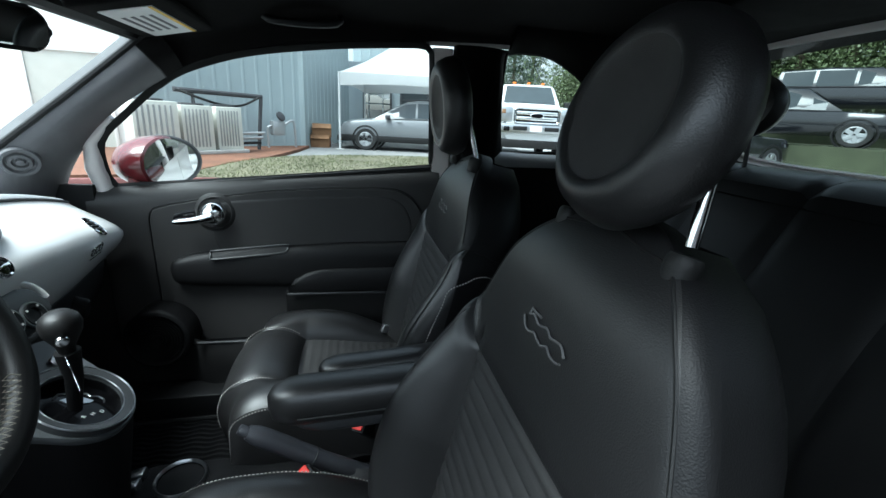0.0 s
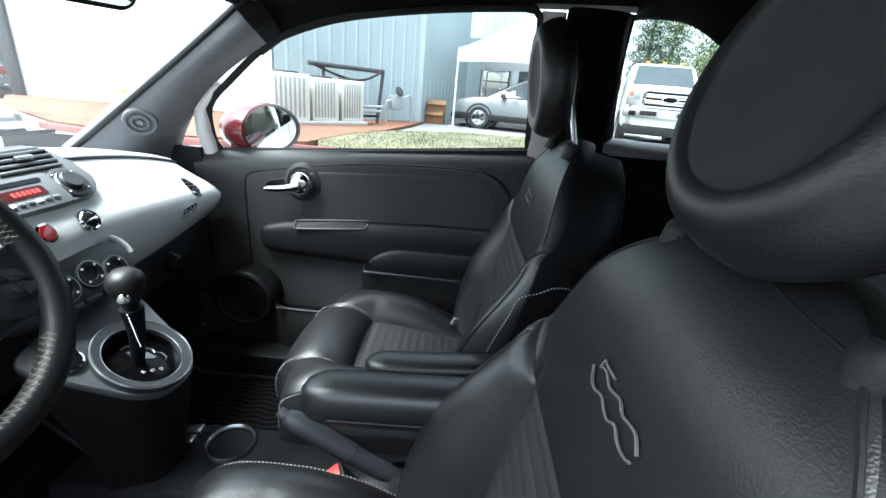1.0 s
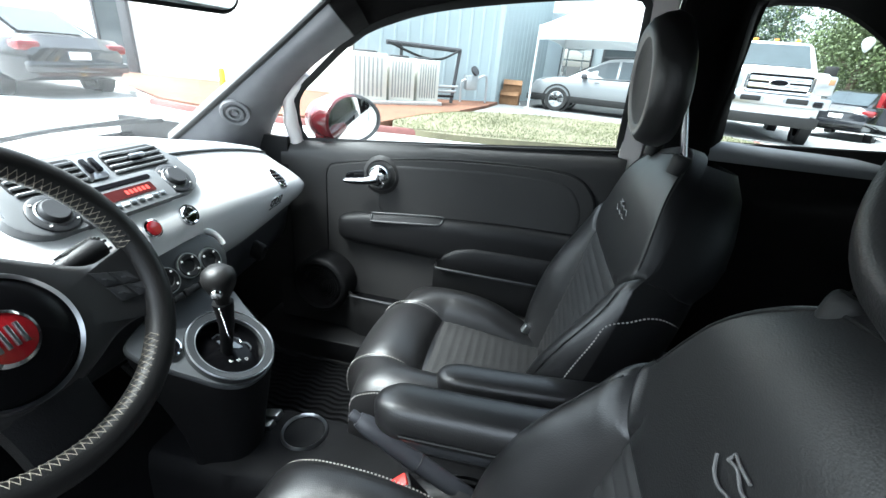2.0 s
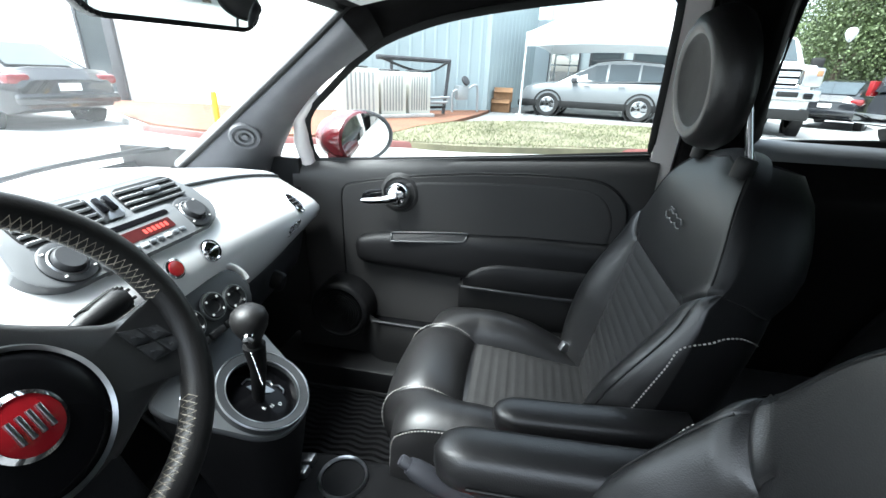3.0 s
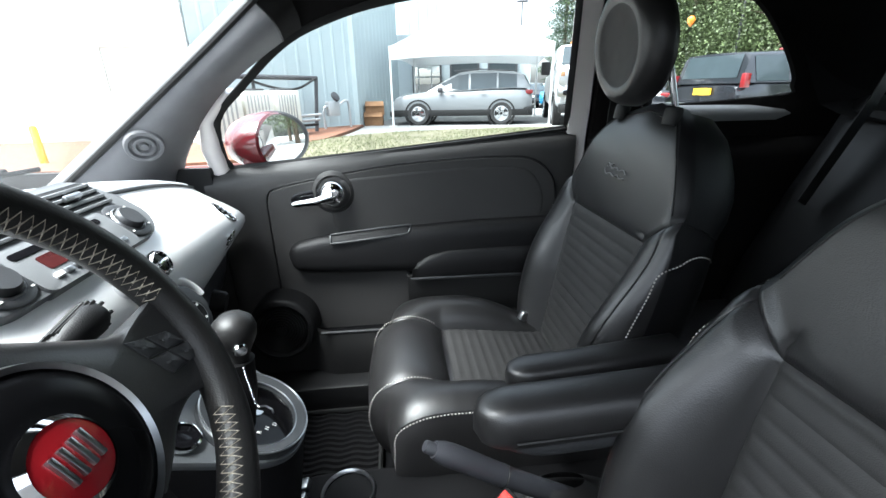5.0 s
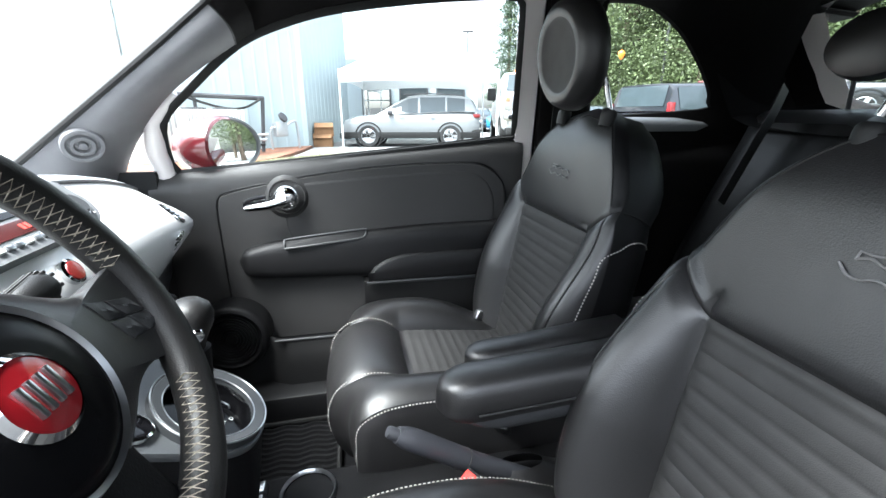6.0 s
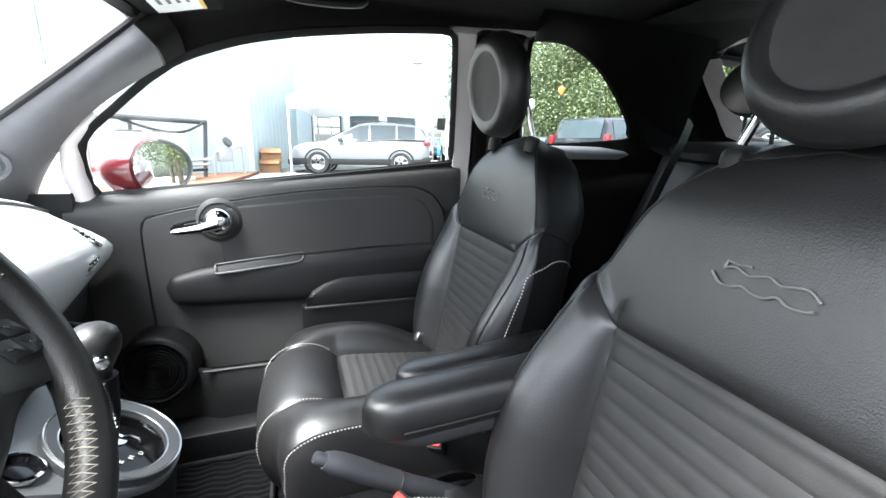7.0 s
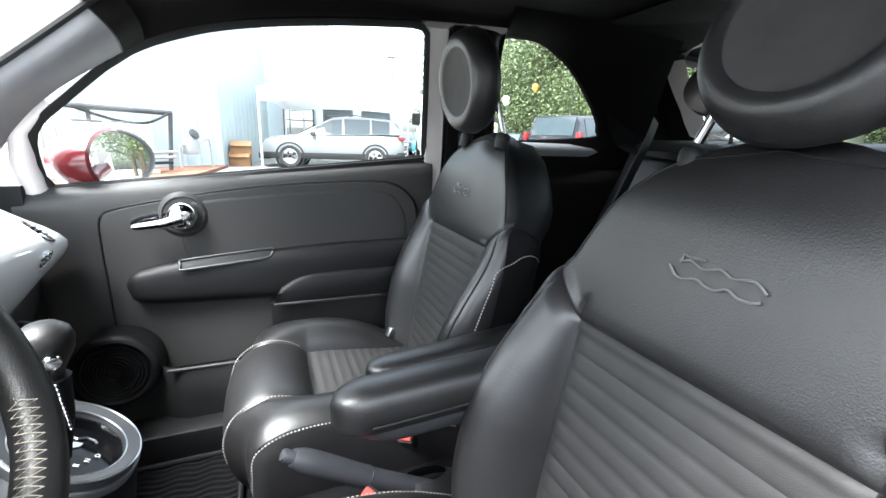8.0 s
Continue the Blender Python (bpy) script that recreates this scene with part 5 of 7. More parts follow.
# ribbed rubber mat in front of the far seat
fmat = thing("floor_mat", "black ribbed rubber floor mat", "floor mat")
rows = []
for i in range(42):
    x = -0.95 + 0.62 * i / 41
    rows.append([(x, 0.92 + 0.40 * j / 99 + 0.0045 * math.sin(x * 75), 0.142 + (0.007 if j % 5 in (1, 2) else 0) + 0.22 * smoothstep(-0.75, -1.0, x)) for j in range(100)])
part("mat_sheet", grid(rows), DARKPL, fmat)
part("mat_rim", tube([(-0.325, 0.915, 0.148), (-0.325, 1.325, 0.148), (-0.75, 1.325, 0.150), (-0.95, 1.325, 0.34), (-0.95, 0.915, 0.34), (-0.75, 0.915, 0.150)], 0.010, 8, closed=True), RUBBER, fmat)

# ---------------------------------------------------------------- steering wheel
wheel = thing("steering_wheel", "black leather steering wheel with grey stitching and red badge", "steering wheel")
wc = Vector((-0.486, 0.438, 0.898))
wn_ = Vector((0.875, 0.0, 0.485)).normalized()
wx = Vector((0, 1, 0))
wy = wn_.cross(wx)
wm = Matrix((wx, wy, wn_)).transposed().to_4x4()
wm.translation = wc
R = 0.1795
part("rim", tube([wm @ Vector((R * math.cos(a), R * math.sin(a), 0.012)) for a in (2 * math.pi * k / 72 for k in range(72))], 0.0185, 16, closed=True), RIMLEATHER, wheel, "leather wrapped wheel rim")
for way in (-1, 1):
    for a0, a1, n_ in ((4, 176, 125), (220, 320, 73)):
        zig = []
        for k in range(n_):
            a, f = radians(a0 + (a1 - a0) * k / (n_ - 1)), radians(22 + 30 * way * (0, 1, 0, -1)[k % 4])
            rr = R - 0.0188 * math.cos(f)
            zig.append(wm @ Vector((rr * math.cos(a), rr * math.sin(a), 0.012 + 0.0188 * math.sin(f))))
        part("rim_stitching", tube(zig, 0.0008, 4), RIMSTITCH, wheel, "grey cross stitching")
hubm = wm @ Matrix.Translation((-0.003, -0.029, 0.006)) @ Matrix.Diagonal((0.83, 0.83, 1, 1))
part("airbag_cover", lathe([(0.084, -0.03), (0.086, -0.005), (0.082, 0.010), (0.068, 0.018), (0.05, 0.020), (0.0, 0.021)], hubm, 56), DISHBLK, wheel, "round black airbag cover")
part("cover_ring", lathe([(0.086, -0.004), (0.0895, 0.008), (0.0865, 0.014), (0.082, 0.011)], hubm, 56), SATIN, wheel, "silver trim ring")
bdm = hubm @ Matrix.Translation((-0.004, 0.003, 0)) @ Matrix.Diagonal((0.87, 0.87, 1, 1))
badge = part("badge", lathe([(0.041, 0.016), (0.042, 0.024), (0.036, 0.028)], bdm, 40), CHROME, wheel, "chrome ringed red badge")
part("badge_face", lathe([(0.036, 0.027), (0.015, 0.0295), (0.0, 0.030)], bdm, 36), BADGERED, badge)
for k in range(4):
    part("badge_bar", moved(box(-0.0028, 0.0028, -0.016, 0.016, 0.027, 0.032, 0.001), bdm @ Matrix.Translation((-0.0165 + 0.011 * k, 0, 0))), SATIN, badge)
HALF = [(0.0, 0.080), (0.030, 0.070), (0.050, 0.054), (0.082, 0.032), (0.115, 0.012), (0.140, 0.007), (0.158, 0.012), (0.172, 0.010), (0.179, -0.02), (0.174, -0.066), (0.160, -0.090), (0.142, -0.082), (0.105, -0.086), (0.070, -0.100), (0.035, -0.112), (0.0, -0.116)]
rim_plate = [(p.x, p.y) for p in curve([(x, y, 0) for x, y in HALF + [(-x, y) for x, y in HALF[-2:0:-1]]], 110, closed=True)]


def spoke_h(x, y):
    """Height of the wheel's centre cover: it falls away from the hub towards its upper and lower edges."""
    r = math.hypot(x, y + 0.029)
    return 0.013 - 0.005 * smoothstep(0.066, 0.125, r) + 0.008 * smoothstep(0.12, 0.17, abs(x))


rows = []
for q, dz in ((0.0, 0.0), (0.40, 0.0), (0.55, 0.0), (0.70, -0.0005), (0.80, -0.0015), (0.88, -0.0035), (0.94, -0.0065), (0.98, -0.011), (1.0, -0.018), (1.0, -0.038)):
    rows.append([wm @ Vector((x * q, -0.029 + (y + 0.029) * q, spoke_h(x * q, -0.029 + (y + 0.029) * q) + dz * (1 - 0.8 * smoothstep(0.13, 0.165, abs(x))))) for x, y in rim_plate])
plate_ob = part("spoke_plate", grid(rows, closed=True), COVERPL, wheel, "black wheel centre with side spokes")
rows = []
for i in range(8):
    t = i / 7
    w = 0.050 - 0.016 * t + 0.012 * t * t
    rows.append([wm @ Vector((w * q, -0.075 - 0.10 * t, h)) for q, h in ((-1, -0.012), (-0.95, 0.002), (-0.7, 0.008), (0, 0.010), (0.7, 0.008), (0.95, 0.002), (1, -0.012), (0, -0.02))])
part("spoke", grid(rows, closed=True, cap=True), DARKPL, wheel)
PADS = [Vector((0.108, 0.000)), Vector((0.150, -0.018)), Vector((0.164, -0.058)), Vector((0.124, -0.052))]


def key_at(a, b):
    """A place in the field of the four spoke keys."""
    return PADS[0].lerp(PADS[1], a).lerp(PADS[3].lerp(PADS[2], a), b)


for sx in (-1, 1):
    for k in range(4):
        u0, v0 = 0.5 * (k % 2) + 0.02, 0.5 * (k // 2) + 0.02
        ring = [key_at(u0 + 0.46 * a, v0 + 0.46 * b) for a, b in ((0, 0), (0.5, 0), (1, 0), (1, 0.5), (1, 1), (0.5, 1), (0, 1), (0, 0.5))]
        mid = key_at(u0 + 0.23, v0 + 0.23)
        rows = [[wm @ Vector((sx * (mid.x + (p.x - mid.x) * q), mid.y + (p.y - mid.y) * q, spoke_h(p.x, p.y) + h)) for p in ring] for q, h in ((1.0, -0.008), (1.0, 0.0008), (0.94, 0.0016), (0.5, 0.0020), (0.0, 0.0020))]
        key = part("spoke_key", grid(rows, closed=True), GREYPL, plate_ob)
        part("key_mark", moved(box(-0.005, 0.005, -0.0010, 0.0010, 0, 0.0006, 0), wm @ Matrix.Translation((sx * mid.x, mid.y, spoke_h(mid.x, mid.y) + 0.0019)) @ Matrix.Rotation(-0.4 * sx, 4, "Z")), SILVERPL, key)
part("column_shroud", moved(lathe([(0.078, -0.02), (0.075, -0.07), (0.068, -0.16), (0.064, -0.24)], Matrix(), 32), hubm), PLASTIC, wheel)
sa, sb_ = Vector((-0.565, 0.535, 0.868)), Vector((-0.5515, 0.630, 0.892))
stalk = part("stalk", tube([sa, sa.lerp(sb_, 0.35), sa.lerp(sb_, 0.5), sa.lerp(sb_, 0.62), sa.lerp(sb_, 0.9), sb_], [0.009, 0.011, 0.014, 0.0165, 0.0185, 0.014], 18), PLASTIC, wheel, "ribbed wiper stalk")
for k in range(14):
    a = math.pi * 2 * k / 14
    q = Vector((0.35 * math.cos(a), 0.36 * math.cos(a), math.sin(a))).normalized() * 0.0172
    part("stalk_rib", tube([sa.lerp(sb_, 0.50) + q * 0.90, sa.lerp(sb_, 0.92) + q * 1.02], 0.0022, 5), RUBBER, stalk)

# ---------------------------------------------------------------- rear bench
bench = thing("rear_bench", "black leather rear bench seat with seams", "rear seat")
rows = []
for i in range(53):
    y = 0.19 + 1.17 * i / 52
    e = smoothstep(0, 0.06, min(y - 0.19, 1.36 - y))
    sg = -0.014 * (math.exp(-((y - 0.50) / 0.010) ** 2) + math.exp(-((y - 1.05) / 0.010) ** 2) + math.exp(-((y - 0.775) / 0.010) ** 2))
    rows.append([(0.80 - 0.03 * e, y, 0.45), (0.85 - 0.04 * e - sg, y, 0.60), (0.94 - 0.04 * e - sg, y, 0.80), (1.02 - 0.03 * e - sg, y, 0.96), (1.05 - 0.01 * e, y, 1.030 + sg), (1.08, y, 1.056 + sg), (1.12, y, 1.068 + sg), (1.19, y, 1.068 + sg), (1.23, y, 1.052), (1.25, y, 1.0), (1.25, y, 0.5)])
# Bench back uses the darkened leather for shade cast by the front seats.
part("bench_back", grid([r[:5] for r in rows]), SHADELEATHER, bench)
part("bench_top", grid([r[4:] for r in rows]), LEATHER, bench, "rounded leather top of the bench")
for y in (0.50, 0.775, 1.05):
    part("bench_seam", tube([(0.862, y, 0.60), (0.944, y, 0.80), (1.026, y, 0.955), (1.062, y, 1.022), (1.12, y, 1.056), (1.19, y, 1.056)], 0.0022, 6), RUBBER, bench)
part("bench_cushion", box(0.42, 0.88, 0.20, 1.34, 0.20, 0.47, 0.05, 3), LEATHER, bench)
for y in (0.45, 1.10):
    hm = facing((1.13, y, 1.230), (-0.95, 0, 0.12)) @ Matrix.Diagonal((1.40, 0.98, 1, 1))
    hd = part("headrest", moved(lathe([(0.0, -0.045), (0.06, -0.042), (0.088, -0.020), (0.094, 0.0), (0.086, 0.030), (0.06, 0.040), (0.0, 0.042)], Matrix(), 36), hm), LEATHER, bench, "small round rear headrest")
    for s in (-1, 1):
        part("headrest_post", tube([(1.14, y + 0.045 * s, 1.06), (1.13, y + 0.045 * s, 1.19)], 0.006, 10), STEEL, hd)


def strap(name, pts, w):
    """A woven belt strap, a thin ribbon with thickness."""
    path = curve(pts, 24)
    rows = []
    for i, p in enumerate(path):
        d = (path[min(i + 1, 23)] - path[max(i - 1, 0)]).normalized()
        s = d.cross(Vector((0.35, -0.93, 0.1))).normalized() * w
        n_ = d.cross(s).normalized() * 0.0012
        rows.append([p + s + n_, p - s + n_, p - s - n_, p + s - n_])
    ob = part(name, grid(rows, closed=True, cap=True), RUBBER)
    return tagged(ob, "black woven seat belt strap hanging beside the rear seat", "seat belt")


strap("seat_belt", [(1.0, 1.225, 1.13), (0.965, 1.215, 1.06), (0.91, 1.212, 0.95), (0.84, 1.212, 0.80)], 0.023)
strap("seat_belt", [(0.40, 1.415, 1.25), (0.405, 1.455, 1.05), (0.40, 1.455, 0.8), (0.38, 1.45, 0.4)], 0.022)

# hatch with painted frame and rear glass
hatch = thing("wall_rear", "rear hatch frame in white paint with window", "hatch", kind="structure")
HATCH = [(0.285, 1.10), (0.26, 1.17), (0.23, 1.25), (0.215, 1.33), (0.26, 1.385), (0.775, 1.40), (1.29, 1.385), (1.335, 1.33), (1.32, 1.25), (1.29, 1.17), (1.265, 1.10), (1.1, 1.075), (0.775, 1.07), (0.45, 1.075)]
ho = [(p.x, p.y) for p in curve([(a, b, 0) for a, b in HATCH], 60, closed=True)]


def hx(z):
    return 1.34 - 0.40 * (z - 1.07)


rows = []
for g, dx, mt in ((1.0, 0.0, 0), (1.03, -0.01, 0), (1.08, -0.012, 0), (1.12, -0.03, 0)):
    rows.append([(hx(1.22 + (z - 1.22) * g) + dx, 0.775 + (y - 0.775) * g, 1.22 + (z - 1.22) * g) for y, z in ho])
part("hatch_paint", grid(rows, closed=True), PAINT, hatch, "white painted hatch opening")
rows = []
for g, dx in ((1.12, -0.03), (1.22, -0.09), (1.35, -0.22), (1.5, -0.36)):
    rows.append([(hx(1.22 + (z - 1.22) * g) + dx, 0.775 + (y - 0.775) * min(g, 1.22), min(1.42, 1.22 + (z - 1.22) * g)) for y, z in ho])
part("hatch_trim", grid(rows, closed=True), HEADLINER, hatch)
bm = bmesh.new()
bm.faces.new([bm.verts.new((hx(z) + 0.004, y, z)) for y, z in ho])
part("rear_pane", bm, TINTED, hatch, "tinted rear window glass", smooth=False)
part("rear_wall", box(1.38, 1.42, 0.10, 1.45, 0.15, 1.06, 0.004), HEADLINER, hatch)

# mirror, visor, hand grip inside the roof
rvm = thing("rear_view_mirror", "black interior mirror under the windscreen header", "rear view mirror")
rmm = facing((-0.55, 0.80, 1.26), (0.90, -0.42, -0.08))
ya = Vector((0.42, 0.91, 0)).normalized()
za = rmm.to_3x3() @ Vector((0, 0, 1))
xa = (ya - za * za.dot(ya)).normalized()
rmm = Matrix((xa, za.cross(xa), za)).transposed().to_4x4()
rmm.translation = (-0.548, 0.815, 1.257)
part("mirror_housing", prism(rounded(0.125, 0.036, 0.033, 8), -0.035, 0.0, rmm, 0.008), PLASTIC, rvm)
part("mirror_glass", prism(rounded(0.117, 0.029, 0.027, 8), -0.005, 0.0015, rmm), MIRROR, rvm, "interior mirror glass")
part("mirror_arm", tube([(-0.575, 0.81, 1.265), (-0.585, 0.80, 1.30), (-0.60, 0.79, 1.325)], [0.016, 0.014, 0.022], 12), PLASTIC, rvm)
visor = thing("sun_visor", "black sun visor with printed white and yellow label", "sun visor")
vm_ = pose(-0.435, 1.20, 1.338, 0, -12, 0)
part("visor_board", moved(box(-0.085, 0.085, -0.19, 0.19, -0.010, 0.010, 0.008, 3), vm_), HEADLINER, visor)
lab = part("visor_label", moved(box(-0.05, 0.05, -0.14, 0.13, -0.0125, -0.0105, 0.0), vm_), WHITEPR, visor, "white printed visor label")
part("label_band", moved(box(0.042, 0.050, -0.14, 0.13, -0.0132, -0.012, 0.0), vm_), YELLOWP, lab)
for k in range(4):
    part("label_bar", moved(box(-0.035 + 0.018 * k, -0.028 + 0.018 * k, -0.08, 0.07, -0.0134, -0.012, 0.0), vm_), GREYPL, lab)
grip = thing("grab_handle", "black folding roof grab handle", "grab handle")
part("grip_bar", tube(curve([(-0.22, 1.36, 1.405), (-0.21, 1.345, 1.385), (-0.12, 1.342, 1.380), (-0.03, 1.345, 1.388), (-0.02, 1.36, 1.41)], 16), 0.010, 10), PLASTIC, grip)

# nose of the car: scuttle, bonnet, wipers
nose = thing("car_bonnet", "white painted bonnet below the windscreen", "bonnet", kind="structure")
part("bonnet_skin", grid([[(-2.05 + 0.95 * i / 8, 0.775 + 0.72 * j / 6 * (0.80 + 0.20 * i / 8), 0.70 + 0.20 * math.sin(i / 8 * math.pi / 2) - 0.06 * (j / 6) ** 4) for j in range(-6, 7)] for i in range(9)]), PAINT, nose)
part("scuttle", grid([[(-1.20 + 0.10 * i / 3, 0.775 + 0.60 * j / 6, 0.850 + 0.010 * i) for j in range(-6, 7)] for i in range(4)]), RUBBER, nose)
for y0 in (0.30, 0.80):
    wp = thing("wiper", "black windscreen wiper at rest", "wiper")
    part("wiper_arm", tube([(-1.20, y0, 0.90), (-1.17, y0 + 0.22, 0.93), (-1.11, y0 + 0.46, 0.945)], 0.007, 8), RUBBER, wp)
    part("wiper_blade", tube([(-1.18, y0 + 0.02, 0.915), (-1.155, y0 + 0.28, 0.935), (-1.085, y0 + 0.52, 0.94)], 0.006, 6), RUBBER, wp)


# small clip and wire loop by the far seat
clip = thing("seat_clip", "pale grey plastic clip between seat cushion and backrest", "plastic clip", (0.122, 1.292, 0.462))
part("clip_body", moved(box(-0.026, 0.026, -0.010, 0.010, -0.012, 0.016, 0.004), pose(0, 0, 0, 0, 25, 20)), SATIN, clip)
part("clip_tongue", moved(box(0.010, 0.045, -0.008, 0.008, -0.004, 0.004, 0.002), pose(0, 0, 0, 0, 25, 20)), SATIN, clip)
loop_ = thing("seat_adjuster", "black wire seat adjuster bar under the far seat", "adjuster bar", (-0.36, 0.965, 0.0))
part("wire", tube(curve([(0.10, 0.0, 0.26), (-0.02, 0.0, 0.255), (-0.055, 0.0, 0.215), (-0.03, -0.005, 0.165), (0.10, -0.005, 0.145)], 24), 0.0042, 8), GLOSSBLK, loop_)


# ---------------------------------------------------------------- outside: ground and buildings
# Unseen wall added to block light through the doorway, taller towards the rear.
tagged(part("wall_near", prism([(-9.0, 0.0), (9.0, 0.0), (9.0, 3.2), (0.7, 3.2), (0.7, 1.7), (-9.0, 1.7)], 2.5, 2.9, pose(0, 0, 0, 90, 0, 0)), SHADEWALL, smooth=False), "added unseen wall that dims the open doorway", "building wall", kind="structure")
# Unseen dark ground, added to cut the light bounced into the cabin.
tagged(part("pavement", box(-9.0, 9.0, -2.5, -0.15, 0.0, 0.006, 0.0), LOWBOUNCE, smooth=False), "added dark ground that cuts bounced light", "tarmac", kind="structure")
car_things = set(scene.objects)
ground = tagged(part("ground", grid([[(-260 + 520 * i / 40, -260 + 520 * j / 40, 0.0) for j in range(41)] for i in range(41)]), ASPHALT), "grey asphalt car park", "asphalt", kind="structure")
bedp = [(p.x, p.y) for p in curve([(*p, 0) for p in [(-1.75, 7.1), (0.85, 8.8), (2.35, 10.3), (2.5, 12.0), (1.6, 12.8), (-0.5, 12.4), (-1.8, 12.0), (-3.1, 11.2), (-3.97, 10.0), (-4.25, 8.6), (-4.1, 7.2), (-3.3, 6.6)]], 80, closed=True)]
lawn = tagged(part("lawn", prism(bedp, 0.0, 0.10), SOIL), "dry patchy lawn beside the building", "lawn", kind="structure")
bm = bmesh.new()
rng = random.Random(5)
bx = [p[0] for p in bedp]
by = [p[1] for p in bedp]


def inside(x, y, poly):
    c = False
    for (x0, y0), (x1, y1) in zip(poly, poly[1:] + poly[:1]):
        if (y0 > y) != (y1 > y) and x < (x1 - x0) * (y - y0) / (y1 - y0) + x0:
            c = not c
    return c


made = 0
while made < 14000:
    x, y = rng.uniform(min(bx), max(bx)), rng.uniform(min(by), max(by))
    if not inside(x, y, bedp) or noise.noise(Vector((x * 0.9, y * 0.9, 3))) < rng.uniform(-0.7, 0.35):
        continue
    a, h, w = rng.uniform(0, 6.3), rng.uniform(0.02, 0.05), rng.uniform(0.004, 0.009)
    lx, ly = rng.uniform(-0.04, 0.04), rng.uniform(-0.04, 0.04)
    bm.faces.new([bm.verts.new(p) for p in ((x - w * math.cos(a), y - w * math.sin(a), 0.095), (x + w * math.cos(a), y + w * math.sin(a), 0.095), (x + lx, y + ly, 0.10 + h))])
    made += 1
tagged(part("grass", bm, GRASS, smooth=False), "short dry yellow-green grass", "grass", kind="stuff")
mul = [(-4.2, 8.6), (-4.0, 10.1), (-4.1, 12.4), (-4.3, 14.2), (-7.4, 10.5), (-16, 7.65), (-16, 7.0), (-11.5, 6.75), (-9.3, 6.0), (-8.0, 5.6), (-6.2, 5.6), (-4.1, 6.8)]
tagged(part("mulch_bed", prism(mul, 0.0, 0.11), MULCH, smooth=False), "reddish bark mulch bed along the walls", "mulch", kind="structure")
slab = [(-4.3, 10.8), (-3.2, 11.5), (-1.9, 12.3), (-0.5, 12.7), (3.4, 13.5), (3.4, 21), (-4.4, 21)]
tagged(part("pavement", prism(slab, 0.0, 0.03), APRON, smooth=False), "dark grey worn apron under the canopy", "concrete", kind="structure")


def kerb(name, pts, material, label):
    path = curve([(*p, 0) for p in pts], 40)
    rows = []
    for i, p in enumerate(path):
        d = (path[min(i + 1, 39)] - path[max(i - 1, 0)]).normalized()
        s = Vector((-d.y, d.x, 0))
        rows.append([p + s * a + Vector((0, 0, z)) for a, z in ((-0.06, 0), (-0.055, 0.07), (-0.04, 0.10), (0.04, 0.10), (0.055, 0.085), (0.06, 0))])
    return tagged(part(name, grid(rows), material), label, "kerb", kind="structure")


kerb("kerb", [(-8.1, 5.45), (-6.2, 5.5), (-4.1, 6.38), (-3.2, 6.72), (-1.85, 7.38), (0.85, 8.7), (2.45, 10.2), (2.6, 12.4)], REDKERB, "red painted concrete kerb")
kerb("kerb", [(-16, 6.9), (-11.5, 6.68), (-9.3, 5.92), (-8.15, 5.48)], CONCRETE, "pale concrete kerb before the mulch bed")


def wall(name, a, b, h, t, material, label, ribs=0.0, depth=0.012):
    """An upright wall from a to b; with ribs it is pressed into trapezoid corrugations."""
    a, b = Vector((*a, 0)), Vector((*b, 0))
    L = (b - a).length
    d = (b - a) / L
    n = Vector((d.y, -d.x, 0))
    if n.y > 0 and abs(n.y) > 0.3:
        n = -n
    prof = [(0, 0)]
    if ribs:
        k = 0.0
        while k + ribs < L:
            prof += [(k + ribs * 0.70, 0), (k + ribs * 0.78, depth), (k + ribs * 0.90, depth), (k + ribs * 0.98, 0)]
            k += ribs
    prof.append((L, 0))
    front_ = [a + d * s + n * q for s, q in prof]
    back_ = [a + d * s - n * t for s, q in prof]
    bm = grid([[p + Vector((0, 0, z)) for p in front_ + back_[::-1]] for z in (0, h)], closed=True)
    bmesh.ops.contextual_create(bm, geom=[e for e in bm.edges if e.is_boundary])
    return tagged(part(name, bm, material, smooth=False), label, "building wall", kind="structure")


shed = wall("wall_siding", (-7.35, 10.63), (-4.45, 14.3), 7.0, 0.2, WALLBLUE, "pale blue corrugated metal building wall", 0.40)
wall("wall_siding_end", (-4.45, 14.32), (-4.1, 19.4), 7.0, 0.2, WALLBLUE, "pale blue metal building end wall", 0.40)
wall("wall_office", (-4.3, 19.5), (1.5, 19.98), 3.3, 0.3, WALLGREY, "grey-blue low office wall with windows")
wall("wall_siding_back", (-4.1, 20.4), (-1.6, 20.6), 7.0, 0.2, WALLBLUE, "pale blue metal wall rising behind the office", 0.40)
wall("wall_bright", (-30, 3.05), (-7.4, 10.57), 7.0, 0.3, WALLWHITE, "bright white painted building wall")
part("corner_flashing", box(-4.62, -4.40, 14.16, 14.36, 0.0, 6.9, 0.01), WALLBLUE, shed)


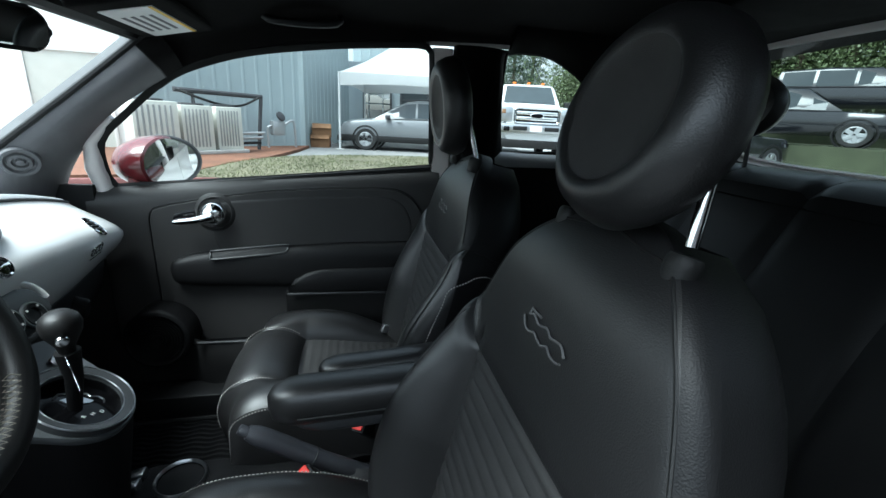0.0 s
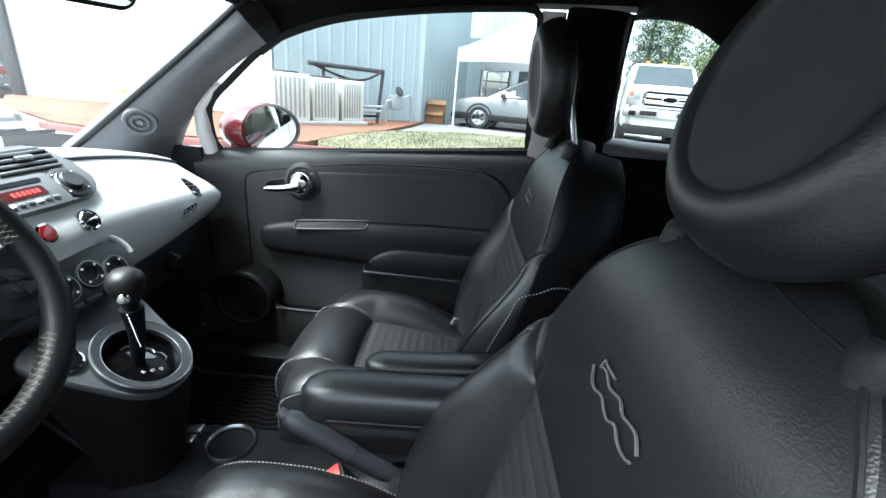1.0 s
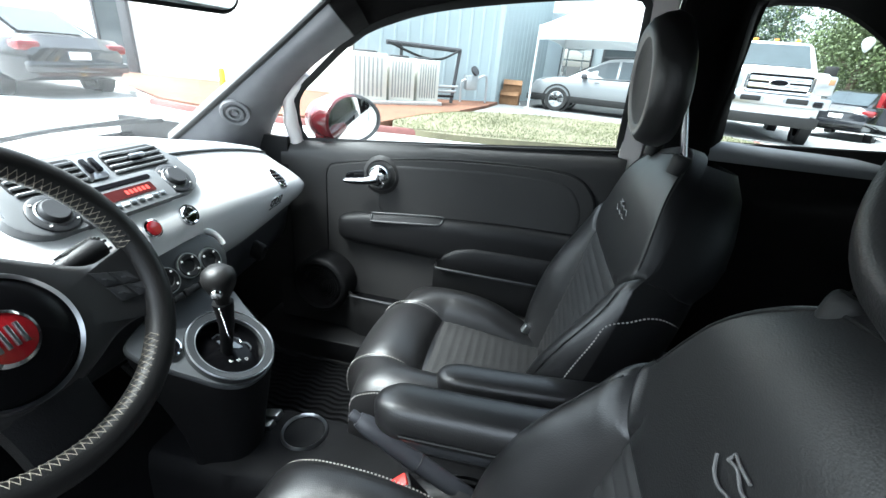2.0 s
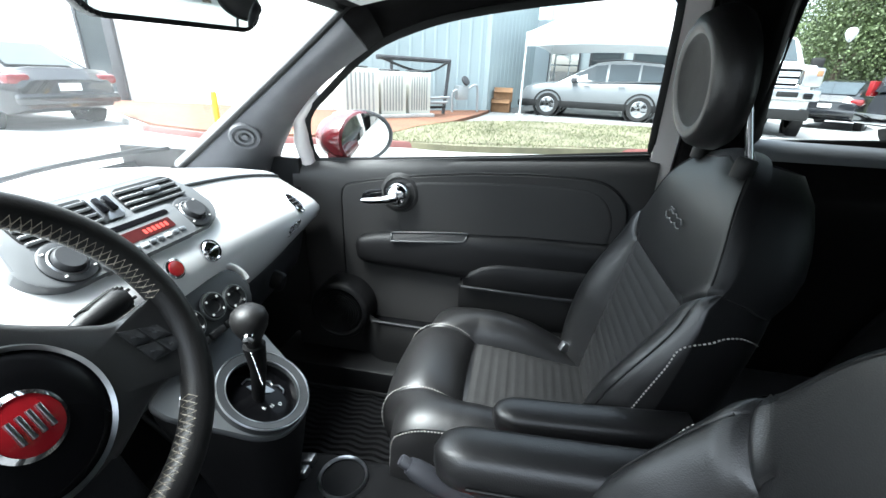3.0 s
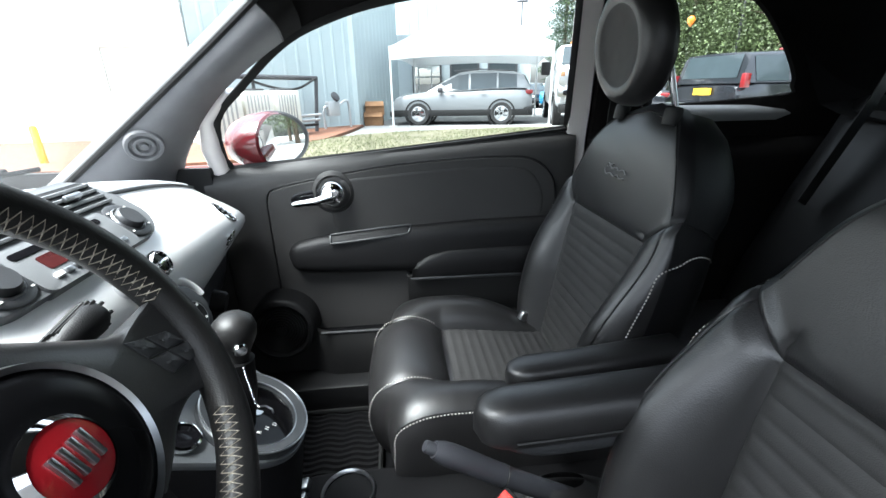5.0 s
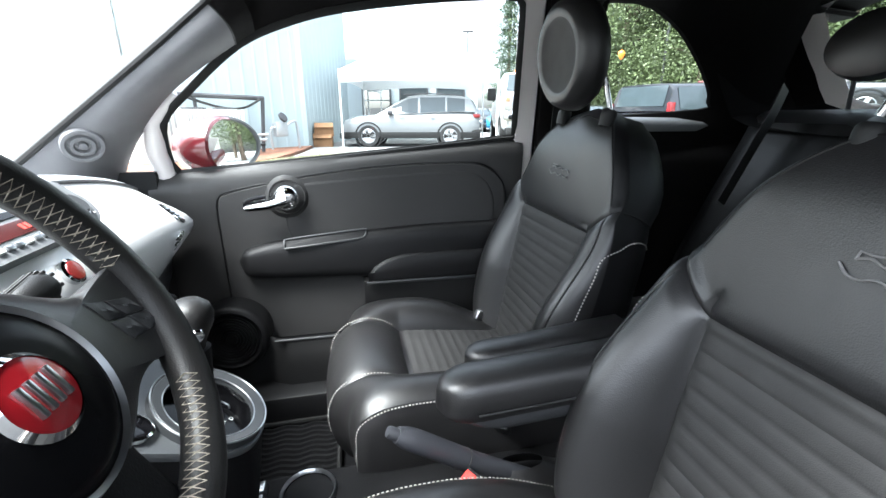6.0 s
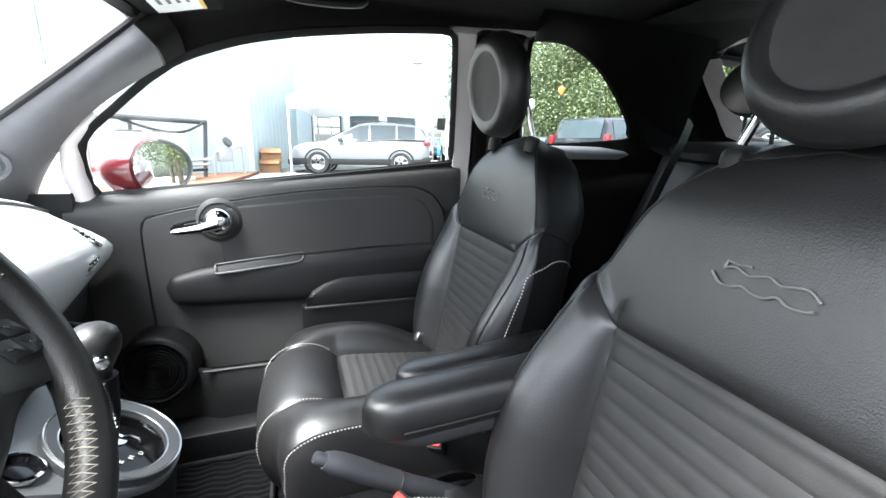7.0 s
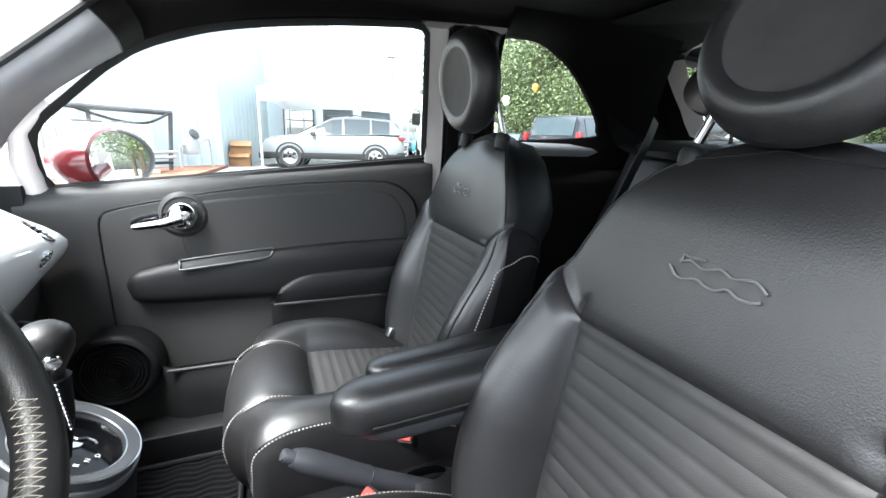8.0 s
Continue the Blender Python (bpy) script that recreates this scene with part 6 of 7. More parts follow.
def office_window(x, z0, w, h):
    y = 19.5 + 1.5 * (x + 4.3) / 18.3 - 0.02
    ob = thing("window_office", "white framed office window", "window", (x, y, z0), kind="structure")
    part("window_frame", join(box(-w / 2, w / 2, -0.06, 0.0, 0, 0.07, 0.0), box(-w / 2, w / 2, -0.06, 0.0, h - 0.07, h, 0.0), box(-w / 2, -w / 2 + 0.07, -0.06, 0, 0.07, h - 0.07, 0.0), box(w / 2 - 0.07, w / 2, -0.06, 0, 0.07, h - 0.07, 0.0)), STEEL, ob, smooth=False)
    for k in range(2):
        part("pane", box(-w / 2 + 0.07, w / 2 - 0.07, -0.03, -0.02, 0.07 + (h / 2 - 0.035) * k + 0.02 * k, h / 2 + (h / 2 - 0.07) * k, 0), MIRROR if x < -2.8 else CARGLASS, ob, smooth=False)


for x in (-2.9, -1.3, 0.3):
    office_window(x, 0.95, 1.25, 1.35)

# doorway and roller door in the bright wall
bw = Vector((-30 + 7.4, 3.05 - 10.57, 0)).normalized()


def on_bright(s, name, label, category, build):
    at = Vector((-7.4, 10.57, 0)) + bw * s
    ob = thing(name, label, category, at, math.degrees(math.atan2(bw.y, bw.x)) + 180, kind="structure")
    build(ob)
    return ob


on_bright(6.75, "door_1", "tall dark glazed doorway with white reveal", "door", lambda ob: (part("door_glass", box(-0.40, 0.30, -0.08, -0.02, 0.1, 2.45, 0.0), CARGLASS, ob, smooth=False), part("door_frame", join(box(-0.48, -0.40, -0.12, 0.0, 0.0, 2.55, 0.01), box(0.30, 0.56, -0.12, 0.0, 0.0, 2.55, 0.01), box(-0.40, 0.30, -0.12, 0.0, 2.45, 2.55, 0.01)), STEEL, ob)))
on_bright(1.1, "door_2", "white roller door in the bright wall", "roller door", lambda ob: (part("door_leaf", box(-0.72, 0.72, -0.03, -0.01, 0.1, 2.15, 0.0), ACMETAL, ob, smooth=False), part("door_surround", join(box(-0.80, -0.72, -0.06, 0.0, 0.1, 2.25, 0.01), box(0.72, 0.80, -0.06, 0.0, 0.1, 2.25, 0.01), box(-0.72, 0.72, -0.06, 0.0, 2.15, 2.25, 0.01)), WALLWHITE, ob)))

# wall lamp near the corner
wl = thing("wall_lamp", "small grey wall lamp on the siding", "wall lamp", (-5.0, 13.45, 4.2))
part("lamp_body", box(-0.16, 0.16, -0.22, 0.05, -0.10, 0.10, 0.03), STEEL, wl)

# air-conditioning units along the siding
wd = Vector((4.75, 6.0, 0)).normalized()
wnm = Vector((wd.y, -wd.x, 0))
wrot = math.degrees(math.atan2(wd.y, wd.x))


def ac_unit(s, off, h, w):
    at = Vector((-9.2, 8.3, 0.11)) + wd * s + wnm * off
    ob = thing("air_conditioner", "beige outdoor air conditioning unit on a concrete pad", "air conditioner", at, wrot, "units along the wall")
    part("casing", box(-w / 2, w / 2, -0.30, 0.30, 0.08, h, 0.02), ACMETAL, ob)
    part("pad", box(-w / 2 - 0.08, w / 2 + 0.08, -0.40, 0.40, 0.0, 0.08, 0.01), CONCRETE, ob)
    for k in range(7):
        part("grille_slat", box(-w / 2 + 0.06 + k * (w - 0.12) / 7, -w / 2 + 0.06 + (k + 0.42) * (w - 0.12) / 7, -0.318, -0.298, 0.16, h - 0.08, 0.006, 1), SLATGREY, ob)
    part("fan_cover", lathe([(0.26, 0), (0.26, 0.04), (0.20, 0.05), (0.0, 0.05)], facing((0, 0, h), (0, 0, 1)), 24), STEEL, ob)


for s, off, h, w in ((2.7, 1.8, 1.10, 0.85), (3.55, 1.7, 1.05, 0.66), (4.3, 1.6, 1.05, 0.60)):
    ac_unit(s, off, h, w)
rack = thing("pipe_rack", "dark steel pipe rack with hanging cables beside the wall", "pipe rack", Vector((-9.2, 8.3, 0.11)) + wd * 4.82 + wnm * 1.2, wrot)
part("rack_post", tube([(0.55, 0, 0), (0.70, 0, 1.35)], 0.05, 8), STEEL, rack)
part("rack_post", tube([(-1.0, 0, 0), (-1.0, 0, 1.4)], 0.04, 8), STEEL, rack)
part("rack_beam", tube([(-1.4, 0, 1.38), (0.72, 0, 1.35)], 0.06, 8), STEEL, rack)
part("cable", tube(curve([(-1.3, -0.05, 1.36), (-0.5, -0.06, 1.12), (0.1, -0.06, 1.10), (0.6, -0.05, 1.32)], 16), 0.03, 6), RUBBER, rack)
for k in range(3):
    part("pipe", tube([(-1.6, -0.25 - 0.12 * k, 0.16 + 0.12 * k), (0.5, -0.2 - 0.10 * k, 0.20 + 0.13 * k)], 0.035, 8), GALV if k else RUBBER, rack)
meter = thing("gas_meter", "grey gas meter with pipework beside the wall", "gas meter", Vector((-9.2, 8.3, 0.11)) + wd * 6.25 + wnm * 0.7, wrot)
part("meter_body", box(-0.18, 0.18, -0.12, 0.12, 0.35, 0.75, 0.03), GALV, meter)
part("meter_pipe", tube(curve([(-0.3, 0, 0.0), (-0.3, 0, 0.55), (-0.15, 0, 0.6)], 10), 0.035, 8), GALV, meter)
part("meter_pipe", tube(curve([(0.15, 0, 0.6), (0.4, 0, 0.75), (0.55, 0, 0.7), (0.58, 0, 0.0)], 12), 0.035, 8), GALV, meter)
part("regulator", lathe([(0.0, 0.0), (0.14, 0.02), (0.14, 0.08), (0.0, 0.12)], facing((0.05, -0.05, 0.85), (0.3, -0.8, 0.5)), 20), STEEL, meter)
for k, (x, y, z) in enumerate(((-4.12, 14.9, 0.03), (-4.08, 14.92, 0.37))):
    cb = thing("cardboard_box", "brown cardboard box stacked by the canopy" if k == 0 else "open brown cardboard box on another box", "box", (x, y, z), 8 + 6 * k)
    part("box_body", box(-0.31, 0.31, -0.22, 0.22, 0.0, 0.34, 0.006), CARTON, cb)
    part("box_flap", moved(box(-0.30, 0.30, -0.11, 0.11, 0.0, 0.008, 0.0), pose(0, -0.25, 0.36, 40, 0, 0)), CARTON, cb)

# canopy tent
tent = thing("canopy_tent", "white vinyl canopy tent on thin poles", "tent")
tx0, tx1, ty0, ty1 = -3.35, 1.65, 14.4, 19.0
rows = []
cxx, cyy = (tx0 + tx1) / 2, (ty0 + ty1) / 2
nrm = 48
for q, z in ((1.0, 2.42), (0.96, 2.46), (0.72, 2.80), (0.45, 3.30), (0.2, 4.0), (0.05, 4.5), (0.0, 4.6)):
    row = []
    for k in range(nrm):
        t = k / nrm * 4
        sd, f_ = int(t), t - int(t)
        c = [(-1, -1), (1, -1), (1, 1), (-1, 1)]
        ax_, ay_ = c[sd][0] + (c[(sd + 1) % 4][0] - c[sd][0]) * f_, c[sd][1] + (c[(sd + 1) % 4][1] - c[sd][1]) * f_
        row.append((cxx + ax_ * q * (tx1 - tx0) / 2, cyy + ay_ * q * (ty1 - ty0) / 2, z))
    rows.append(row)
part("canopy", grid(rows, closed=True), TENTW, tent)
vr = []
for z, g in ((2.42, 1.0), (2.25, 1.004), (2.02, 1.0)):
    row = []
    for k in range(96):
        t = k / 96 * 4
        sd, f_ = int(t), t - int(t)
        c = [(-1, -1), (1, -1), (1, 1), (-1, 1)]
        ax_, ay_ = c[sd][0] + (c[(sd + 1) % 4][0] - c[sd][0]) * f_, c[sd][1] + (c[(sd + 1) % 4][1] - c[sd][1]) * f_
        row.append((cxx + ax_ * g * (tx1 - tx0) / 2, cyy + ay_ * g * (ty1 - ty0) / 2, z + (0.10 * math.sin(f_ * math.pi) if z < 2.1 else 0)))
    vr.append(row)
part("valance", grid(vr, closed=True), TENTW, tent)
for x, y in ((tx0, ty0), (tx1, ty0), (tx0, ty1), (tx1, ty1)):
    part("tent_pole", tube([(x, y, 0.0), (x, y, 2.42)], 0.035, 10), WHITECAR, tent)
    part("pole_foot", box(x - 0.12, x + 0.12, y - 0.12, y + 0.12, 0.0, 0.05, 0.01), CONCRETE, tent)


# ---------------------------------------------------------------- vehicles
def vehicle(name, label, category, at, rz, L, W, H, paint, belt, top, cab, nose_z, clad=None, tr=0.35, axles=None, face="", rear=""):
    """A car, front along +x. belt: height of the window line; top: rows of (x, z) of the body's upper line; cab: rows of (x, z, half width) of the glasshouse."""
    ob = thing(name, label, category, at, rz)
    z0 = 0.28 * tr / 0.35
    rows = []
    n = 26
    for i in range(n + 1):
        t = i / n
        x = -L / 2 + L * t
        zt = lerp_table(top, x)
        e = min(t, 1 - t)
        w = W / 2 * (0.80 + 0.20 * math.sqrt(min(1, e / 0.10)))
        zb = z0 + 0.10 * (1 - min(1, e / 0.06))
        rows.append([(x, -w * 0.90, zb), (x, -w * 0.99, zb + 0.10), (x, -w, (zb + zt) / 2 - 0.05), (x, -w, (zb + zt) / 2 + 0.10), (x, -w * 0.965, zt - 0.06), (x, -w * 0.90, zt - 0.008), (x, -w * 0.5, zt + 0.015),
                     (x, 0, zt + 0.02), (x, w * 0.5, zt + 0.015), (x, w * 0.90, zt - 0.008), (x, w * 0.965, zt - 0.06), (x, w, (zb + zt) / 2 + 0.10), (x, w, (zb + zt) / 2 - 0.05), (x, w * 0.99, zb + 0.10), (x, w * 0.90, zb)])
    part("body", grid(rows, closed=True, cap=True), paint, ob)
    if clad:
        for sd in (-1, 1):
            part("sill_cladding", box(-L / 2 + 0.15, L / 2 - 0.12, sd * W / 2 - 0.03, sd * W / 2 + 0.012, z0, z0 + 0.20, 0.02), clad, ob)
    rows = []
    for x, zb, zt, wb, wt in cab:
        rows.append([(x, -wb, zb), (x, -(wb * 0.22 + wt * 0.78), zb + (zt - zb) * 0.86), (x, -wt * 0.93, zt - 0.02), (x, -wt * 0.5, zt), (x, wt * 0.5, zt), (x, wt * 0.93, zt - 0.02), (x, (wb * 0.22 + wt * 0.78), zb + (zt - zb) * 0.86), (x, wb, zb)])
    part("cabin", grid(rows, cap=True), paint, ob)
    # side windows on the cabin
    for sd in (-1, 1):
        for (xa_, xb_) in face_windows[name]:
            q = []
            for x, hi in ((xa_, 0), (xb_, 0), (xb_, 1), (xa_, 1)):
                zb = lerp_table([(c[0], c[1]) for c in cab], x)
                zt = lerp_table([(c[0], c[2]) for c in cab], x)
                wb = lerp_table([(c[0], c[3]) for c in cab], x)
                wt = lerp_table([(c[0], c[4]) for c in cab], x)
                k = 0.05 if not hi else 0.84
                ymix = wb + ((wb * 0.22 + wt * 0.78) - wb) * min(k, 0.86) / 0.86 + 0.004
                q.append(Vector((x, sd * (ymix + 0.008), zb + (zt - zb) * k)))
            if (q[3] - q[0]).length < 0.05:
                q = [q[0], q[1], q[2]]
            bm = bmesh.new()
            bm.faces.new([bm.verts.new(p) for p in q])
            r = bmesh.ops.extrude_face_region(bm, geom=bm.faces[:])
            bmesh.ops.translate(bm, verts=[v for v in r["geom"] if isinstance(v, bmesh.types.BMVert)], vec=(0, sd * 0.006, 0))
            part("side_window", bm, CARGLASS, ob, smooth=False)
    # front and rear screens
    for a, b, nm in ((cab[-1], cab[-2], "windscreen"), (cab[0], cab[1], "rear_window")):
        q = []
        for t, s in ((0.12, -1), (0.12, 1), (0.90, 1), (0.90, -1)):
            x = a[0] + (b[0] - a[0]) * t
            z = a[2] + (b[2] - a[2]) * t
            w = (a[4] + (b[4] - a[4]) * t) * 0.88
            o = 0.012 if a[0] > b[0] else -0.012
            q.append(Vector((x + o, s * w, z + 0.012)))
        bm = bmesh.new()
        bm.faces.new([bm.verts.new(p) for p in q])
        part(nm, bm, CARGLASS, ob, smooth=False)
    for x in (axles or (-L * 0.29, L * 0.30)):
        for sd in (-1, 1):
            m = facing((x, sd * (W / 2 - 0.10), tr), (0, sd, 0))
            arch = part("wheel_arch", lathe([(tr * 1.24, -0.10), (tr * 1.27, 0.112), (tr * 1.16, 0.118), (tr * 1.06, 0.06)], m, 28), clad or RUBBER, ob)
            wh = part("wheel", lathe([(tr * 0.62, -0.08), (tr * 0.92, -0.09), (tr, -0.05), (tr, 0.08), (tr * 0.95, 0.115), (tr * 0.72, 0.122), (tr * 0.66, 0.11)], m, 36), TYRE, ob)
            part("rim", lathe([(tr * 0.67, 0.108), (tr * 0.62, 0.118), (tr * 0.58, 0.09), (tr * 0.2, 0.07), (0, 0.07)], m, 32), GALV, wh)
            for k in range(5):
                a = 2 * math.pi * k / 5
                part("spoke", moved(box(tr * 0.08, tr * 0.62, -tr * 0.15, tr * 0.15, 0.075, 0.112, 0.01, 1), m @ Matrix.Rotation(a, 4, "Z")), ALLOY, wh)
    return ob


face_windows = {}
# silver crossover under the canopy
face_windows["silver_crossover"] = [(-1.80, -1.22), (-1.16, -0.34), (-0.27, 0.05), (0.05, 0.72)]
cr = vehicle("silver_crossover", "silver compact crossover parked under the canopy", "car", (-1.18, 15.55, 0.03), 180, 4.62, 1.86, 1.67, SILVER, 1.05,
             [(-2.31, 0.92), (-2.20, 1.08), (-1.0, 1.10), (0.6, 1.06), (1.10, 1.03), (1.7, 0.98), (2.1, 0.90), (2.31, 0.66)],
             [(-2.26, 1.10, 1.12, 0.80, 0.68), (-2.02, 1.12, 1.53, 0.87, 0.68), (-1.7, 1.12, 1.63, 0.89, 0.69), (-1.1, 1.10, 1.67, 0.90, 0.70), (-0.4, 1.07, 1.67, 0.91, 0.70), (0.05, 1.05, 1.61, 0.91, 0.70), (0.5, 1.03, 1.40, 0.90, 0.72), (1.12, 1.00, 1.03, 0.86, 0.76)], 0.9, RUBBER, 0.355, (-1.33, 1.37))
for sd in (-1, 1):
    part("headlight", moved(box(-0.14, 0.14, -0.06, 0.06, -0.035, 0.035, 0.02), pose(2.12, sd * 0.74, 0.80, 0, 22, -sd * 22)), CHROME, cr)
    part("tail_light", moved(box(-0.12, 0.12, -0.05, 0.05, -0.06, 0.06, 0.02), pose(-2.19, sd * 0.80, 1.00, 0, 0, 0)), TAILRED, cr)
    part("mirror", box(0.55, 0.72, sd * 1.02 - 0.09, sd * 1.02 + 0.05, 1.02, 1.16, 0.04), STEEL, cr)
    for x in (-0.75, 0.25):
        part("door_handle", box(x - 0.09, x + 0.09, sd * 0.945 - 0.01, sd * 0.945 + 0.01, 0.93, 0.96, 0.008), SILVER, cr)
    part("roof_rail", tube([(-1.7, sd * 0.62, 1.635), (-0.6, sd * 0.66, 1.70), (0.2, sd * 0.66, 1.655)], 0.018, 6), STEEL, cr)
part("grille", box(2.22, 2.30, -0.55, 0.55, 0.42, 0.68, 0.02), RUBBER, cr)
part("front_skirt", box(1.95, 2.34, -0.86, 0.86, 0.26, 0.46, 0.05), RUBBER, cr)
part("rear_skirt", box(-2.34, -1.85, -0.88, 0.88, 0.28, 0.56, 0.05), RUBBER, cr)

# white pickup facing the car
def rounded_yz(w, h, zc, r=0.07):
    """A rounded upright rectangle across the car, as rows of (y, z)."""
    return [(x, zc + y) for x, y in rounded(w, h, r, 4)]


face_windows["white_pickup"] = [(-0.9, 0.0), (0.1, 0.85)]
pk_ = vehicle("white_pickup", "white heavy-duty pickup truck with chrome grille", "pickup truck", (2.98, 16.5, 0), -93, 6.2, 2.03, 2.0, WHITECAR, 1.35,
              [(-3.1, 1.38), (-1.1, 1.38), (-1.0, 1.52), (1.3, 1.52), (2.6, 1.49), (2.95, 1.45), (3.1, 1.36)],
              [(-1.15, 1.48, 1.52, 0.94, 0.72), (-1.0, 1.49, 2.20, 0.95, 0.76), (0.0, 1.49, 2.30, 0.96, 0.78), (0.6, 1.49, 2.26, 0.96, 0.78), (1.35, 1.49, 1.53, 0.95, 0.92)], 1.3, None, 0.45, (-1.95, 1.95))
gr = part("grille", box(3.04, 3.145, -0.60, 0.60, 0.98, 1.40, 0.03), DARKPL, pk_, "black grille with chrome bars")
part("grille_frame", tube([(3.15, y, z) for y, z in rounded_yz(0.60, 0.21, 1.19)], 0.035, 8, closed=True), CHROME, gr, "chrome grille frame")
for k in range(2):
    part("grille_bar", box(3.10, 3.17, -0.56, 0.56, 1.05 + 0.155 * k, 1.165 + 0.155 * k, 0.02), CHROME, gr, "chrome grille bar")
part("badge", lathe([(0.10, 0.0), (0.10, 0.02), (0.085, 0.028)], facing((3.17, 0, 1.19), (1, 0, 0)) @ Matrix.Diagonal((1.9, 0.8, 1, 1)), 28), CHROME, gr)
part("badge_face", lathe([(0.086, 0.027), (0.0, 0.032)], facing((3.17, 0, 1.19), (1, 0, 0)) @ Matrix.Diagonal((1.9, 0.8, 1, 1)), 28), GLOSSBLK, gr)
for x in (-0.45, 0.0, 0.45):
    part("roof_marker", box(0.45, 0.58, x - 0.05, x + 0.05, 2.28, 2.34, 0.02), ORANGEP, pk_)
part("front_bumper", box(2.95, 3.22, -1.02, 1.02, 0.68, 0.94, 0.05), SATIN, pk_, "dull chrome front bumper")
part("bumper_valance", box(2.8, 3.15, -0.95, 0.95, 0.43, 0.68, 0.04), RUBBER, pk_)
part("number_plate", box(3.22, 3.235, -0.16, 0.16, 0.74, 0.90, 0.0), WHITEPR, pk_)
for sd in (-1, 1):
    part("headlight", box(2.98, 3.12, sd * 0.82 - 0.17, sd * 0.82 + 0.17, 0.98, 1.42, 0.05), SATIN, pk_)
    part("indicator", box(3.02, 3.125, sd * 0.90 - 0.06, sd * 0.90 + 0.06, 1.22, 1.36, 0.02), CARTON, pk_)
    part("fog_light", box(3.20, 3.23, sd * 0.80 - 0.09, sd * 0.80 + 0.09, 0.72, 0.86, 0.03), GLOSSBLK, pk_)
    part("bumper_slot", box(3.20, 3.228, sd * 0.43 - 0.20, sd * 0.43 + 0.20, 0.75, 0.88, 0.02), RUBBER, pk_)
    part("mirror", box(1.0, 1.15, sd * 1.22 - 0.13, sd * 1.22 + 0.13, 1.32, 1.72, 0.04), RUBBER, pk_)

for ob in pk_.children:
    if not ob.name.startswith(("wheel", "bumper_valance")):
        ob.location.z += 0.20
pk_.scale = (1.0, 1.10, 1.0)
# black sport utility seen from behind
face_windows["black_suv"] = [(-2.3, -1.4), (-1.3, -0.3), (-0.2, 0.8)]
bs = vehicle("black_suv", "black sport utility vehicle parked with its tail to the car", "car", (8.18, 13.93, 0), 23.4, 5.2, 2.0, 1.9, BLACKCAR, 1.15,
             [(-2.6, 1.05), (-2.5, 1.15), (0.9, 1.14), (2.2, 1.08), (2.6, 0.9)],
             [(-2.56, 1.12, 1.16, 0.92, 0.80), (-2.40, 1.13, 1.82, 0.95, 0.76), (-1.0, 1.13, 1.90, 0.95, 0.78), (0.3, 1.12, 1.86, 0.95, 0.77), (1.15, 1.12, 1.16, 0.92, 0.82)], 1.0, None, 0.40)
bs.scale = (1.18, 1.18, 1.03)
for sd in (-1, 1):
    part("tail_light", box(-2.615, -2.46, sd * 0.90 - 0.055, sd * 0.90 + 0.055, 1.02, 1.34, 0.02), TAILRED, bs)
part("number_plate", box(-2.66, -2.62, -0.22, 0.22, 0.86, 1.02, 0.0), YELLOWP, bs)
part("rear_bumper", box(-2.72, -2.5, -0.95, 0.95, 0.45, 0.68, 0.05), CHROME, bs)
# dark cars behind, and distant cars beside the canopy
face_windows["dark_sedan"] = [(-1.3, -0.4), (-0.3, 0.6)]
SEDTOP = [(-2.4, 0.80), (-2.25, 0.98), (-1.4, 0.98), (0.9, 0.95), (2.0, 0.85), (2.4, 0.6)]
SEDCAB = [(-1.95, 0.95, 0.97, 0.74, 0.60), (-1.0, 0.96, 1.42, 0.78, 0.58), (-0.2, 0.96, 1.47, 0.80, 0.60), (0.4, 0.95, 1.43, 0.80, 0.60), (1.35, 0.93, 0.96, 0.76, 0.66)]


def sedan(label, at, rz, paint, grp=""):
    s = vehicle("dark_sedan", label, "car", at, rz, 4.8, 1.85, 1.47, paint, 0.95, SEDTOP, SEDCAB, 0.8, None, 0.33)
    for sd in (-1, 1):
        part("tail_light", box(-2.385, -2.10, sd * 0.70 - 0.17, sd * 0.70 + 0.17, 0.74, 0.91, 0.06), TAILRED, s)
    part("number_plate", box(-2.43, -2.38, -0.17, 0.17, 0.64, 0.76, 0.0), WHITEPR, s)
    part("rear_bumper", box(-2.46, -2.30, -0.82, 0.82, 0.42, 0.60, 0.05), paint, s)
    return s


sedan("black sedan parked before the white wall", (-11.6, 4.85, 0), 184, BLACKCAR)
sedan("dark sedan parked beside the pickup truck", (6.6, 19.5, 0), 60, BLACKCAR)
# Banks added to lift the vehicles, coloured dark to keep mirror reflections dark.
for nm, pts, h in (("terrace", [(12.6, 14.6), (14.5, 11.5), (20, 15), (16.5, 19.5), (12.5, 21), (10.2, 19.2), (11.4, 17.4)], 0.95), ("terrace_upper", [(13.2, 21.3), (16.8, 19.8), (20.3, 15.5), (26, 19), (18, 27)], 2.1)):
    tagged(part(nm, prism(pts, 0.0, h, bevel=0.05), BANK, smooth=False), "added dark bank that lifts the parked vehicles", "terrace", kind="structure")
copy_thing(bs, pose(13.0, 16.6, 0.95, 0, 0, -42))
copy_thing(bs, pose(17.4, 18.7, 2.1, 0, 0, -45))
sedan("white car far off in the car park", (3.4, 33, 0), 80, WHITECAR)
sedan("black car far off in the car park", (2.6, 30, 0), 85, BLACKCAR)
sedan("bright blue car far off in the car park", (3.7, 27.5, 0), 95, BLUECAR)
bol = thing("bollard", "yellow painted steel bollard at the kerb", "bollard", (-7.35, 6.35, 0.0))
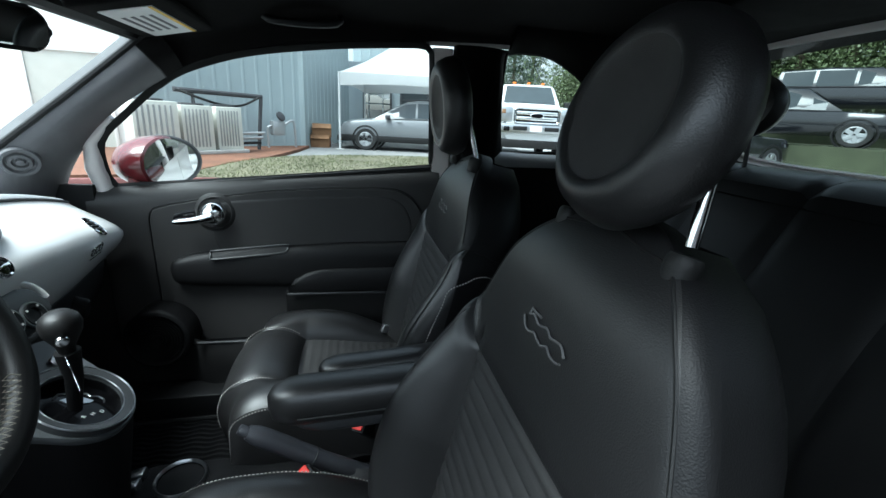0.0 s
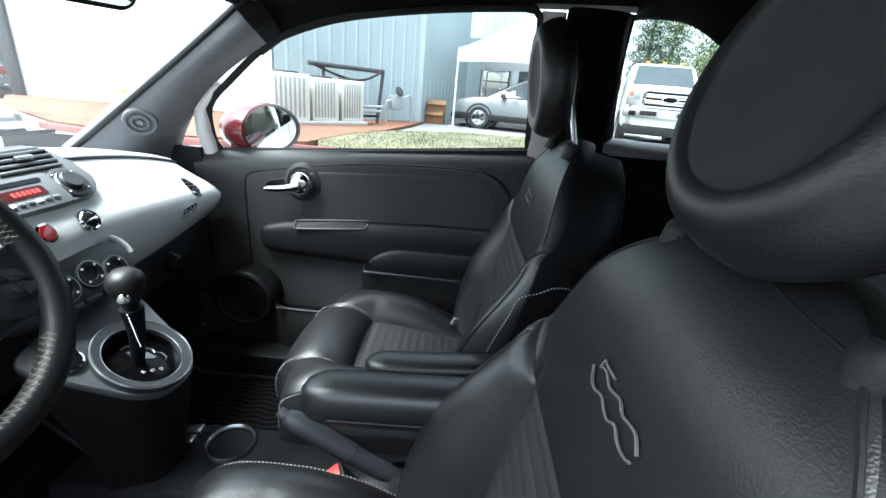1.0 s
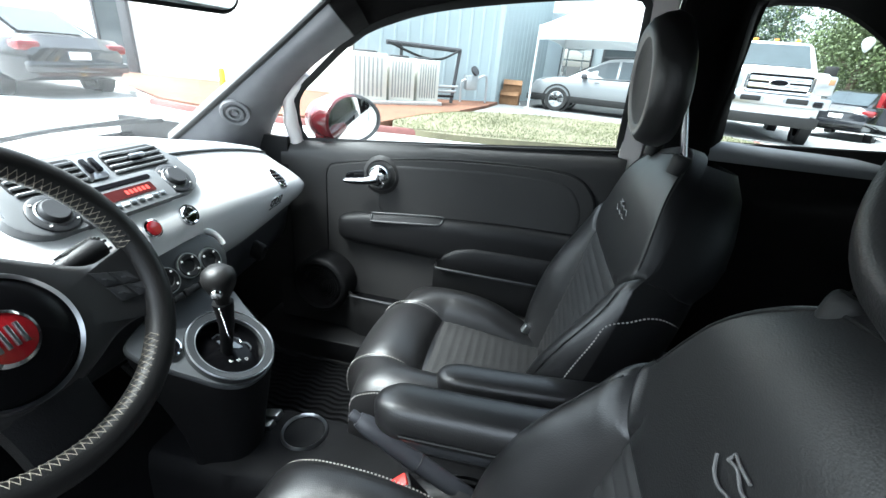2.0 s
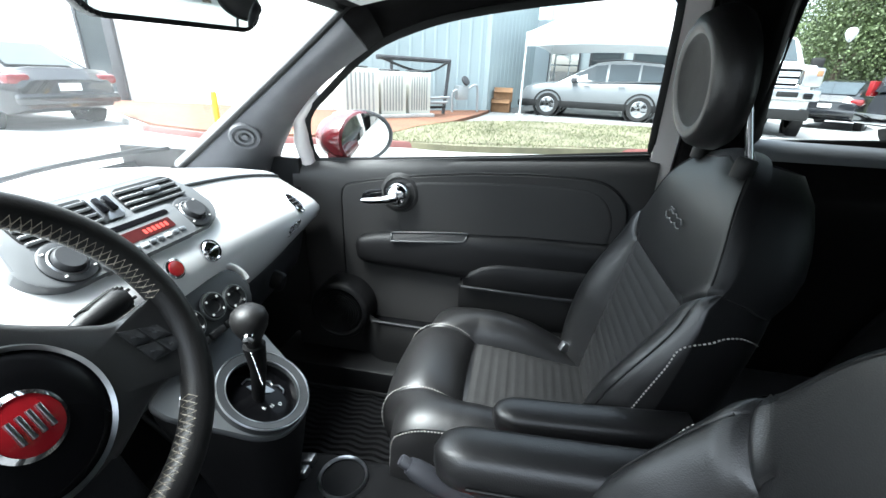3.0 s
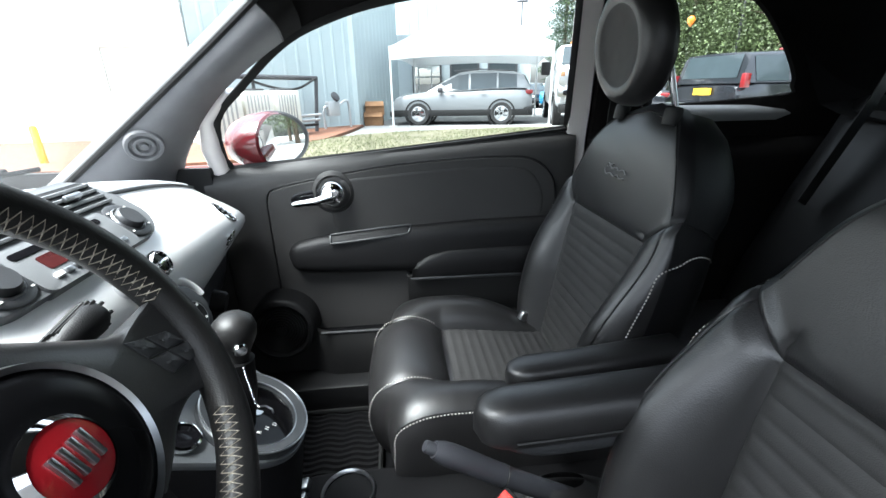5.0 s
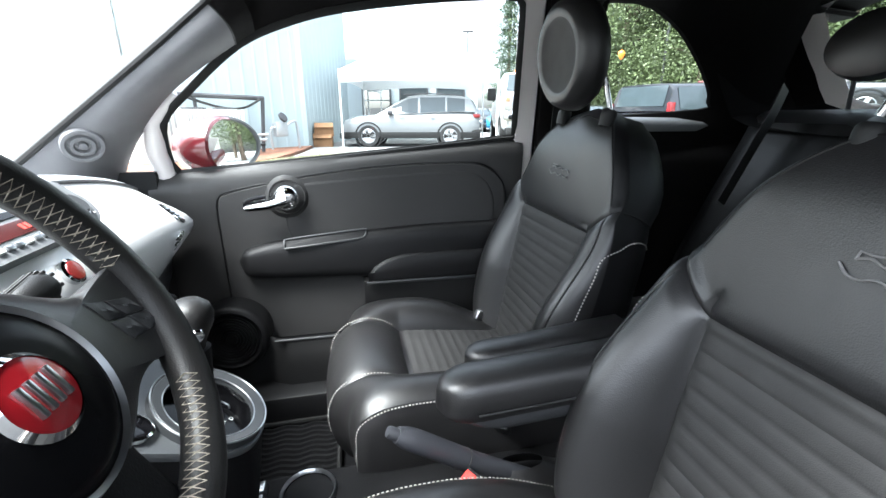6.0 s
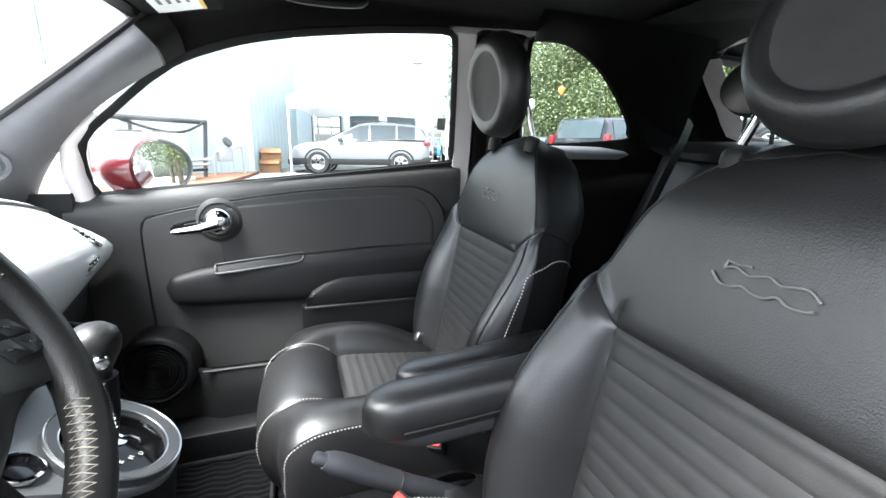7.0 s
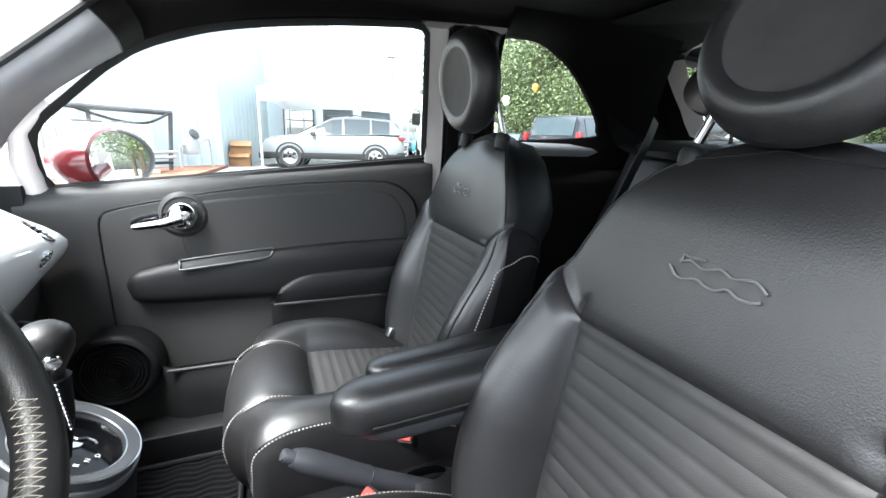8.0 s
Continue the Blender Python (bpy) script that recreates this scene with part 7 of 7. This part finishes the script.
part("bollard_post", lathe([(0.055, 0), (0.055, 0.62), (0.045, 0.68), (0.0, 0.70)], Matrix(), 20), YELLOWP, bol)


# ---------------------------------------------------------------- trees and sky-line
def tree(at, h, r, seed, conifer=False):
    rg = random.Random(seed)
    ob = thing("conifer" if conifer else "broadleaf_tree", "tall dark conifer behind the car park" if conifer else "tall green broadleaf tree behind the car park", "tree", at)
    part("trunk", tube([(0, 0, 0), (0.1, 0.05, h * 0.3), (0.05, 0.1, h * 0.6), (0, 0, h * 0.92)], [0.24, 0.19, 0.12, 0.03], 8), BARK, ob)
    limbs = bmesh.new()
    tips = []
    for k in range(22):
        z = h * rg.uniform(0.10, 0.85)
        a = rg.uniform(0, 6.3)
        q = (r * (1 - z / h) * 1.1 if conifer else r * math.sin(math.pi * min(1, (z / h) * 0.75 + 0.2))) * rg.uniform(0.6, 1)
        tip = Vector((q * math.cos(a), q * math.sin(a), z + (0.1 if conifer else 0.9)))
        tips.append(tip)
        limbs = join(limbs, tube([(0, 0, z), tip * 0.5 + Vector((0, 0, z * 0.5 + 0.2)), tip], [0.07, 0.045, 0.015], 5))
    part("limb", limbs, BARK, ob)
    bm = bmesh.new()
    n = 30000
    for k in range(n):
        if conifer:
            z = h * (0.12 + 0.88 * rg.random() ** 1.3)
            q = r * (1.02 - z / h) * math.sqrt(rg.random()) * (0.75 + 0.25 * math.sin(z * 5))
            a = rg.uniform(0, 6.3)
            c = Vector((q * math.cos(a), q * math.sin(a), z))
        else:
            t = tips[rg.randrange(len(tips))]
            c = t + Vector((rg.gauss(0, 1), rg.gauss(0, 1), rg.gauss(0, 0.8))) * (r * 0.30)
        s = rg.uniform(0.045, 0.095) * (0.8 if conifer else 1)
        u = Vector((rg.gauss(0, 1), rg.gauss(0, 1), rg.gauss(0, 1))).normalized()
        v = u.cross(Vector((rg.gauss(0, 1), rg.gauss(0, 1), rg.gauss(0, 1)))).normalized()
        bm.faces.new([bm.verts.new(c + p) for p in (u * s, v * s * 0.7, -u * s, -v * s * 0.7)])
    part("crown", bm, PINE if conifer else LEAF, ob, smooth=False)
    return ob


rg0 = random.Random(11)
protos = [tree((14.0 + 4.2 * k, 34 + 2.5 * (k % 2), 0), 13 + (k % 3), 3.6, 20 + k) for k in range(3)]
for k in range(30):
    a = radians(17.5 + 2.0 * k)
    d = 33 + 9 * (k % 2) + rg0.uniform(-2, 4)
    copy_thing(protos[k % 3], pose(d * math.sin(a), d * math.cos(a), 0, 0, 0, rg0.uniform(0, 360)))
con = tree((6.5, 44, 0), 16, 3.0, 41, True)
for x, y in ((9.5, 50), (16, 36), (24, 33)):
    copy_thing(con, pose(x, y, 0, 0, 0, x * 40))


def lamp_post(at):
    ob = thing("street_lamp", "tall thin car park lamp post", "lamp post", at)
    part("pole", tube([(0, 0, 0), (0, 0, 8.5)], [0.09, 0.06], 10), STEEL, ob)
    part("lamp_head", box(-0.5, 0.5, -0.16, 0.16, 8.42, 8.56, 0.03), STEEL, ob)


lamp_post((13.3, 27.5, 0))
lamp_post((2.6, 44, 0))
for at, m, lab in (((7.6, 19.8, 3.55), ORANGEP, "round orange balloon floating above the cars"), ((5.1, 16.4, 2.6), WHITECAR, "round white balloon floating above the cars")):
    bl = thing("balloon", lab, "balloon", at)
    part("balloon_skin", lathe([(0.0, -0.24), (0.03, -0.22), (0.09, -0.14), (0.14, -0.02), (0.13, 0.07), (0.07, 0.13), (0.0, 0.145)], Matrix(), 20), m, bl)
    part("string", tube([(0, 0, -0.22), (0.05, 0.03, -1.2), (0.02, 0, -at[2])], 0.003, 4), STEEL, bl)

# the car stands askew to the building lines
ASKEW = Matrix.Rotation(radians(-12), 4, "Z")
for ob in list(scene.objects):
    if ob not in car_things and ob.parent is None:
        ob.matrix_basis = ASKEW @ ob.matrix_basis
